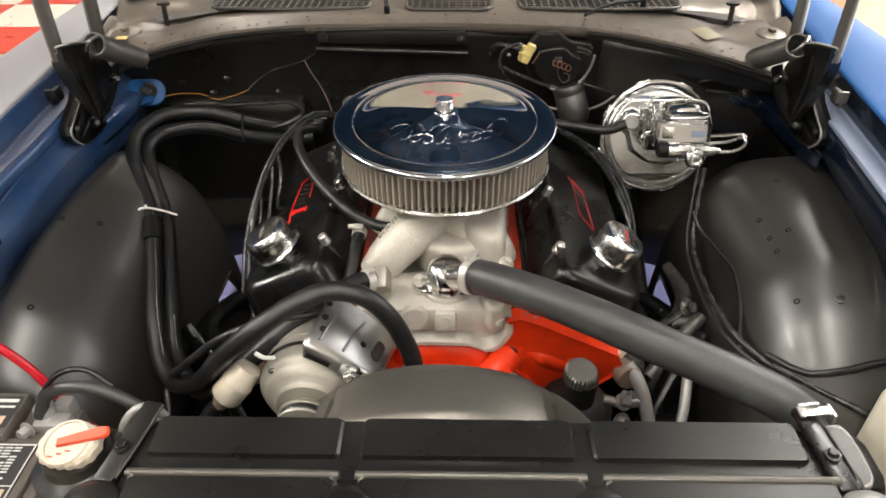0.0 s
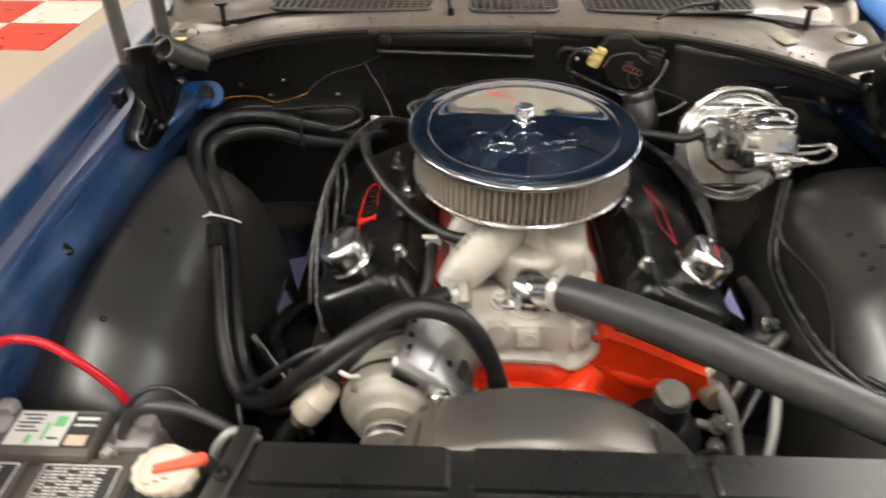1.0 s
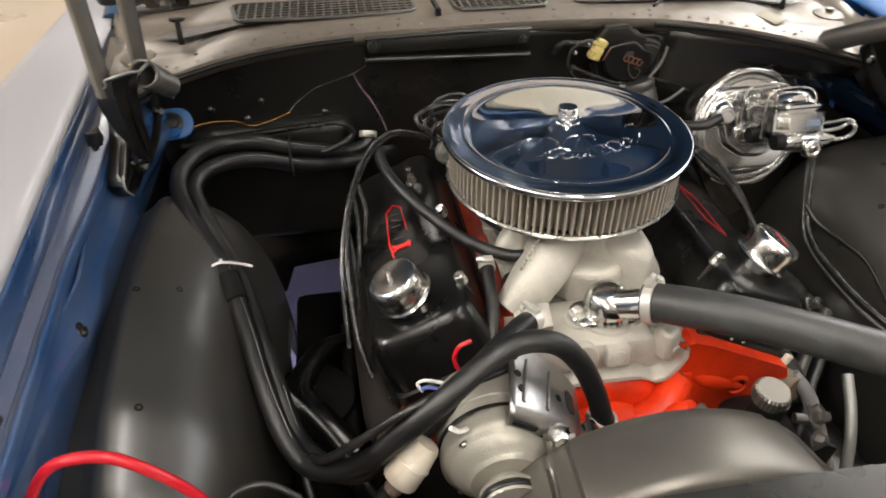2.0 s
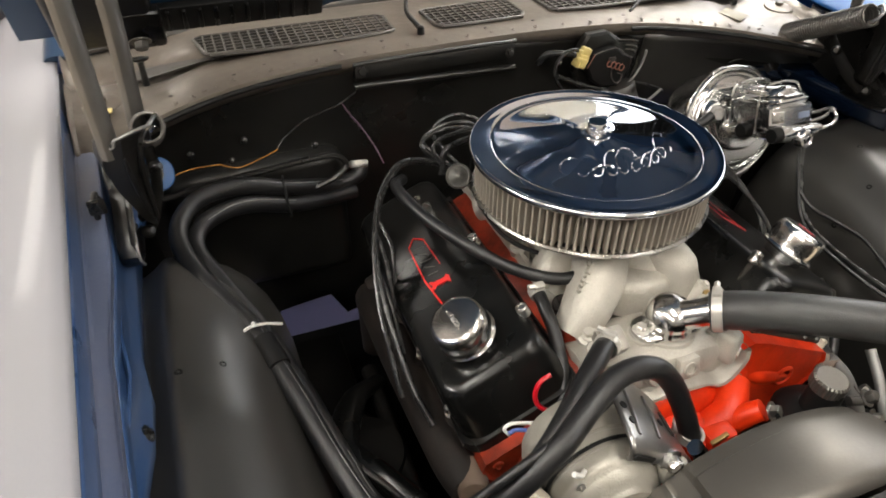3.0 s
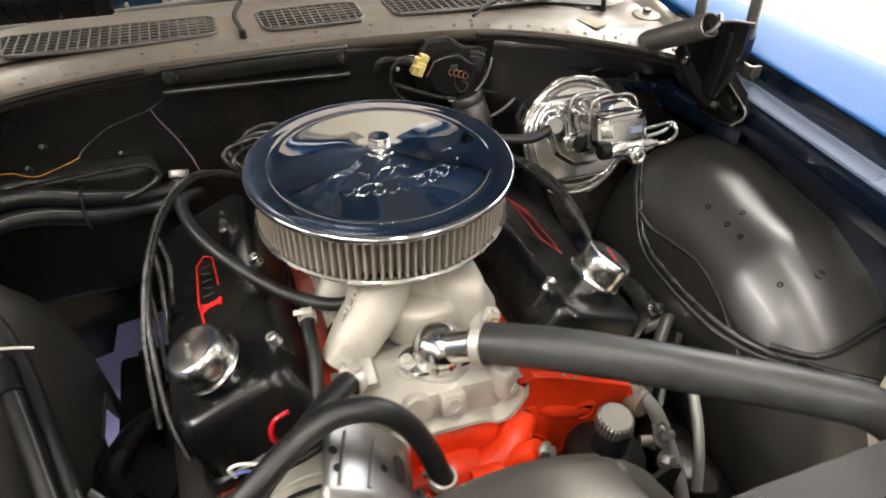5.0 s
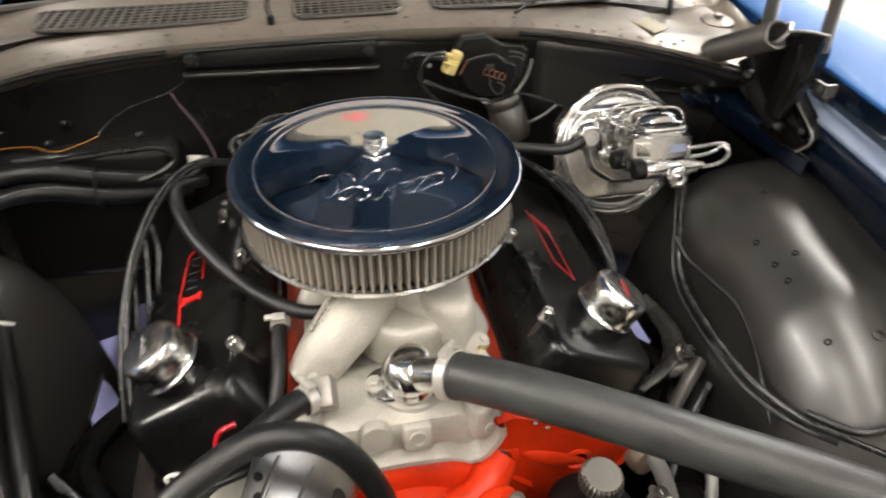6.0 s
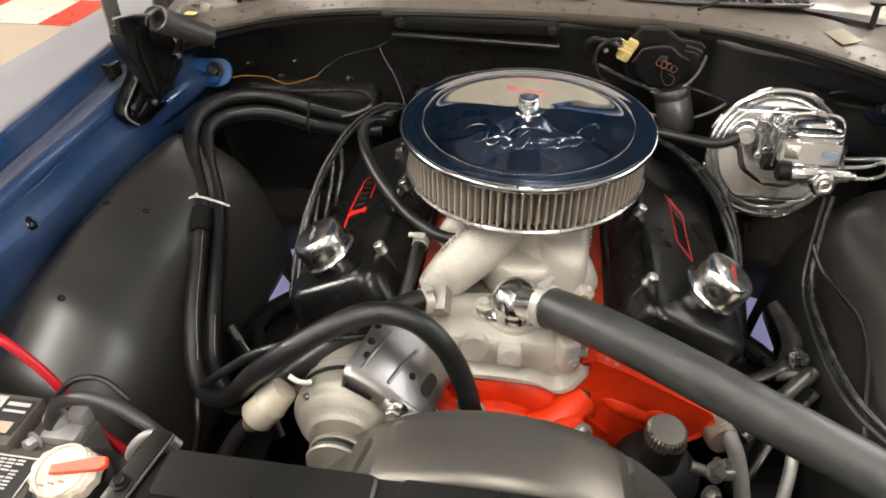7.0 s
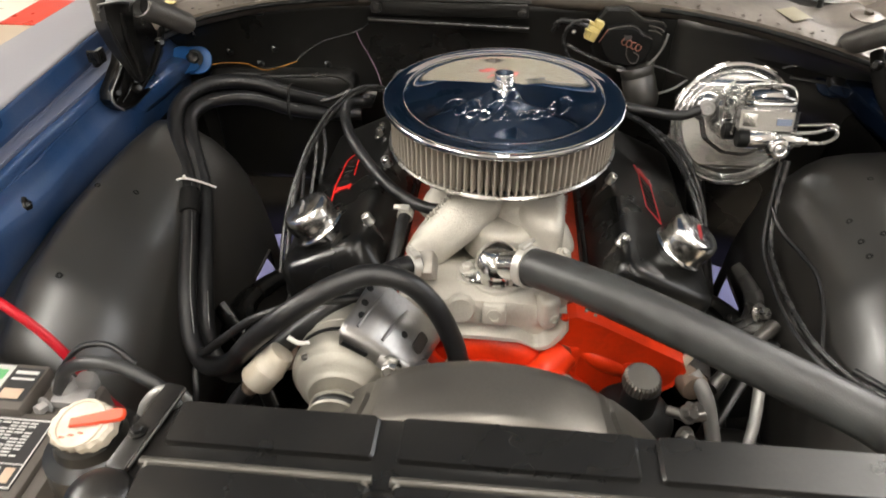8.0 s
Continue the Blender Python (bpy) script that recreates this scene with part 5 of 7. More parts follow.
        for a, b, w, mt in (((0.050, 0.092), (0.056, 0.066), 0.0022, em), ((0.056, 0.082), (0.074, 0.048), 0.0075, em), ((0.055, 0.076), (0.0545, -0.030), 0.0018, em), ((0.074, 0.062), (0.075, -0.062), 0.0022, em), ((0.0545, -0.030), (0.075, -0.062), 0.0020, em)) + tuple(((0.057, 0.048 - 0.017 * q), (0.072, 0.020 - 0.017 * q), 0.0022, GREASY) for q in range(5)):
            d = Vector(b) - Vector(a)
            k = m @ Matrix.Translation(((a[0] + b[0]) / 2, (a[1] + b[1]) / 2, e0)) @ Matrix.Rotation(math.atan2(d.y, d.x), 4, "Z")
            part("emblem_line" if mt is em else "emblem_bar", box(B(), (0, 0, 0), (d.length + w * 0.6, w, 0.0016), k), mt, c, "dull red line" if mt is em else "thin dark mark")
    # breather cap
    q = m @ Vector((0.071 if s < 0 else 0.080, -0.150 if s < 0 else -0.134, 0.0795))
    n = m.to_3x3() @ Vector((0.08 if s < 0 else 0.1, -0.05, 1))
    br = part("breather_cap", lathe(B(), [(0.028, 0.0), (0.029, 0.006), (0.030, 0.012), (0.0385, 0.013), (0.0395, 0.016), (0.0375, 0.018), (0.0362, 0.020), (0.0370, 0.030), (0.0372, 0.040), (0.0362, 0.0465), (0.0345, 0.0510), (0.0318, 0.0533), (0.0285, 0.0541), (0, 0.0545)], align(q, n), 64), CAP_CHROME, c, "polished chrome push-in breather cap")
    k = align(q, n, 0)
    pts = [k @ Vector((x, y - 0.004, 0.0548)) for x, y in squiggle(0.030, 0.006, 6)]
    part("relief_mark", tube(B(), pts, 0.0005, 6, 1, smooth=False), STEEL if s < 0 else RED_DIM, br, "engraved looping mark")
    return c


for side in (-1, 1):
    build_cover(side)


def build_air_cleaner():
    cx, cy = 0.004, 0.006
    a = thing("air_cleaner", (cx, cy, 0.842), "round chrome air cleaner with a pleated paper filter", "air cleaner")
    tilt = Matrix.Translation((cx, cy, 0)) @ Matrix.Translation((0, 0, 0.92)) @ Matrix.Rotation(radians(1.0), 4, "X") @ Matrix.Translation((0, 0, -0.92))
    lid = [(0.1755, 0.9120), (0.1785, 0.9130), (0.1798, 0.9160), (0.1795, 0.9190), (0.1782, 0.9210), (0.1765, 0.9217), (0.1748, 0.9214), (0.1736, 0.9209), (0.165, 0.9210), (0.157, 0.9209), (0.1505, 0.9206), (0.1492, 0.9209), (0.1484, 0.9213), (0.1476, 0.9210), (0.1466, 0.9203), (0.145, 0.9202), (0.138, 0.9208), (0.13, 0.9217), (0.12, 0.9229), (0.10, 0.9254), (0.085, 0.9274), (0.07, 0.9294), (0.055, 0.9312), (0.042, 0.9328), (0.033, 0.9342), (0.026, 0.9356), (0.020, 0.9368), (0.0, 0.937)]
    bm = lathe(B(), lid, None, 162, caps=False)
    for v in bm.verts:
        # faint radial creases pressed into the cone
        w = float(np.interp(math.hypot(v.co.x, v.co.y), (0.03, 0.05, 0.11, 0.13), (0, 0.6, 1, 0)))
        u = (math.atan2(v.co.y, v.co.x) / (2 * math.pi) * 6 + 0.3) % 1.0
        v.co.z += 0.00075 * w * (2 * u - 1) ** 4
    bm.transform(tilt)
    part("lid", bm, CHROME_LID, a, "mirror chrome lid with a stepped ring", sharp=60)
    # looping relief mark pressed into the lid, standing in for lettering: two edges of each stroke
    for name, off in (("relief_mark", 0.0), ("relief_mark", 0.0032)):
        pts = []
        for x, y in squiggle(0.165, 0.050, 9, 0.3):
            x, y = x + off * 0.6, y + off * 0.5
            yy = -0.094 + y + 0.026 * (x / 0.08) ** 2 + 0.03 * x
            r = math.hypot(x, yy)
            pts.append(tilt @ Vector((x, yy, float(np.interp(r, (0, 0.02, 0.042, 0.055, 0.07, 0.085, 0.10, 0.12, 0.145), (0.9365, 0.9362, 0.9328, 0.9312, 0.9294, 0.9274, 0.9254, 0.9229, 0.9202))) - 0.0002)))
        part(name, tube(B(), pts, 0.0007, 8, 2), CHROME_LID, a, "looping script-like relief")
    bm = B()
    n = 104
    top, bot = [], []
    for k in range(n * 2):
        ang = 2 * math.pi * k / (n * 2)
        r = 0.169 if k % 2 else 0.1535
        for d in (-0.5, 0.5):
            aa = ang + d * 0.5 * math.pi / n
            top.append(tilt @ Vector((r * math.cos(aa), r * math.sin(aa), 0.916)))
            bot.append(tilt @ Vector((r * math.cos(aa), r * math.sin(aa), 0.851)))
    loft(bm, [bot, top], closed=True)
    part("filter_element", bm, PAPER, a, "dusty pleated paper filter", sharp=20)
    part("base_pan", lathe(B(), [(0.06, 0.84), (0.10, 0.842), (0.150, 0.8435), (0.163, 0.845), (0.1725, 0.847), (0.1735, 0.850), (0.1715, 0.853), (0.165, 0.853)], tilt, 96, caps=False), STEEL, a, "thin steel base pan")
    bm = lathe(B(), [(0.0205, 0.9362), (0.0208, 0.9380), (0.0185, 0.9390), (0.0145, 0.9396), (0.0140, 0.9410), (0.0138, 0.9435), (0.0138, 0.9545), (0.0130, 0.9558), (0.0105, 0.9562), (0, 0.9560)], tilt, 32)
    part("centre_nut", bm, CHROME, a, "chrome knurled centre nut")


build_air_cleaner()


def build_carburetor():
    c = thing("carburetor", (0, 0, 0.816), "dull zinc four barrel carburetor under the air cleaner", "carburetor")
    bm = slab(B(), rrect(0, 0, 0.13, 0.13, 0.015), 0.816, 0.824, bevel=0.002)
    slab(bm, rrect(0, 0.0, 0.12, 0.19, 0.02), 0.822, 0.845, bevel=0.004)
    part("body", bm, ZINC, c)
    for y in (-0.088, 0.088):
        part("float_bowl", box(B(), (0, y, 0.830), (0.105, 0.035, 0.03), bevel=0.008), ZINC, c)
    part("throttle_lever", box(box(B(), (0.075, -0.02, 0.815), (0.004, 0.03, 0.05), bevel=0.0015), (0.082, -0.035, 0.80), (0.012, 0.008, 0.008), bevel=0.002), STEEL, c)
    part("lever_plate", box(B(), (-0.085, -0.03, 0.806), (0.05, 0.012, 0.02), Matrix(), 0.003), STEEL, c)
    coil = [Vector((0.105 + 0.004 * math.cos(i * 0.9), -0.052 - 0.0012 * i * 0.35, 0.815 - 0.0008 * i + 0.004 * math.sin(i * 0.9))) for i in range(60)]
    part("return_spring", tube(B(), coil, 0.0011, 6, 1, smooth=False), STEEL, c, "bright throttle return spring")
    part("wire_hook", tube(B(), [coil[-1], coil[-1] + Vector((0.003, -0.012, -0.012)), coil[-1] + Vector((0.004, -0.02, -0.03))], 0.0013, 6, 3), STEEL, c)


build_carburetor()


def build_alternator():
    hub = Vector((-0.172, -0.38, 0.702))
    a = thing("alternator", hub, "dull cast aluminium alternator", "alternator")
    m = align(hub, (0, -1, 0))
    part("case", lathe(B(), [(0.05, -0.105), (0.062, -0.10), (0.067, -0.09), (0.0685, -0.065), (0.0685, -0.045), (0.0672, -0.0435), (0.0672, -0.041), (0.0685, -0.0395), (0.0685, -0.03), (0.0660, -0.028), (0.0660, -0.022), (0.0690, -0.020), (0.0692, -0.008), (0.0680, -0.003), (0.0655, 0.001), (0.0615, 0.004), (0.0605, 0.006), (0.0575, 0.011), (0.0520, 0.016), (0.0455, 0.020), (0.0440, 0.022), (0.0405, 0.026), (0.02, 0.029), (0, 0.029)], m, 56), ALU_DULL, a)
    part("seam_band", lathe(B(), [(0.0692, -0.030), (0.0696, -0.028), (0.0696, -0.0265), (0.0692, -0.025), (0.066, -0.0275)], m, 56, caps=False), BLACK_DULL, a)
    part("pulley", lathe(B(), [(0.022, 0.028), (0.034, 0.040), (0.035, 0.043), (0.029, 0.049), (0.035, 0.055), (0.034, 0.058), (0.02, 0.059), (0.012, 0.061), (0, 0.062)], m, 36), ALU_DULL, a)
    for k in range(4):
        t = radians(45 + 90 * k)
        part("bolt", bolt(B(), m @ Vector((0.062 * math.cos(t), 0.062 * math.sin(t), 0.001)), (0, -1, 0), 0.0042, 0.004), STEEL, a)
    ears = box(B(), (-0.105, -0.385, 0.733), (0.035, 0.03, 0.03), bevel=0.008)
    part("ear", ears, ALU_DULL, a)
    # chrome bracket
    b = thing("alternator_bracket", (-0.13, -0.35, 0.76), "folded chrome alternator bracket with slots", "bracket")
    def shelf(t, q=0.0):
        # from the front fold (q = 0) to the rear edge (q = 1), arching down to the belt side
        front = Vector((-0.166 + 0.088 * t, -0.384, 0.805 - 0.060 * t - 0.012 * t * t))
        rear = Vector((-0.146 + 0.090 * t, -0.296, 0.807 - 0.050 * t - 0.042 * t * t))
        return front.lerp(rear, q) + Vector((0, 0, 0.005 * math.sin(math.pi * t) * math.sin(math.pi * min(1, q + 0.15))))
    rows = []
    for t in np.linspace(0, 1, 16):
        f = shelf(t)
        lip = 0.024 - 0.004 * t
        rows.append([shelf(t, 1) + Vector((-0.001, -0.001, -0.007))] + [shelf(t, q) for q in (1.0, 0.75, 0.5, 0.25, 0.08)] + [f + Vector((-0.001, -0.003, -0.003)), f + Vector((-0.002, -0.006, -0.010)), f + Vector((-0.004, -0.0065, -lip)), f + Vector((-0.004, -0.002, -lip - 0.004))])
    part("plate", loft(B(), rows), BRACKET_CHROME, b, solid=0.004, sharp=60)
    # pressed ribs across the plate
    for t0, t1 in ((0.16, 0.22), (0.48, 0.55)):
        pts = [shelf(t0 + (t1 - t0) * q, 0.1 + 0.7 * q) + Vector((0.0005, 0, 0.0006)) for q in (0.0, 0.5, 1.0)]
        part("rib", tube(B(), pts, [0.0020, 0.0028, 0.0020], 10, 5), BRACKET_CHROME, b)
    for t, q in ((0.05, 0.80), (0.09, 0.52), (0.14, 0.30), (0.66, 0.40)):
        up = (shelf(t + 0.02, q) - shelf(t - 0.02, q)).cross(shelf(t, q + 0.05) - shelf(t, q - 0.05)).normalized()
        part("hole", lathe(B(), [(0.0046, 0), (0.0046, 0.0012), (0, 0.0012)], align(shelf(t, q), up if up.z > 0 else -up), 14), BLACK_DULL, b, "small dark hole")
    t, q = 0.84, 0.48
    up = (shelf(t + 0.02, q) - shelf(t - 0.02, q)).cross(shelf(t, q + 0.05) - shelf(t, q - 0.05)).normalized()
    slot = align(shelf(t, q), up if up.z > 0 else -up)
    spin = (slot.inverted().to_3x3() @ (shelf(t, 1) - shelf(t, 0))).normalized()
    part("slot", slab(B(), rrect(0, 0, 0.016, 0.036, 0.0075), 0, 0.0014, slot @ Matrix.Rotation(math.atan2(-spin.x, spin.y), 4, "Z")), RUST, b, "dark slot through the plate")
    f = shelf(0.20)
    part("slot", box(B(), (0, 0, 0), (0.034, 0.002, 0.007), Matrix.Translation(f + Vector((-0.003, -0.0085, -0.016))) @ Matrix.Rotation(radians(34), 4, "Y"), 0.0009), BLACK_DULL, b, "dark slot")
    part("bolt", bolt(B(), (-0.111, -0.389, 0.752), (0, -1, 0.1), 0.0095, 0.014), STEEL, b)
    arm = [(-0.125, -0.388, 0.762), (-0.105, -0.388, 0.748), (-0.080, -0.386, 0.722), (-0.062, -0.380, 0.685), (-0.056, -0.378, 0.655)]
    part("lower_arm", tube(B(), arm, [0.010, 0.012, 0.011, 0.010, 0.010], 12, 5, flat=0.45), BRACKET_CHROME, b, "polished curved arm")
    part("bolt", bolt(B(), (-0.056, -0.386, 0.662), (0, -1, 0.2), 0.008, 0.014), STEEL, b)
    bm = tube(B(), [(-0.075, -0.385, 0.752), (-0.066, -0.388, 0.738), (-0.064, -0.39, 0.722)], [0.010, 0.009, 0.008], 12, 4)
    part("spacer", bm, CHROME, b, "chrome spacer tube")
    bm = B()
    pts = []
    for c, r, a0, a1 in (((-0.172, 0.702), 0.0335, 40, 230), ((0.0, 0.585), 0.0735, 230, 400)):
        pts += [Vector((c[0] + r * math.cos(radians(t)), -0.429, c[1] + r * math.sin(radians(t)))) for t in np.linspace(a0, a1, 16)]
    pts.append(pts[0])
    rows = [[p + Vector((0, dy, 0)) * 1.0 for dy in (-0.005, 0.005)] for p in pts]
    solo("drive_belt", loft(B(), rows), RUBBER, "black rubber drive belt round the pulleys", "belt", solid=0.006)


build_alternator()


def build_shroud():
    s = thing("fan_shroud", (0.008, -0.46, 0.45), "grey-black plastic fan shroud", "fan shroud")
    c, R = Vector((0.008, 0, 0.540)), 0.243
    bm = B()
    rows = []
    for k in range(0, 261):
        a = radians(-8 + 196 * k / 260)
        bump = 0.010 * max(0.0, min(1.0, (28.5 - abs(math.degrees(a) - 90)) / 1.2))
        d = abs(math.degrees(a) - 90)
        bump -= 0.004 * (33.4 < d < 34.8)
        p = lambda r, y: Vector((c.x + r * math.cos(a), y, c.z + r * math.sin(a)))
        rows.append([p(R - 0.012 + bump * 0.3, -0.405), p(R - 0.002 + bump * 0.4, -0.404), p(R + bump * 0.5, -0.408), p(R + 0.002 + bump * 0.6, -0.422), p(R + 0.003 + bump * 1.3, -0.426), p(R + 0.006 + bump * 1.4, -0.445), p(R + 0.010 + bump * 1.2, -0.46), p(R + 0.018 + bump, -0.495), p(R + 0.024, -0.515)])
    loft(bm, rows)
    part("ring", bm, SHROUD, s, solid=0.003)
    part("face_plate", box(B(), (-0.275, -0.508, 0.62), (0.12, 0.02, 0.30), bevel=0.006), SHROUD, s)
    part("face_plate", box(B(), (0.295, -0.508, 0.62), (0.12, 0.02, 0.30), bevel=0.006), SHROUD, s)
    for x in (-0.20, 0.22):
        part("clip_bolt", bolt(B(), (x, -0.496, 0.70), (0, 1, 0.2), 0.008, 0.008), STEEL, s)


build_shroud()


def build_radiator():
    r = thing("radiator_support", (0.04, -0.58, 0.82), "satin black radiator support with pressed top fields", "radiator support")
    bm = B()
    slab(bm, [(-0.292, -0.530), (0.372, -0.526), (0.40, -0.545), (0.42, -0.72), (-0.35, -0.72), (-0.31, -0.55)], 0.812, 0.829, bevel=0.003)
    part("base_sheet", bm, PANEL_BLACK, r)
    for x0, x1 in ((-0.288, -0.092), (-0.072, 0.145), (0.162, 0.376)):
        part("rear_field", slab(B(), rrect((x0 + x1) / 2, -0.5535, x1 - x0, 0.047, 0.005), 0.828, 0.836, bevel=0.003), PANEL_BLACK, r)
    for x0, x1 in ((-0.292, -0.088), (-0.070, 0.148), (0.166, 0.385)):
        part("front_field", slab(B(), rrect((x0 + x1) / 2, -0.665, x1 - x0, 0.125, 0.010), 0.828, 0.844, bevel=0.004), PANEL_BLACK, r)
        # the highlight on the rounded field edge is painted as a lighter bead
        part("field_bead", tube(B(), [(x0 + 0.004, -0.615, 0.836), (x0 + 0.006, -0.606, 0.8425), (x0 + 0.014, -0.6045, 0.8435), (x1 - 0.014, -0.6045, 0.8435), (x1 - 0.006, -0.606, 0.8425), (x1 - 0.004, -0.615, 0.836)], 0.0040, 10, 4), WORN_LIT_EDGE, r, "worn edge bead, lighter for the highlight along it")
    for x in (-0.315, -0.079, 0.157, 0.405):
        part("boss", lathe(B(), [(0.030, 0), (0.029, 0.010), (0.024, 0.018), (0.012, 0.023), (0, 0.024)], Matrix.Translation((x, -0.640, 0.829)), 28), PANEL_BLACK if x < 0.3 else GREY_PIPE, r, "" if x < 0.3 else "worn grey boss")
    for s, x in ((-1, -0.308), (1, 0.394)):
        k = Matrix.Translation((x, -0.562, 0.835)) @ Matrix.Rotation(radians(-9 if s < 0 else 5), 4, "Z")
        b = part("strap", box(B(), (0, 0, 0), (0.021, 0.10, 0.009), k, 0.003), PANEL_BLACK, r, "black hold-down strap")
        part("bolt", bolt(B(), k @ Vector((0, -0.012, 0.007)), (0, 0, 1), 0.0055, 0.006), GREASY, b)
        part("edge_bead", tube(B(), [k @ Vector((0.0125, 0.046, 0.004)), k @ Vector((0.0125, -0.046, 0.004))], 0.0012, 8, 1), ARM_STEEL, b, "worn bright edge")
        if s > 0:
            bm = box(B(), (0.009, 0.040, 0.008), (0.036, 0.012, 0.004), k, 0.0015)
            box(bm, (0.027, 0.040, 0.002), (0.004, 0.018, 0.016), k, 0.0015)
            part("clip", box(bm, (0.004, 0.047, 0.011), (0.024, 0.004, 0.005), k, 0.0015), STEEL, b, "bright steel clip over the strap")
    t = thing("radiator", (0.04, -0.55, 0.40), "black radiator core with end tanks", "radiator")
    part("core", box(B(), (0.04, -0.545, 0.60), (0.68, 0.05, 0.40), bevel=0.004), BLACK_DULL, t)
    bm = box(B(), (0.43, -0.56, 0.62), (0.055, 0.075, 0.40), bevel=0.018)
    part("end_tank", bm, GREASY, t)
    bm = slab(B(), [(0.408, -0.530), (0.424, -0.531), (0.430, -0.548), (0.430, -0.585), (0.426, -0.600), (0.416, -0.606), (0.410, -0.600), (0.408, -0.565)], 0.815, 0.834, bevel=0.004)
    part("tank_top", bm, PANEL_BLACK, t, "worn black tank top")
    part("tank_edge", tube(B(), [(0.409, -0.533, 0.8325), (0.423, -0.533, 0.8325), (0.4285, -0.549, 0.8325), (0.4285, -0.584, 0.8325), (0.424, -0.598, 0.8325), (0.416, -0.603, 0.8325), (0.410, -0.597, 0.8325)], 0.0020, 8, 5), GREY_PIPE, t, "worn grey edge")
    part("end_tank", box(B(), (-0.36, -0.56, 0.60), (0.06, 0.075, 0.40), bevel=0.018), BLACK_SATIN, t)
    part("neck", lathe(B(), [(0.0235, 0), (0.0235, 0.05), (0, 0.05)], align((0.432, -0.555, 0.710), (0, 0.2, 1)), 24), STEEL, t)
    part("filler_neck", lathe(B(), [(0.05, -0.05), (0.046, 0.0), (0.034, 0.008), (0.031, 0.018), (0, 0.018)], Matrix.Translation((-0.366, -0.568, 0.808)), 28), BLACK_SATIN, t, "black filler neck")
    k = align((-0.368, -0.566, 0.828), (-0.12, -0.22, 1)) @ Matrix.Diagonal((0.84, 0.84, 0.9, 1))
    lobes = []
    for i in range(96):
        a = 2 * math.pi * i / 96
        rr = 0.0345 + 0.0010 * math.cos(a * 16) + 0.0050 * math.cos(2 * (a - radians(22)))
        lobes.append((rr * math.cos(a), rr * math.sin(a)))
    c = part("filler_cap", slab(B(), lobes, 0.0, 0.014, k, 0.004), CAP_WHITE, t, "aged white filler cap with an orange safety lever")
    part("rim", lathe(B(), [(0.030, 0.0138), (0.029, 0.0155), (0.0265, 0.0155), (0.0255, 0.0138)], k, 40, caps=False), CAP_WHITE, c)
    part("lever", slab(B(), [(-0.022, -0.0045), (0.008, -0.0065), (0.036, -0.0075), (0.041, -0.005), (0.042, 0.0), (0.040, 0.006), (0.030, 0.0075), (0.008, 0.0065), (-0.022, 0.0045)], 0.0145, 0.0195, k @ Matrix.Rotation(radians(40), 4, "Z") @ Matrix.Translation((0.012, 0, 0)), 0.0015), CAP_ORANGE, c, "orange-red lever")
    for j in range(3):
        part("writing_bar", box(B(), (-0.012 + 0.010 * j, -0.019 + 0.004 * j, 0.0145), (0.007, 0.002, 0.0008), k @ Matrix.Rotation(radians(22), 4, "Z")), CAP_ORANGE, c)


build_radiator()
clamp((0.4305, -0.528, 0.772), (0.1, -0.6, -0.8), 0.0268)


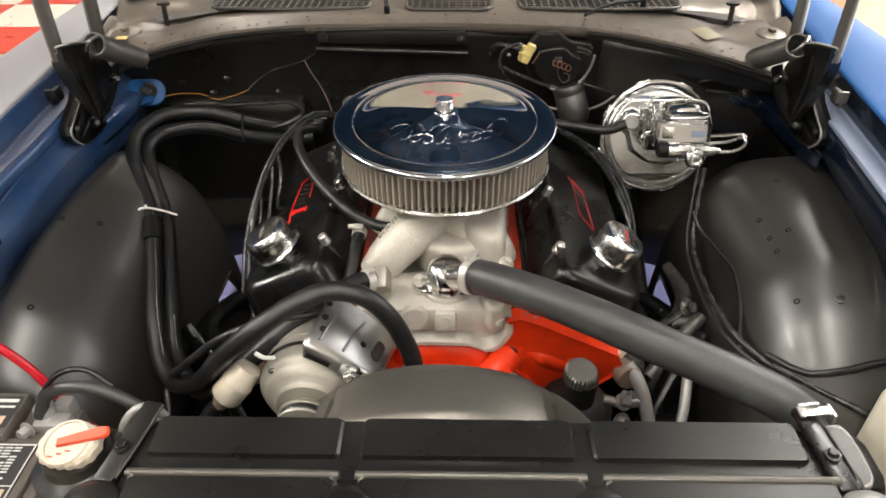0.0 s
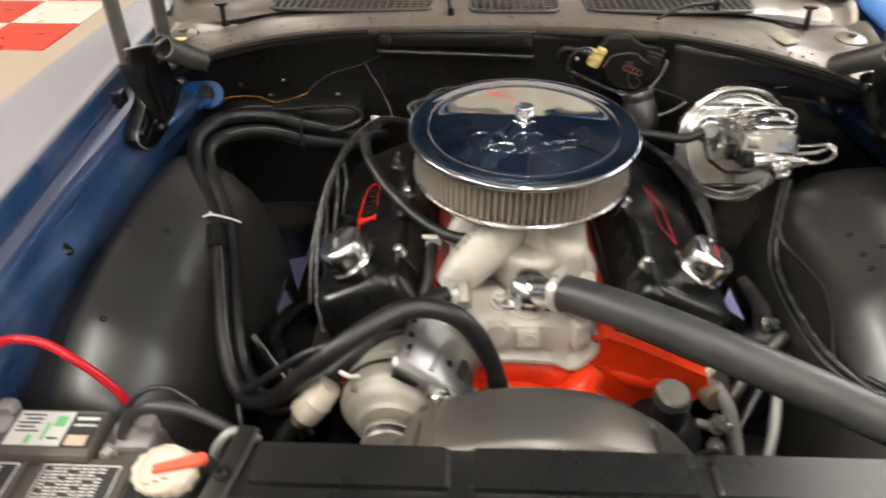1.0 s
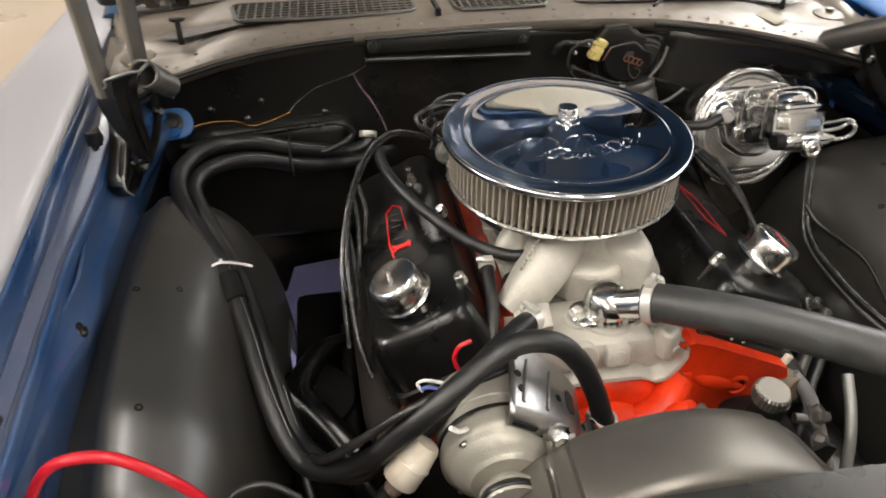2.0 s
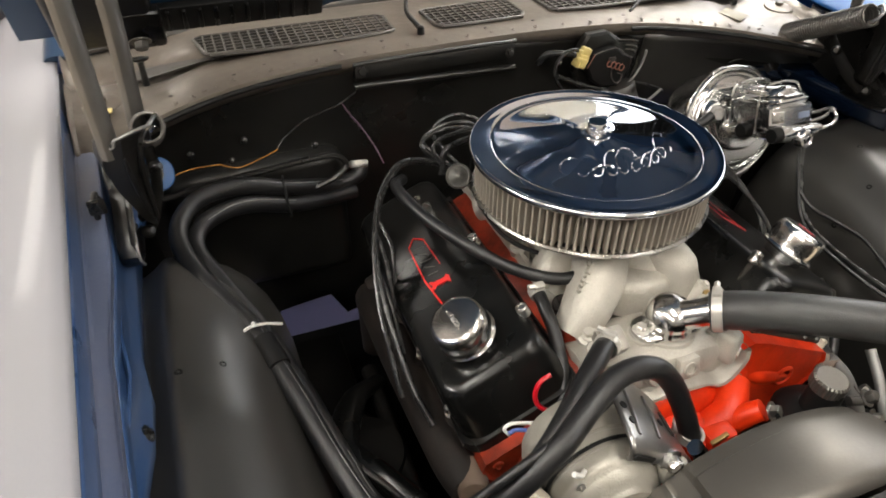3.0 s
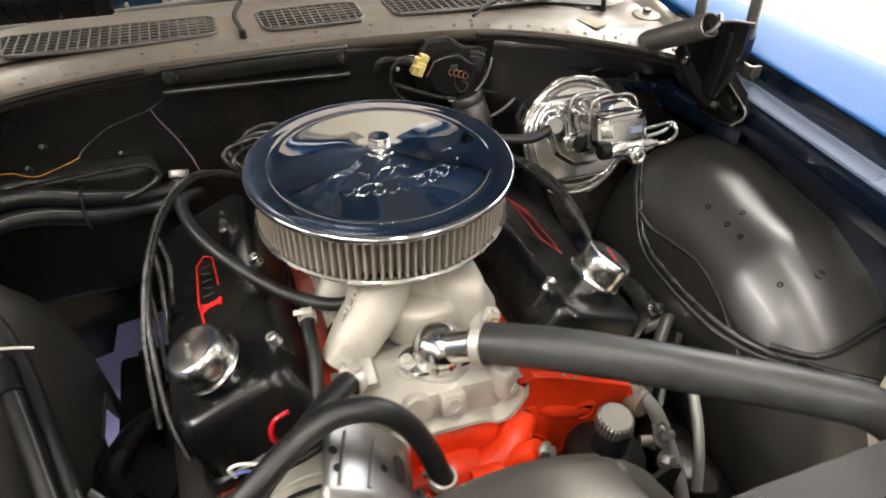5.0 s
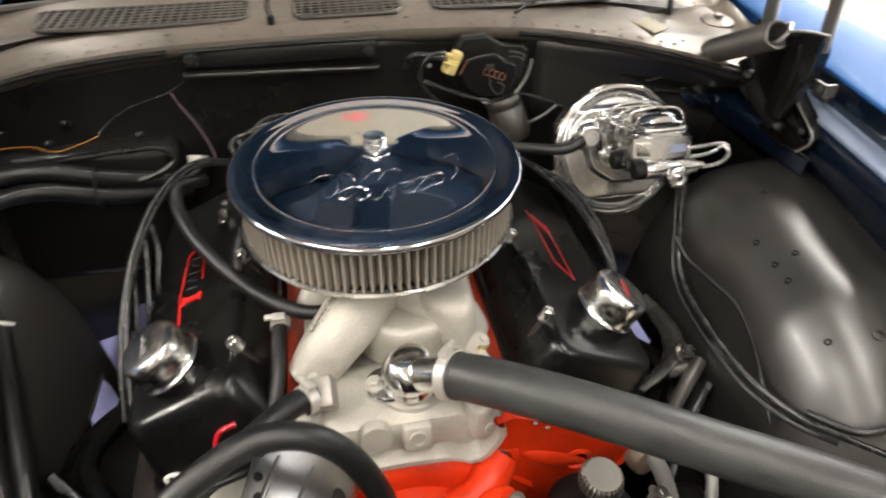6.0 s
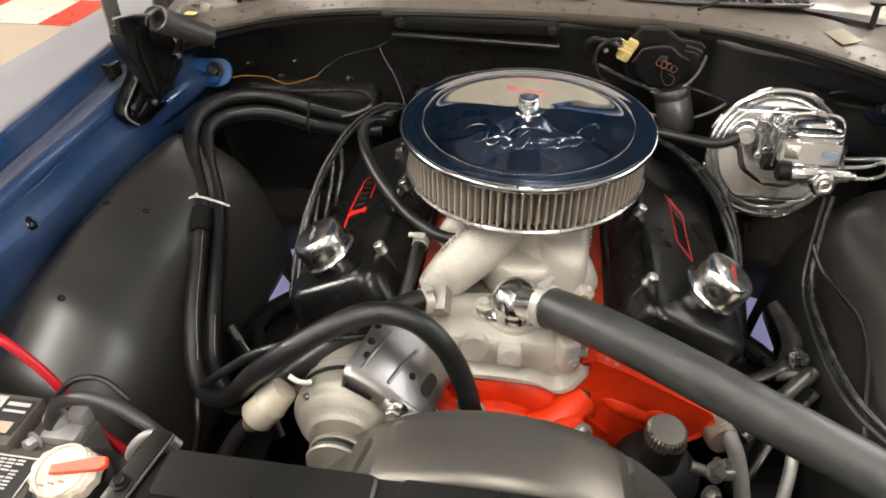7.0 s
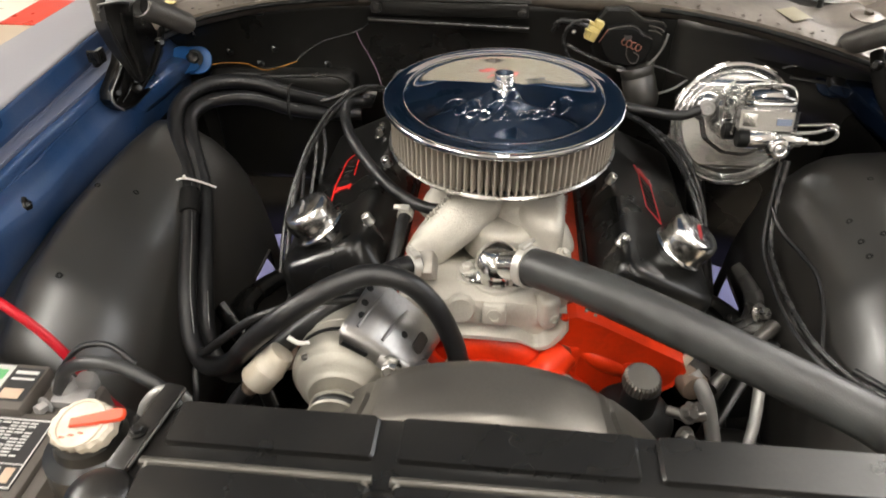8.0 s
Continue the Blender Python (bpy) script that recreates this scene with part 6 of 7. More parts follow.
# ---- brakes ----
def build_booster():
    # both lean back: the axis points forwards and up
    x, w = Vector((1, 0, 0)), Vector((0, -0.95, 0.31)).normalized()
    v = Vector((0, 0.31, 0.95)).normalized()
    M = Matrix(((x.x, v.x, w.x, 0.394), (x.y, v.y, w.y, 0.152), (x.z, v.z, w.z, 0.815), (0, 0, 0, 1)))

    def P(a, b, c):
        return M @ Vector((a, b, c))

    def D(a, b, c):
        return M.to_3x3() @ Vector((a, b, c))
    b = thing("brake_booster", (0.393, 0.19, 0.70), "round chrome brake booster on the firewall", "brake booster")
    part("rear_shell", lathe(B(), [(0.03, -0.13), (0.06, -0.12), (0.080, -0.09), (0.089, -0.05), (0.094, -0.004), (0, -0.004)], M, 64), CHROME_SATIN, b)
    part("rim", lathe(B(), [(0.094, -0.008), (0.1015, -0.008), (0.1040, -0.004), (0.1042, 0.003), (0.1025, 0.0065), (0.099, 0.008), (0.0965, 0.0065), (0.0955, 0.002)], M, 80, caps=False), CHROME_SATIN, b)

    spine = [Vector(q) for q in ((-0.030, 0.012), (-0.025, -0.006), (-0.006, -0.019), (0.02, -0.021), (0.040, -0.008), (0.034, 0.020))]

    def face(a, c):
        r = math.hypot(a, c)
        h = 0.010 - 0.010 * max(0, (r - 0.0915) / 0.005) ** 2 + 0.003 * (1 - (r / 0.096) ** 2) - 0.005 * math.exp(-((r - 0.0885) / 0.0022) ** 2)
        if abs(c) > 0.069:
            h -= min((abs(c) - 0.069) * 0.9, 0.004 + (abs(c) - 0.069) * 0.25)
        o, best = Vector((a, c)), 1.0
        for p, q in zip(spine, spine[1:]):
            t = max(0, min(1, (o - p).dot(q - p) / (q - p).length_squared))
            best = min(best, (o - p - (q - p) * t).length)
        best = min(best, (o - Vector((-0.050, 0.029))).length + 0.006)
        k = max(0, min(1, (0.0285 - best) / 0.0055))
        return h + 0.011 * k * k * (3 - 2 * k)
    rows = [[P(r * math.cos(t), r * math.sin(t), face(r * math.cos(t), r * math.sin(t))) for t in np.linspace(0, 2 * math.pi, 145)[:-1]] for r in np.linspace(0.0962, 0.001, 62)]
    part("front_shell", loft(B(), rows, closed=True), CHROME_SATIN, b, "dished chrome face with a raised step", sharp=60)
    for k in range(8):
        t = M @ Matrix.Rotation(radians(18 + 45 * k), 4, "Z") @ Matrix.Translation((0.1045, 0, -0.002))
        part("crimp_tab", box(B(), (0, 0, 0), (0.003, 0.026, 0.012), t, 0.0012), CHROME_SATIN, b)
    part("check_valve", lathe(B(), [(0.014, 0), (0.0135, 0.008), (0.0115, 0.009), (0.0115, 0.014), (0.0105, 0.0155), (0.0085, 0.0155), (0.0075, 0.0145), (0.0045, 0.0145), (0.004, 0.0155), (0.002, 0.0155), (0.0015, 0.0145), (0, 0.0145)], align(P(-0.0515, 0.029, 0.018), D(-0.1, 0, 1)), 28), LEAD, b, "grey ringed plastic check valve")
    part("valve_elbow", tube(B(), [P(-0.0515, 0.029, 0.024), P(-0.060, 0.027, 0.024), P(-0.072, 0.025, 0.025)], 0.006, 12, 3), GREY_PIPE, b)
    end = P(-0.062, 0.027, 0.026)
    hose("vacuum_hose", [end, (0.30, 0.135, 0.836), (0.25, 0.15, 0.835), (0.19, 0.15, 0.842), (0.14, 0.12, 0.84), (0.10, 0.09, 0.83)], 0.0085, "black rubber vacuum hose to the brake booster")
    c = thing("master_cylinder", (0.41, 0.06, 0.83), "polished chrome dual brake master cylinder", "master cylinder")
    part("bore", lathe(B(), [(0.026, 0.018), (0.026, 0.026), (0.019, 0.030), (0.018, 0.125), (0.014, 0.135), (0, 0.136)], M @ Matrix.Translation((0.014, -0.004, 0)), 32), CHROME_SATIN, c)
    # mounting flange with its two nuts
    part("flange", slab(B(), rrect(0.010, -0.004, 0.085, 0.036, 0.017), 0.024, 0.031, M, 0.002), CHROME_SATIN, c)
    part("nut", bolt(B(), P(-0.022, -0.004, 0.031), w, 0.0085, 0.012), STEEL, c, "bright hex nut")
    # reservoir body, front block and domed lid
    rows = [[P(p, h, q) for p, q in rrect(0.016, 0.073, wd, ln, 0.014, 6)] for h, wd, ln in ((0.004, 0.058, 0.092), (0.012, 0.066, 0.100), (0.030, 0.070, 0.104), (0.044, 0.070, 0.104), (0.047, 0.076, 0.110), (0.052, 0.077, 0.111), (0.054, 0.074, 0.108))]
    part("reservoir", loft(B(), rows, closed=True, caps=True), CHROME_SATIN, c, sharp=50)
    rows = [[P(p, h, q) for p, q in ((-0.028, 0.105), (-0.028, 0.122), (-0.003, 0.133), (0.047, 0.134), (0.056, 0.128), (0.056, 0.105))] for h in (0.012, 0.015, 0.037, 0.041)]
    part("front_block", loft(B(), rows, closed=True, caps=True), CHROME_SATIN, c, "faceted chrome block", sharp=25)
    part("block_mark", box(B(), (0.033, 0.0255, 0.1345), (0.022, 0.010, 0.001), M), PALE_SHEEN_AND_MARK, c, "small pale blue mark")
    part("block_panel", box(B(), (-0.0155, 0.0265, 0.1285), (0.019, 0.019, 0.002), M @ Matrix.Translation((-0.0155, 0, 0.1285)) @ Matrix.Rotation(radians(-23.7), 4, "Y") @ Matrix.Translation((0.0155, 0, -0.1285)), 0.0008), STEEL, c, "dull inset panel")
    rows = [[P(p, h, q) for p, q in rrect(0.016, 0.073, wd, ln, 0.022, 8)] for h, wd, ln in ((0.054, 0.074, 0.108), (0.058, 0.075, 0.109), (0.060, 0.070, 0.104), (0.061, 0.062, 0.096), (0.066, 0.058, 0.092), (0.070, 0.052, 0.085), (0.0725, 0.040, 0.070), (0.073, 0.024, 0.05))]
    part("lid", loft(B(), rows, closed=True, caps=True), CHROME_SATIN, c, "domed chrome lid", sharp=50)
    for q in (0.035, 0.098):
        pts = [P(-0.027, -0.002, q - 0.008), P(-0.027, 0.03, q - 0.004), P(-0.026, 0.062, q), P(-0.020, 0.073, q), P(-0.010, 0.077, q), P(0.016, 0.079, q), P(0.044, 0.076, q), P(0.056, 0.068, q), P(0.060, 0.054, q), P(0.059, 0.036, q)]
        part("bail_wire", tube(B(), pts, 0.0018, 8, 4), STEEL, c, "bright bail wire")
    part("valve_block", lathe(B(), [(0.0, -0.018), (0.0125, -0.018), (0.0135, -0.015), (0.0135, 0.022), (0.012, 0.024), (0.012, 0.050), (0.009, 0.052), (0.009, 0.062), (0.0055, 0.064), (0.0055, 0.072), (0, 0.072)], align(P(0.0, -0.002, 0.132), (1, 0, 0)), 28), CHROME_SATIN, c)
    for q in (0.132, 0.062):
        part("end_plug", lathe(B(), [(0.0, -0.008), (0.012, -0.008), (0.0135, -0.005), (0.0135, 0.008), (0.011, 0.010), (0, 0.010)], align(P(-0.024, -0.001, q), (1, 0, 0)), 24), BLACK_DULL, c, "black rubber end plug")
    bm = lathe(B(), [(0.0165, 0), (0.017, 0.008), (0.014, 0.013), (0.010, 0.0145), (0.007, 0.013), (0.0, 0.013)], align(P(0.028, -0.013, 0.136), w), 28)
    bolt(bm, P(0.028, -0.013, 0.148), w, 0.0048, 0.004)
    part("switch_boss", bm, CHROME_SATIN, c)
    for k, pts in enumerate(([(0.445, 0.036, 0.862), (0.480, 0.038, 0.864), (0.505, 0.046, 0.868), (0.512, 0.042, 0.865), (0.508, 0.034, 0.858), (0.490, 0.026, 0.853), (0.460, 0.024, 0.852)], [(0.445, 0.050, 0.868), (0.480, 0.050, 0.870), (0.505, 0.050, 0.872), (0.514, 0.046, 0.868)])):
        part("brake_line", tube(B(), pts, 0.0028, 8, 5), STEEL, c, "thin steel brake line")


build_booster()


# ---- firewall fittings ----
def build_wiper_motor():
    w = thing("wiper_motor", (0.235, 0.33, 0.84), "black wiper motor with a moulded cover and loose wires", "wiper motor")
    m = Matrix(((1, 0, 0, 0), (0, 0, -1, 0.345), (0, 1, 0, 0), (0, 0, 0, 1)))

    def at(pts, y=0.305):
        return [(x, y, z) for x, z in pts]
    plate = [(0.181, 0.948), (0.222, 0.950), (0.240, 0.938), (0.252, 0.931), (0.284, 0.927), (0.294, 0.919), (0.295, 0.885), (0.284, 0.850), (0.240, 0.838), (0.175, 0.846), (0.160, 0.88), (0.168, 0.93)]
    part("plate", slab(B(), plate, 0.0, 0.018, m, 0.005), BLACK_SATIN, w, "pressed black mounting plate")
    top = [(0.186, 0.918), (0.205, 0.923), (0.230, 0.925), (0.242, 0.919), (0.250, 0.911), (0.262, 0.906), (0.269, 0.902)]
    cover = top + [(0.272, 0.885), (0.262, 0.862), (0.246, 0.848), (0.205, 0.852), (0.185, 0.868), (0.173, 0.894)]
    part("cover", slab(B(), cover, 0.016, 0.038, m, 0.004), BLACK_DULL, w, "dark moulded cover")
    part("cover_edge", tube(B(), at(top, 0.3072), 0.0011, 6, 4), ARM_STEEL, w, "worn bright edge")
    part("cover_edge", tube(B(), at(cover[-1:] + top[:1], 0.3072), 0.0011, 6, 4), COPPER, w, "worn coppery edge")
    part("plate_edge", tube(B(), at(plate[1:6], 0.3262), 0.0014, 6, 3), WORN_LIT_EDGE, w, "worn plate edge")
    part("slot", tube(B(), at([(0.262, 0.921), (0.282, 0.916), (0.290, 0.910)], 0.325), 0.0022, 6, 4), WORN_LIT_EDGE, w, "pressed slot")
    part("slot", tube(B(), at([(0.262, 0.912), (0.278, 0.910), (0.288, 0.904)], 0.325), 0.0016, 6, 4), WORN_LIT_EDGE, w, "pressed slot")
    bm = lathe(B(), [(0.029, 0), (0.031, 0.004), (0.031, 0.014), (0.0295, 0.016), (0.0295, 0.020), (0.031, 0.022), (0.0315, 0.066), (0.027, 0.078), (0, 0.080)], align((0.248, 0.308, 0.850), (0.28, -0.22, -0.92)), 32)
    part("motor_can", bm, BLACK_WHEEL, w, "ribbed black motor can")
    for pts, r, mat in ((at([(0.293, 0.915), (0.291, 0.90), (0.284, 0.880), (0.269, 0.859), (0.252, 0.846), (0.236, 0.841), (0.212, 0.845)], 0.300), 0.0024, GREY_PIPE),
                        (at([(0.230, 0.842), (0.205, 0.848), (0.175, 0.858), (0.148, 0.870), (0.115, 0.885)], 0.312), 0.0042, WIRE),
                        (at([(0.155, 0.928), (0.143, 0.932), (0.124, 0.926), (0.112, 0.913), (0.109, 0.893), (0.116, 0.873), (0.130, 0.855), (0.145, 0.842)], 0.312), 0.0034, WIRE),
                        (at([(0.190, 0.815), (0.208, 0.806), (0.235, 0.799), (0.265, 0.797), (0.291, 0.799), (0.322, 0.812), (0.345, 0.830)], 0.300), 0.0028, GREY_PIPE),
                        (at([(0.270, 0.850), (0.286, 0.847), (0.315, 0.838), (0.345, 0.826), (0.365, 0.815)], 0.318), 0.0026, WIRE),
                        (at([(0.293, 0.895), (0.291, 0.875), (0.284, 0.858), (0.282, 0.842)], 0.322), 0.0013, WORN_LIT_EDGE),
                        (at([(0.224, 0.888), (0.226, 0.872), (0.236, 0.858), (0.246, 0.860), (0.248, 0.872), (0.238, 0.878)], 0.303), 0.0011, ARM_STEEL)):
        part("wire", tube(B(), pts, r, 8, 6), mat, w)
    for k in range(4):
        cx, cz = 0.219 + 0.0085 * k, 0.897 - 0.003 * k
        part("terminal", tube(B(), at([(cx + 0.0052 * math.cos(a), cz + 0.0062 * math.sin(a)) for a in np.linspace(0.4 * k, 0.4 * k + 5.6, 9)], 0.3045 - 0.001 * k), 0.0011, 6, 2), COPPER, w, "coppery terminal loop")
    part("terminal", box(B(), (0.224, 0.3055, 0.904), (0.014, 0.004, 0.010), None, 0.001), LABEL_GREY, w, "dark terminal block")
    part("stud", lathe(B(), [(0.0045, 0), (0.0045, 0.004), (0.003, 0.006), (0, 0.0065)], align((0.128, 0.335, 0.902), (0, -1, 0.2)), 12), STEEL, w, "bright stud")
    y = thing("wire_connector", (0.158, 0.315, 0.90), "yellow plastic wiring connector", "connector")
    t = Matrix.Translation((0.160, 0.312, 0.912)) @ Matrix.Rotation(radians(24), 4, "Y")
    bm = box(B(), (0, 0, -0.003), (0.022, 0.018, 0.026), t, 0.003)
    box(bm, (0.002, -0.010, -0.007), (0.012, 0.006, 0.014), t, 0.002)
    box(bm, (-0.004, -0.010, 0.001), (0.026, 0.005, 0.005), t, 0.0015)
    part("shell", bm, YELLOW, y)
    bm = box(B(), (0.003, 0.001, 0.016), (0.018, 0.015, 0.014), t, 0.003)
    box(bm, (-0.009, -0.002, 0.013), (0.012, 0.008, 0.006), t, 0.002)
    part("plug", bm, YELLOW, y, "pale yellow mating plug")
    part("lead", tube(B(), [(0.15, 0.318, 0.918), (0.125, 0.32, 0.925), (0.10, 0.335, 0.92), (0.09, 0.345, 0.90)], 0.006, 10, 6), WIRE, y, "black wire bundle")


build_wiper_motor()

for name, pts, r, mat, label in (
    ("firewall_wire", [(-0.262, 0.333, 0.906), (-0.287, 0.335, 0.890), (-0.32, 0.334, 0.880), (-0.36, 0.332, 0.867), (-0.395, 0.325, 0.845), (-0.408, 0.316, 0.834)], 0.0015, WIRE, "thin frayed black wire along the firewall"),
    ("orange_wire", [(-0.406, 0.315, 0.834), (-0.44, 0.314, 0.822), (-0.472, 0.313, 0.814), (-0.492, 0.312, 0.820), (-0.51, 0.311, 0.827), (-0.558, 0.305, 0.829), (-0.60, 0.29, 0.822)], 0.0010, ORANGE_WIRE, "thin orange wire along the heater box"),
    ("purple_wire", [(-0.287, 0.334, 0.890), (-0.278, 0.328, 0.872), (-0.258, 0.318, 0.842), (-0.242, 0.305, 0.812), (-0.232, 0.29, 0.785)], 0.0014, PURPLE_WIRE, "thin purple wire hanging from the firewall"),
    ("red_wire", [(-0.135, 0.075, 0.80), (-0.142, 0.05, 0.812), (-0.125, 0.035, 0.80), (-0.105, 0.02, 0.795), (-0.085, 0.005, 0.795)], 0.0026, RED, "short red wire beside the carburetor"),
):
    solo(name, tube(B(), pts, r, 8, 6), mat, label, "wire")
for name, pts, r, mat, label in (
    ("ignition_wire", [(-0.13, 0.10, 0.79), (-0.12, 0.03, 0.775), (-0.09, -0.03, 0.775), (-0.05, -0.065, 0.785), (0.0, -0.075, 0.80)], 0.0035, RUBBER, "black lead looping below the air cleaner"),
    ("red_loop_wire", [(-0.185, -0.255, 0.712), (-0.198, -0.250, 0.724), (-0.203, -0.247, 0.742), (-0.196, -0.243, 0.757), (-0.180, -0.240, 0.762)], 0.0032, RED, "small red wire loop in front of the valve cover"),
    ("white_wire", [(-0.248, -0.272, 0.716), (-0.254, -0.270, 0.728), (-0.244, -0.270, 0.733), (-0.225, -0.272, 0.728), (-0.205, -0.275, 0.722)], 0.0022, WHITE_TIE, "small white wire in front of the valve cover"),
    ("blue_wire", [(-0.250, -0.274, 0.722), (-0.240, -0.274, 0.724), (-0.222, -0.277, 0.720), (-0.200, -0.280, 0.724)], 0.0024, BLUE_WIRE, "small blue wire in front of the valve cover"),
):
    solo(name, tube(B(), pts, r, 8, 6), mat, label, "wire")

# ---- heater hoses ----
def jitter(pts, k, amount=0.006):
    rnd = random.Random(k)
    return [tuple(c + rnd.uniform(-amount, amount) for c in p) if 0 < i < len(pts) - 1 else p for i, p in enumerate(pts)]


def striped_hose(pts, r, label, shift):
    h = thing("heater_hose", pts[0], label, "hose", "heater hoses")
    part("body", tube(B(), pts, r, 18, 9), RUBBER, h)
    for a, b in ((10, 14), (2, 6)):
        line = [Vector(p) + Vector(shift) * r for p in pts[a:b]]
        part("stripe", tube(B(), line, 0.0006, 6, 8), GREY_PIPE, h, "thin white printed stripe")


striped_hose([(-0.268, 0.330, 0.778), (-0.272, 0.318, 0.757), (-0.31, 0.312, 0.747), (-0.36, 0.293, 0.764), (-0.414, 0.268, 0.788), (-0.47, 0.250, 0.814), (-0.532, 0.226, 0.825), (-0.568, 0.186, 0.823), (-0.581, 0.135, 0.812), (-0.560, 0.07, 0.790), (-0.507, -0.026, 0.752), (-0.476, -0.12, 0.722), (-0.45, -0.21, 0.688), (-0.425, -0.275, 0.658),
                     (-0.39, -0.318, 0.650), (-0.335, -0.350, 0.690), (-0.285, -0.365, 0.755), (-0.238, -0.362, 0.798), (-0.19, -0.340, 0.822), (-0.145, -0.322, 0.832), (-0.10, -0.318, 0.822), (-0.066, -0.318, 0.785), (-0.042, -0.325, 0.735), (-0.030, -0.337, 0.692)], 0.0135, "thick black rubber heater hose across the engine", (0.62, -0.35, 0.72))
striped_hose([(-0.285, 0.305, 0.732), (-0.34, 0.290, 0.736), (-0.405, 0.258, 0.758), (-0.462, 0.234, 0.787), (-0.506, 0.212, 0.800), (-0.545, 0.180, 0.803), (-0.561, 0.138, 0.794), (-0.539, 0.080, 0.772), (-0.495, -0.004, 0.730), (-0.464, -0.097, 0.698), (-0.438, -0.187, 0.662), (-0.413, -0.255, 0.632), (-0.36, -0.318, 0.636), (-0.30, -0.342, 0.685), (-0.235, -0.330, 0.742), (-0.168, -0.288, 0.780), (-0.12, -0.25, 0.787), (-0.096, -0.232, 0.780)], 0.0135, "thick black rubber heater hose beside its twin", (0.62, -0.35, 0.72))
clamp((-0.030, -0.3365, 0.694), (0.1, -0.1, 1), 0.0150)
clamp((-0.269, 0.326, 0.772), (-0.1, -0.5, -0.85), 0.0150)
clamp((-0.103, -0.238, 0.782), (0.75, 0.6, -0.2), 0.0150)
tie = solo("cable_tie", tube(tube(B(), [(-0.523, -0.036, 0.758), (-0.519, -0.036, 0.769), (-0.505, -0.033, 0.771), (-0.487, -0.018, 0.755), (-0.470, -0.008, 0.740)], 0.0021, 8, 5), [(-0.506, -0.034, 0.771), (-0.507, -0.034, 0.777)], 0.0026, 6, 1), WHITE_TIE, "white plastic cable tie round the heater hoses", "cable tie", "cable ties")
solo("hose_sleeve", tube(B(), [(-0.500, -0.040, 0.749), (-0.487, -0.083, 0.736)], 0.0165, 18, 1), BLACK_DULL, "black tape sleeve on the heater hose", "tape")
solo("cable_tie", tube(B(), [(-0.232, -0.385, 0.782), (-0.222, -0.384, 0.773), (-0.212, -0.376, 0.765)], 0.0030, 8, 4), WHITE_TIE, "white plastic cable tie hanging from the hoses", "cable tie", "cable ties")
solo("hose_band", tube(B(), [(-0.41, 0.282, 0.800), (-0.412, 0.262, 0.802), (-0.412, 0.243, 0.775), (-0.41, 0.235, 0.757), (-0.41, 0.245, 0.745)], 0.0028, 8, 5), BLACK_DULL, "black tie holding two heater hoses", "cable tie", "cable ties")
HP = thing("hose_print", (-0.5, 0.23, 0.83), "tiny unreadable pale print on the heater hose", "print")
for k in range(14):
    t = k / 13
    p = Vector((-0.47 - 0.09 * t, 0.252 - 0.055 * t - 0.045 * t * t, 0.8145 + 0.009 * math.sin(math.pi * t * 0.6)))
    part("writing_bar", box(B(), p + Vector((0.004, -0.0075, 0.0112)), (0.0022, 0.0016, 0.0008), None, 0.0), ARM_STEEL, HP)
hose("wiring_loom", [(-0.39, -0.315, 0.672), (-0.375, -0.335, 0.69), (-0.335, -0.352, 0.735), (-0.28, -0.36, 0.785), (-0.22, -0.35, 0.805), (-0.165, -0.33, 0.800), (-0.13, -0.30, 0.785)], 0.0055, "thin black wiring loom tied along the hoses", RUBBER, "wiring loom", 10)
hose("wiring_loom", [(-0.40, -0.30, 0.660), (-0.402, -0.325, 0.64), (-0.395, -0.35, 0.62), (-0.40, -0.37, 0.58)], 0.005, "thin black wiring loom dropping below the hoses", RUBBER, "wiring loom", 10)

# ---- small hoses and leads on the engine ----
hose("breather_hose", [(-0.012, -0.098, 0.812), (-0.045, -0.112, 0.800), (-0.094, -0.112, 0.790), (-0.150, -0.080, 0.797), (-0.200, -0.030, 0.815), (-0.238, 0.025, 0.832), (-0.258, 0.080, 0.842), (-0.258, 0.13, 0.838), (-0.235, 0.17, 0.82)], 0.0088, "ribbed black breather hose over the valve cover", RUBBER)
hose("fuel_hose", [(-0.131, -0.105, 0.775), (-0.134, -0.13, 0.772), (-0.138, -0.175, 0.755), (-0.150, -0.225, 0.725), (-0.172, -0.27, 0.69), (-0.20, -0.30, 0.65)], 0.0092, "black rubber hose beside the manifold", RUBBER)
clamp((-0.132, -0.108, 0.774), (0.05, 0.9, 0.2), 0.0105)
LEADS = [(-0.13, 0.17, 0.815), (-0.19, 0.185, 0.835), (-0.242, 0.163, 0.848), (-0.287, 0.115, 0.828), (-0.316, 0.05, 0.79), (-0.327, -0.02, 0.752), (-0.327, -0.08, 0.712), (-0.322, -0.13, 0.675), (-0.308, -0.17, 0.64)]
hose("spark_plug_lead", LEADS, 0.0046, "taped spark plug leads looped round the valve cover", WIRE, "spark plug lead", 12)
hose("spark_plug_lead", [(x - 0.003, y - 0.003, z + 0.006) for x, y, z in LEADS[:5]] + [(-0.335, -0.02, 0.746), (-0.338, -0.08, 0.704), (-0.337, -0.125, 0.66)], 0.0036, "black spark plug lead lying along the bundle", WIRE, "spark plug lead", 8)
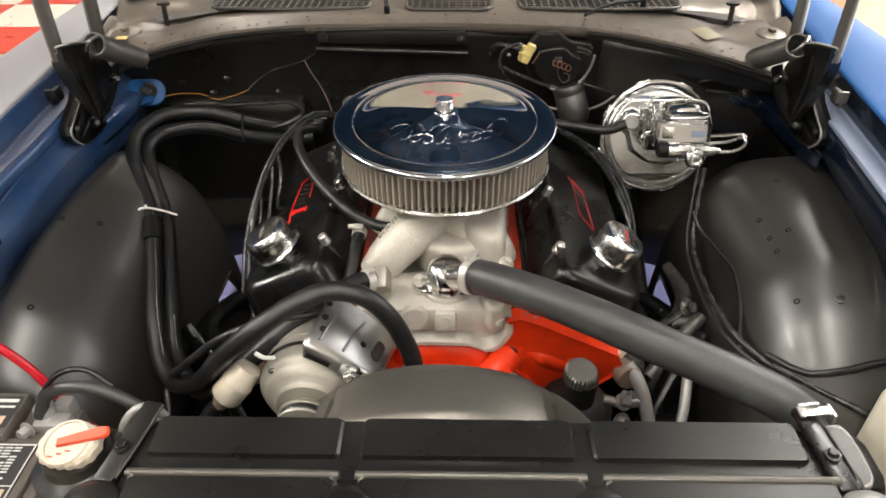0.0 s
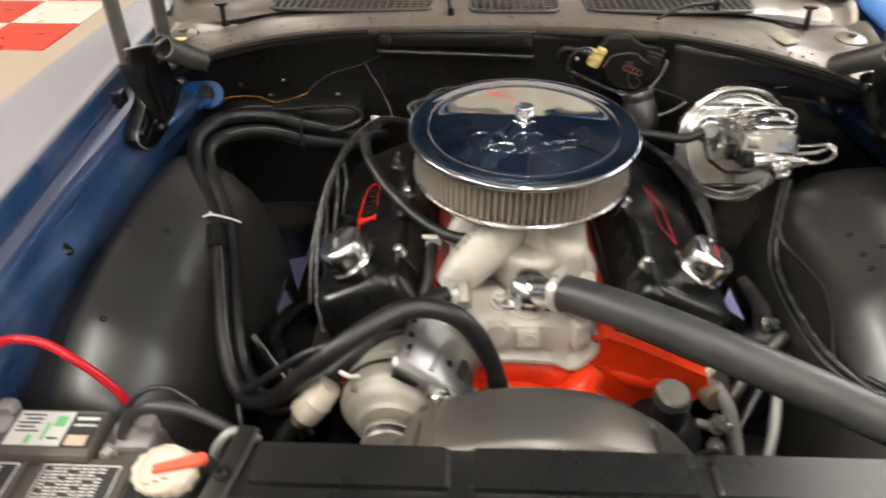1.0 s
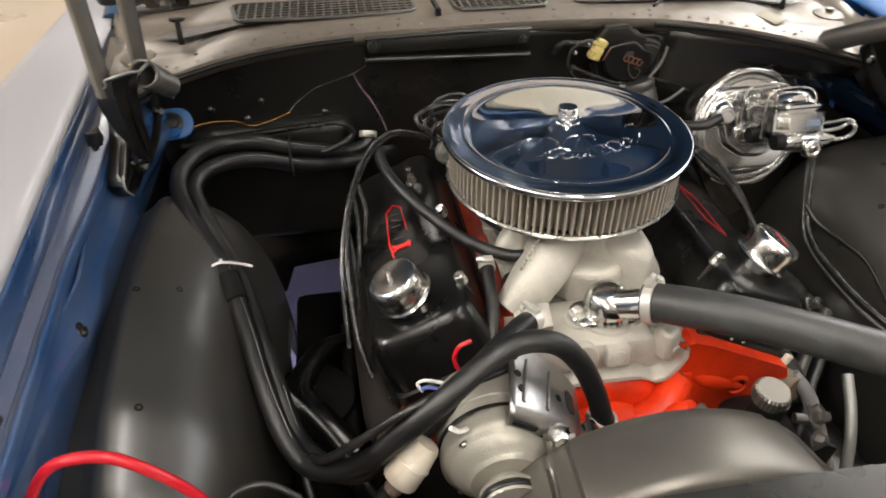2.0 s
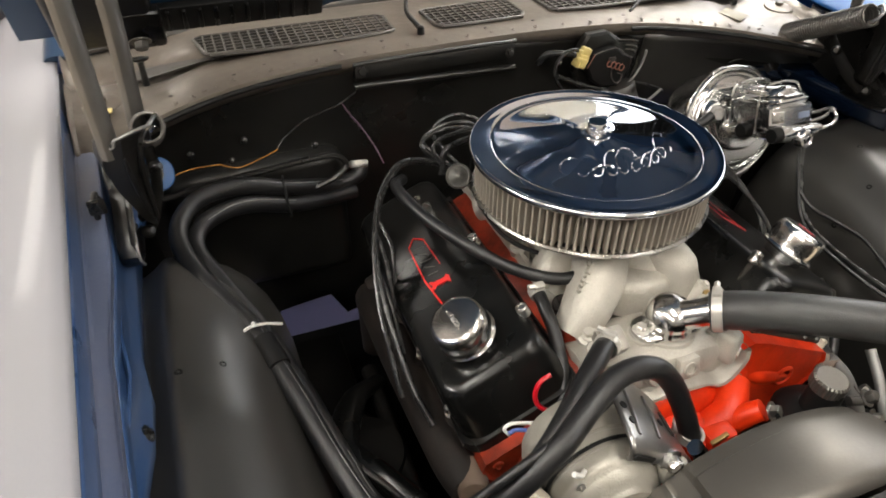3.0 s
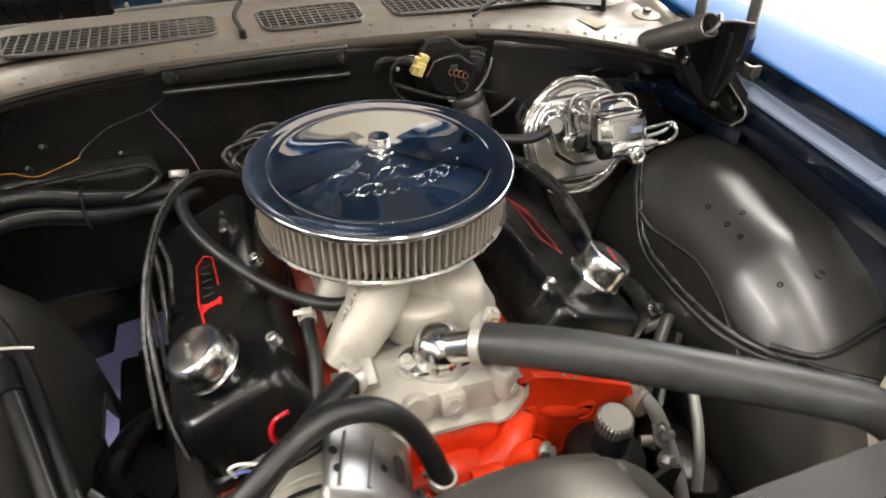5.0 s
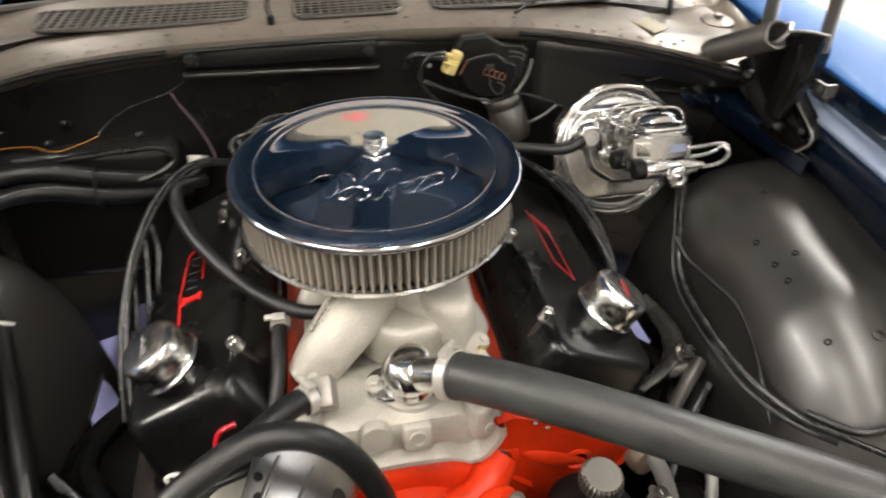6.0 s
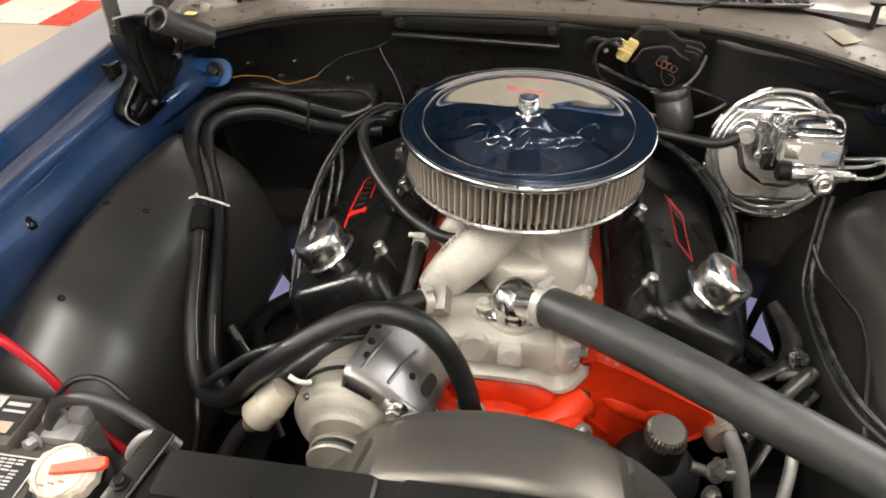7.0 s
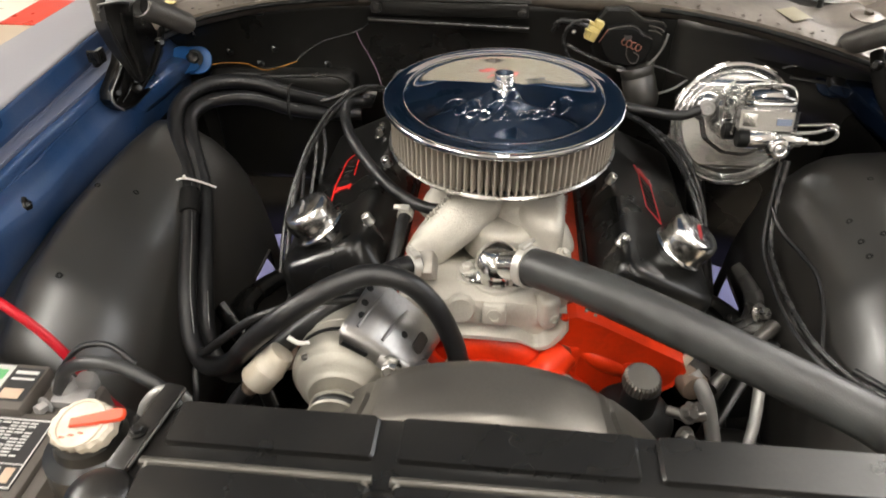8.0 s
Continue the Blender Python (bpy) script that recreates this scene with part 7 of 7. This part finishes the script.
for pts in ([(-0.300, 0.085, 0.808), (-0.292, 0.055, 0.785), (-0.296, 0.030, 0.755), (-0.300, 0.018, 0.725)], [(-0.308, 0.065, 0.796), (-0.306, 0.035, 0.772), (-0.308, 0.005, 0.742), (-0.312, -0.02, 0.705)], [(-0.322, 0.015, 0.768), (-0.318, -0.02, 0.745), (-0.318, -0.05, 0.718), (-0.318, -0.075, 0.69)]):
    hose("spark_plug_lead", pts, 0.0036, "black spark plug lead dropping from the bundle", WIRE, "spark plug lead", 8)
for k in range(3):
    o = 0.010 * k
    hose("spark_plug_lead", jitter([(0.12, 0.16, 0.82), (0.19, 0.15, 0.83), (0.245 + o, 0.11, 0.822), (0.285 + o, 0.05, 0.80), (0.305 + o, -0.01, 0.775 - o), (0.312 + o, -0.06, 0.735 - o), (0.305, -0.10, 0.69)], 10 + k), 0.0038, "black spark plug lead beside the valve cover", WIRE, "spark plug lead", 8)
d = thing("distributor", (-0.05, 0.19, 0.74), "black distributor with a grey vacuum canister", "distributor")
part("cap", lathe(B(), [(0.04, 0), (0.042, 0.05), (0.036, 0.075), (0.02, 0.085), (0, 0.085)], Matrix.Translation((-0.06, 0.20, 0.745)), 28), BLACK_DULL, d)
part("vacuum_canister", lathe(B(), [(0.008, -0.016), (0.016, -0.013), (0.0195, -0.003), (0.021, 0.0), (0.0195, 0.003), (0.0175, 0.0045), (0.016, 0.004), (0.008, 0.007), (0.004, 0.010), (0, 0.0102)], align((-0.146, 0.150, 0.818), (-0.35, -0.75, 0.55)), 32), CANISTER, d, "dull grey vacuum canister")
for k in range(6):
    a = radians(110 + 38 * k)
    c = Vector((-0.06 + 0.030 * math.cos(a), 0.20 + 0.030 * math.sin(a), 0.825))
    part("boot", tube(B(), [c, c + Vector((0, 0, 0.022))], 0.0062, 10, 1), BLACK_DULL, d)
    part("lead", tube(B(), jitter([c + Vector((0, 0, 0.02)), c + Vector((-0.008, 0.006, 0.048)), c + Vector((-0.05 - 0.006 * k, 0.02, 0.055 - 0.006 * k)), c + Vector((-0.09 - 0.004 * k, 0.0, 0.03)), (-0.13 - 0.008 * k, 0.17, 0.815)], 30 + k, 0.005), 0.0036, 8, 6), WIRE, d, "dusty black ignition lead")
part("link", tube(B(), [(-0.14, 0.165, 0.808), (-0.10, 0.18, 0.79)], 0.007, 10, 1), GREASY, d)

# ---- right side wiring ----
W = [(0.452, 0.035, 0.815), (0.446, 0.015, 0.775), (0.438, -0.02, 0.722), (0.432, -0.06, 0.703), (0.431, -0.12, 0.695), (0.434, -0.18, 0.690), (0.446, -0.240, 0.686), (0.472, -0.288, 0.681), (0.508, -0.322, 0.678), (0.56, -0.365, 0.675), (0.62, -0.415, 0.675), (0.66, -0.46, 0.67)]
hose("wiring_harness", W, 0.0047, "taped wiring harness over the inner fender", WIRE, "wiring harness", 10)
hose("wiring_harness", [(x - 0.012, y - 0.006, z + 0.004 * math.sin(9 * y)) for x, y, z in W[:9]], 0.0033, "thin black harness wire over the inner fender", RUBBER, "wiring harness", 8)
hose("ground_wire", [(0.436, 0.0, 0.750), (0.447, -0.03, 0.728), (0.464, -0.075, 0.720), (0.478, -0.12, 0.712), (0.476, -0.17, 0.695), (0.463, -0.22, 0.68), (0.455, -0.27, 0.65)], 0.0034, "thin black wire curving over the inner fender", RUBBER, "wire", 8)
hose("washer_hose", [(0.476, -0.290, 0.692), (0.50, -0.326, 0.700), (0.52, -0.340, 0.706), (0.56, -0.340, 0.714), (0.60, -0.336, 0.724), (0.65, -0.332, 0.732)], 0.0050, "black washer hose lying on the inner fender", RUBBER, "hose", 10)
j = thing("washer_bottle", (0.625, -0.46, 0.50), "aged cream plastic washer bottle", "washer bottle")
part("tank", box(B(), (0.628, -0.46, 0.655), (0.12, 0.15, 0.20), bevel=0.026, seg=4), CREAM, j)
part("cap", lathe(B(), [(0.026, 0), (0.026, 0.012), (0.022, 0.015), (0, 0.015)], Matrix.Translation((0.640, -0.48, 0.753)), 24), BLACK_DULL, j, "black screw cap")


# ---- power steering and lower right ----
def build_ps():
    p = thing("steering_pump", (0.205, -0.33, 0.58), "black power steering pump with a ribbed cap", "steering pump")
    part("reservoir", lathe(B(), [(0.0, 0.0), (0.05, 0.0), (0.054, 0.006), (0.054, 0.026), (0.046, 0.038), (0.0235, 0.046), (0.0225, 0.090), (0, 0.090)], align((0.201, -0.325, 0.592), (0.05, -0.05, 1)), 36), BLACK_DULL, p)
    k = align((0.201, -0.328, 0.680), (0.05, -0.12, 1))
    teeth = [((0.0232 + 0.0008 * (-1) ** i) * math.cos(2 * math.pi * i / 56), (0.0232 + 0.0008 * (-1) ** i) * math.sin(2 * math.pi * i / 56)) for i in range(56)]
    part("cap", slab(B(), teeth, 0.0, 0.020, k, 0.003), SHROUD, p, "dark grey ribbed cap")
    bm = slab(B(), [(0.13, 0.60), (0.245, 0.665), (0.262, 0.655), (0.255, 0.60), (0.20, 0.55), (0.13, 0.55)], -0.392, -0.398, Matrix(((1, 0, 0, 0), (0, 0, 1, 0), (0, 1, 0, 0), (0, 0, 0, 1))))
    part("bracket", bm, BLACK_SATIN, p, "black bracket plate")
    part("bolt", bolt(B(), (0.165, -0.399, 0.60), (0, -1, 0.1), 0.0095, 0.012), STEEL, p)
    for q, n in (((0.262, -0.35, 0.655), (0.3, -0.5, 0.8)), ((0.272, -0.335, 0.645), (0.6, -0.2, 0.8)), ((0.258, -0.37, 0.638), (0.3, -0.8, 0.5))):
        part("fitting", bolt(B(), q, n, 0.0085, 0.014), ARM_STEEL, p, "dull hex fitting")
    part("fitting_arm", tube(B(), [(0.235, -0.345, 0.655), (0.262, -0.35, 0.652), (0.285, -0.345, 0.648)], 0.007, 10, 4), ARM_STEEL, p)


build_ps()
for s in (-1, 1):
    e = thing("exhaust_manifold", (s * 0.30, 0, 0.57), "rust-brown cast exhaust manifold along the cylinder head", "exhaust manifold", "exhaust manifolds")
    part("log", tube(B(), [(s * 0.292, -0.262, 0.615), (s * 0.297, -0.20, 0.612), (s * 0.302, 0.0, 0.605), (s * 0.30, 0.16, 0.59), (s * 0.29, 0.22, 0.52), (s * 0.285, 0.24, 0.40)], [0.026, 0.030, 0.031, 0.031, 0.028, 0.027], 18, 6), RUST, e)
    part("end_stub", lathe(B(), [(0.020, -0.03), (0.021, 0.012), (0.019, 0.017), (0.008, 0.018), (0, 0.016)], align((s * 0.288, -0.262, 0.622), (s * 0.25, -0.9, 0.15)), 24), STUB, e, "rough tan cast end")
    for y in (-0.17, -0.05, 0.07, 0.17):
        part("port", tube(B(), [(s * 0.245, y, 0.632), (s * 0.275, y, 0.622), (s * 0.30, y, 0.608)], [0.024, 0.023, 0.022], 12, 3), RUST, e)
    if s > 0:
        part("end_flange", box(B(), (s * 0.272, -0.247, 0.632), (0.012, 0.008, 0.07), Matrix.Translation((s * 0.272, 0, 0.632)) @ Matrix.Rotation(radians(s * 25), 4, "Y") @ Matrix.Translation((-s * 0.272, 0, -0.632)), 0.002), CREAM, e, "pale gasket edge")
hose("steering_line", [(0.288, -0.262, 0.64), (0.306, -0.285, 0.618), (0.318, -0.31, 0.58), (0.328, -0.34, 0.53), (0.335, -0.37, 0.47)], 0.0105, "dull grey power steering line", GREY_PIPE, "pipe")
hose("steering_line", [(0.385, -0.26, 0.62), (0.375, -0.30, 0.59), (0.362, -0.335, 0.555), (0.352, -0.36, 0.51)], 0.0080, "thin grey power steering line", GREY_PIPE, "pipe")


def build_chassis():
    f = thing("chassis", (0, 0, 0.28), "black greasy front frame with crossmember and arms", "chassis")
    for s in (-1, 1):
        part("rail", box(B(), (s * 0.40, -0.20, 0.40), (0.09, 0.90, 0.12), bevel=0.012), GRIME, f)
        part("splash_panel", loft(B(), [[Vector((s * 0.436, y, 0.46)), Vector((s * 0.44, y, 0.36)), Vector((s * 0.60, y, 0.33)), Vector((s * 0.67, y, 0.34))] for y in np.linspace(-0.56, -0.16, 4)]), GRIME, f, solid=0.003)
        part("spring_tower", lathe(B(), [(0.075, 0.0), (0.075, 0.12), (0.068, 0.15), (0.03, 0.16), (0, 0.16)], Matrix.Translation((s * 0.405, -0.11, 0.40)), 32), GRIME, f)
        part("upper_arm", tube(B(), [(s * 0.345, -0.215, 0.53), (s * 0.39, -0.17, 0.555), (s * 0.425, -0.11, 0.56), (s * 0.39, -0.02, 0.555), (s * 0.34, 0.03, 0.53)], [0.022, 0.026, 0.03, 0.026, 0.022], 12, 6, flat=0.6), BLACK_GLOSS, f)
        part("arm_shaft", tube(B(), [(s * 0.345, -0.24, 0.53), (s * 0.342, 0.06, 0.53)], 0.013, 12, 1), GRIME, f)
        part("stay", tube(B(), [(s * 0.33, -0.27, 0.50), (s * 0.385, -0.2, 0.56), (s * 0.44, -0.15, 0.60)], 0.016, 12, 5, flat=0.5), BLACK_GLOSS, f)
    part("crossmember", box(B(), (0, -0.10, 0.34), (0.74, 0.24, 0.10), bevel=0.03), GRIME, f)
    part("front_bar", box(B(), (0, -0.50, 0.36), (0.84, 0.10, 0.09), bevel=0.012), GRIME, f)
    part("splash_pan", box(B(), (0, -0.34, 0.30), (0.74, 0.26, 0.012), bevel=0.004), GRIME, f)
    part("splash_pan", box(B(), (0, 0.14, 0.30), (0.90, 0.58, 0.012), bevel=0.004), GRIME, f)
    for s in (-1, 1):
        part("rocker", box(B(), (s * 0.88, 1.45, 0.34), (0.06, 1.9, 0.26), bevel=0.02), BLUE_DARK, f, "dark blue rocker panel")
    part("floor_pan", box(B(), (0, 1.75, 0.34), (1.70, 1.5, 0.04), bevel=0.01), GRIME, f)
    t = thing("transmission", (0, 0.38, 0.3), "dull cast bell housing behind the engine", "transmission")
    part("bell_housing", lathe(B(), [(0.20, 0), (0.195, 0.03), (0.15, 0.16), (0.11, 0.25), (0, 0.25)], align((0, 0.245, 0.52), (0, 1, -0.05)), 40), GRIME, t)
    o = thing("oil_pan", (0, 0, 0.25), "greasy black oil pan under the engine", "oil pan")
    part("pan", box(B(), (0, 0.03, 0.31), (0.25, 0.44, 0.12), bevel=0.02), GRIME, o)


build_chassis()
b = thing("steering_shaft", (0.40, -0.05, 0.55), "grey steel steering shaft and bracket beside the engine", "steering shaft")
part("curved_arm", tube(B(), [(0.425, 0.03, 0.605), (0.434, -0.02, 0.604), (0.434, -0.06, 0.602), (0.416, -0.098, 0.600), (0.382, -0.124, 0.596), (0.345, -0.142, 0.590)], [0.010, 0.014, 0.017, 0.018, 0.016, 0.013], 14, 6, flat=0.45), ARM_GREY, b, "oily grey curved arm")
part("arm_lug", tube(B(), [(0.395, -0.125, 0.598), (0.425, -0.122, 0.600), (0.450, -0.116, 0.602)], [0.009, 0.010, 0.011], 12, 4), ARM_GREY, b)
part("tie_bar", tube(B(), [(0.335, -0.23, 0.575), (0.39, -0.172, 0.592), (0.447, -0.120, 0.608)], [0.010, 0.010, 0.012], 12, 4), ARM_STEEL, b)
part("bolt", bolt(B(), (0.425, -0.105, 0.618), (0.5, -0.6, 0.6), 0.011, 0.016), STEEL, b)
part("column", tube(B(), [(0.40, 0.36, 0.66), (0.385, 0.15, 0.60), (0.37, -0.10, 0.52), (0.36, -0.28, 0.46)], 0.018, 14, 4), GREASY, b)
part("gear_box", box(B(), (0.37, -0.30, 0.45), (0.09, 0.13, 0.12), bevel=0.025, seg=3), GREASY, b)


# ---- battery corner ----
def build_battery():
    b = thing("battery", (-0.58, -0.55, 0.55), "dark grey car battery with paper labels", "battery")
    part("case", box(B(), (-0.560, -0.545, 0.655), (0.262, 0.185, 0.20), bevel=0.006), BATTERY, b)
    part("top_step", box(B(), (-0.554, -0.480, 0.763), (0.122, 0.064, 0.024), bevel=0.003), BATTERY, b)
    part("vent_cover", box(B(), (-0.625, -0.557, 0.758), (0.125, 0.104, 0.010), bevel=0.003), BATTERY, b)
    part("vent_cover", box(B(), (-0.496, -0.557, 0.758), (0.106, 0.104, 0.010), bevel=0.003), BATTERY, b)

    def label(name, c, w, h, mat, bars):
        lab = part(name, box(B(), c, (w, h, 0.001)), mat, b, "printed paper label")
        for x, y, bw, bh, m in bars:
            part("writing_bar", box(B(), (c[0] + x * w, c[1] + y * h, c[2] + 0.0009), (bw * w, bh * h, 0.0006)), m, lab)
    rows = [(-0.22 + 0.04 * math.sin(k * 1.7), 0.38 - 0.12 * k, 0.42 - 0.1 * (k % 2), 0.04, LABEL_GREY) for k in range(5)]
    label("label", (-0.563, -0.476, 0.7756), 0.064, 0.047, LABEL_WHITE, rows + [(-0.1, -0.34, 0.09, 0.24, LABEL_GREEN), (0.14, -0.1, 0.06, 0.5, LABEL_GREEN), (0.33, 0.2, 0.2, 0.3, LABEL_GREEN), (0.33, -0.3, 0.2, 0.05, LABEL_GREY)])
    label("label", (-0.512, -0.478, 0.7754), 0.033, 0.046, LABEL_GREY, [(0, 0.35, 0.8, 0.1, LABEL_WHITE), (0, 0.15, 0.8, 0.06, LABEL_WHITE), (-0.05, -0.3, 0.7, 0.3, LABEL_TAN)])
    for cx, w in ((-0.622, 0.11), (-0.497, 0.088)):
        bars = [(0, 0.47, 0.98, 0.02, LABEL_WHITE), (0, -0.47, 0.98, 0.02, LABEL_WHITE), (-0.48, 0, 0.015, 0.94, LABEL_WHITE), (0.48, 0, 0.015, 0.94, LABEL_WHITE), (0, -0.16, 0.94, 0.012, LABEL_WHITE)]
        for k in range(11):
            x = -0.44
            for q in range(7):
                w1 = 0.06 + 0.05 * abs(math.sin(3.1 * k + 1.7 * q))
                if x + w1 > 0.45:
                    break
                if (k * 5 + q * 3) % 7:
                    bars.append((x + w1 / 2, 0.42 - 0.047 * k, w1, 0.021, LABEL_WHITE))
                x += w1 + 0.022
        bars += [(-0.36 + 0.18 * k, -0.31, 0.12, 0.20, LABEL_WHITE if k % 2 else LABEL_TAN) for k in range(5)]
        label("label", (cx, -0.556, 0.7636), w, 0.085, LABEL_GREY, bars)
    for p, name in (((-0.632, -0.462, 0.768), "terminal"), ((-0.466, -0.470, 0.755), "terminal")):
        bm = lathe(B(), [(0.014, -0.02), (0.014, 0.012), (0.011, 0.022), (0, 0.022)], Matrix.Translation(p), 20)
        box(bm, (p[0] + 0.012, p[1] - 0.010, p[2] + 0.004), (0.042, 0.024, 0.016), Matrix(), 0.005)
        box(bm, (p[0] + 0.018, p[1] + 0.012, p[2] + 0.006), (0.022, 0.02, 0.026), Matrix(), 0.006)
        bolt(bm, (p[0] - 0.012, p[1] - 0.022, p[2] + 0.006), (-0.3, -1, 0.2), 0.007, 0.012)
        part(name, bm, LEAD, b, "corroded grey lead terminal")
    hose("battery_cable", [(-0.632, -0.46, 0.775), (-0.630, -0.455, 0.80), (-0.614, -0.447, 0.845), (-0.588, -0.44, 0.876), (-0.548, -0.438, 0.876), (-0.515, -0.44, 0.852), (-0.485, -0.44, 0.808), (-0.462, -0.442, 0.752), (-0.44, -0.442, 0.70), (-0.41, -0.435, 0.655), (-0.36, -0.42, 0.63), (-0.31, -0.40, 0.60)], 0.0054, "bright red battery cable arching from its terminal", RED, "battery cable", 12)
    hose("ground_cable", [(-0.468, -0.478, 0.768), (-0.455, -0.470, 0.795), (-0.425, -0.468, 0.808), (-0.385, -0.472, 0.808), (-0.345, -0.482, 0.795), (-0.318, -0.49, 0.770)], 0.0075, "dark grey battery ground cable", RUBBER_GREY, "battery cable", 12)
    hose("small_lead", [(-0.47, -0.462, 0.785), (-0.45, -0.445, 0.805), (-0.42, -0.438, 0.805), (-0.39, -0.445, 0.785)], 0.0035, "thin black lead by the battery", RUBBER, "wire", 8)
    hose("overflow_hose", [(-0.342, -0.530, 0.795), (-0.335, -0.522, 0.815), (-0.322, -0.513, 0.826), (-0.308, -0.508, 0.822), (-0.298, -0.506, 0.806)], 0.0048, "short pale overflow hose loop", GREY_PIPE, "hose", 10)
    r = thing("fuel_filter", (-0.268, -0.375, 0.67), "aged white plastic inline filter canister", "filter")
    m = align((-0.290, -0.376, 0.690), (0.64, 0.30, 0.70))
    part("canister", lathe(B(), [(0.010, -0.003), (0.0205, -0.002), (0.0222, 0.001), (0.0215, 0.024), (0.0226, 0.0252), (0.0226, 0.0275), (0.0212, 0.029), (0.0185, 0.050), (0.0165, 0.055), (0.008, 0.0575), (0, 0.058)], m, 32), CAP_WHITE, r)
    part("lower_fitting", lathe(B(), [(0.0095, -0.034), (0.0095, -0.016), (0.0115, -0.014), (0.0115, -0.003), (0, -0.003)], m, 18), STUB, r, "brown end fitting")
    part("stub_hose", tube(B(), [m @ Vector((0, 0, -0.018)), m @ Vector((0, 0, -0.04)), m @ Vector((-0.01, -0.004, -0.08))], 0.0115, 14, 4), RUBBER, r)


build_battery()


# ---- rest of the car, behind and below the open bay ----
def build_body():
    c = thing("car_body", (0, 1.6, 0.2), "blue two-door car body behind the raised hood", "car body")
    for s in (-1, 1):
        rows = [[Vector((s * x, y, z)) for x, z in ((0.90, 0.22), (0.945, 0.45), (0.945, 0.70), (0.91, 0.90), (0.85, 0.96))] for y in np.linspace(0.9, 2.9, 6)]
        part("side_panel", loft(B(), rows), BLUE if s > 0 else WHITE_PAINT, c, solid=0.003)
        part("roof_side", loft(B(), [[Vector((s * x, y, z)) for x, z in ((0.85, 0.96), (0.78, 1.15), (0.66, 1.36))] for y in (1.35, 1.8, 2.3)]), BLUE, c, solid=0.003)
    part("roof", loft(B(), [[Vector((x, y, 1.40 + 0.03 * math.cos(x * 2.2))) for x in np.linspace(-0.66, 0.66, 9)] for y in np.linspace(1.24, 2.3, 6)]), BLUE, c, solid=0.003)
    part("tail", loft(B(), [[Vector((x, y, z)) for x in np.linspace(-0.85, 0.85, 5)] for y, z in ((2.3, 1.38), (2.7, 0.98), (2.95, 0.92), (2.98, 0.4))]), BLUE, c, solid=0.003)
    for s in (-1, 1):
        for y in (-0.06, 2.45):
            w = thing("wheel", (s * 0.74, y, 0.0), "black tyre on a plain steel wheel", "wheel", "road wheels")
            m = align((s * 0.74, y, 0.32), (s, 0, 0))
            part("tyre", lathe(B(), [(0.20, -0.085), (0.27, -0.10), (0.31, -0.085), (0.32, -0.06), (0.32, 0.06), (0.31, 0.085), (0.27, 0.10), (0.20, 0.085)], m, 48, caps=False), RUBBER, w)
            part("rim", lathe(B(), [(0.205, -0.085), (0.19, -0.06), (0.19, 0.04), (0.205, 0.085), (0.17, 0.06), (0.06, 0.03), (0, 0.035)], m, 40, caps=False), ARM_STEEL, w)


build_body()
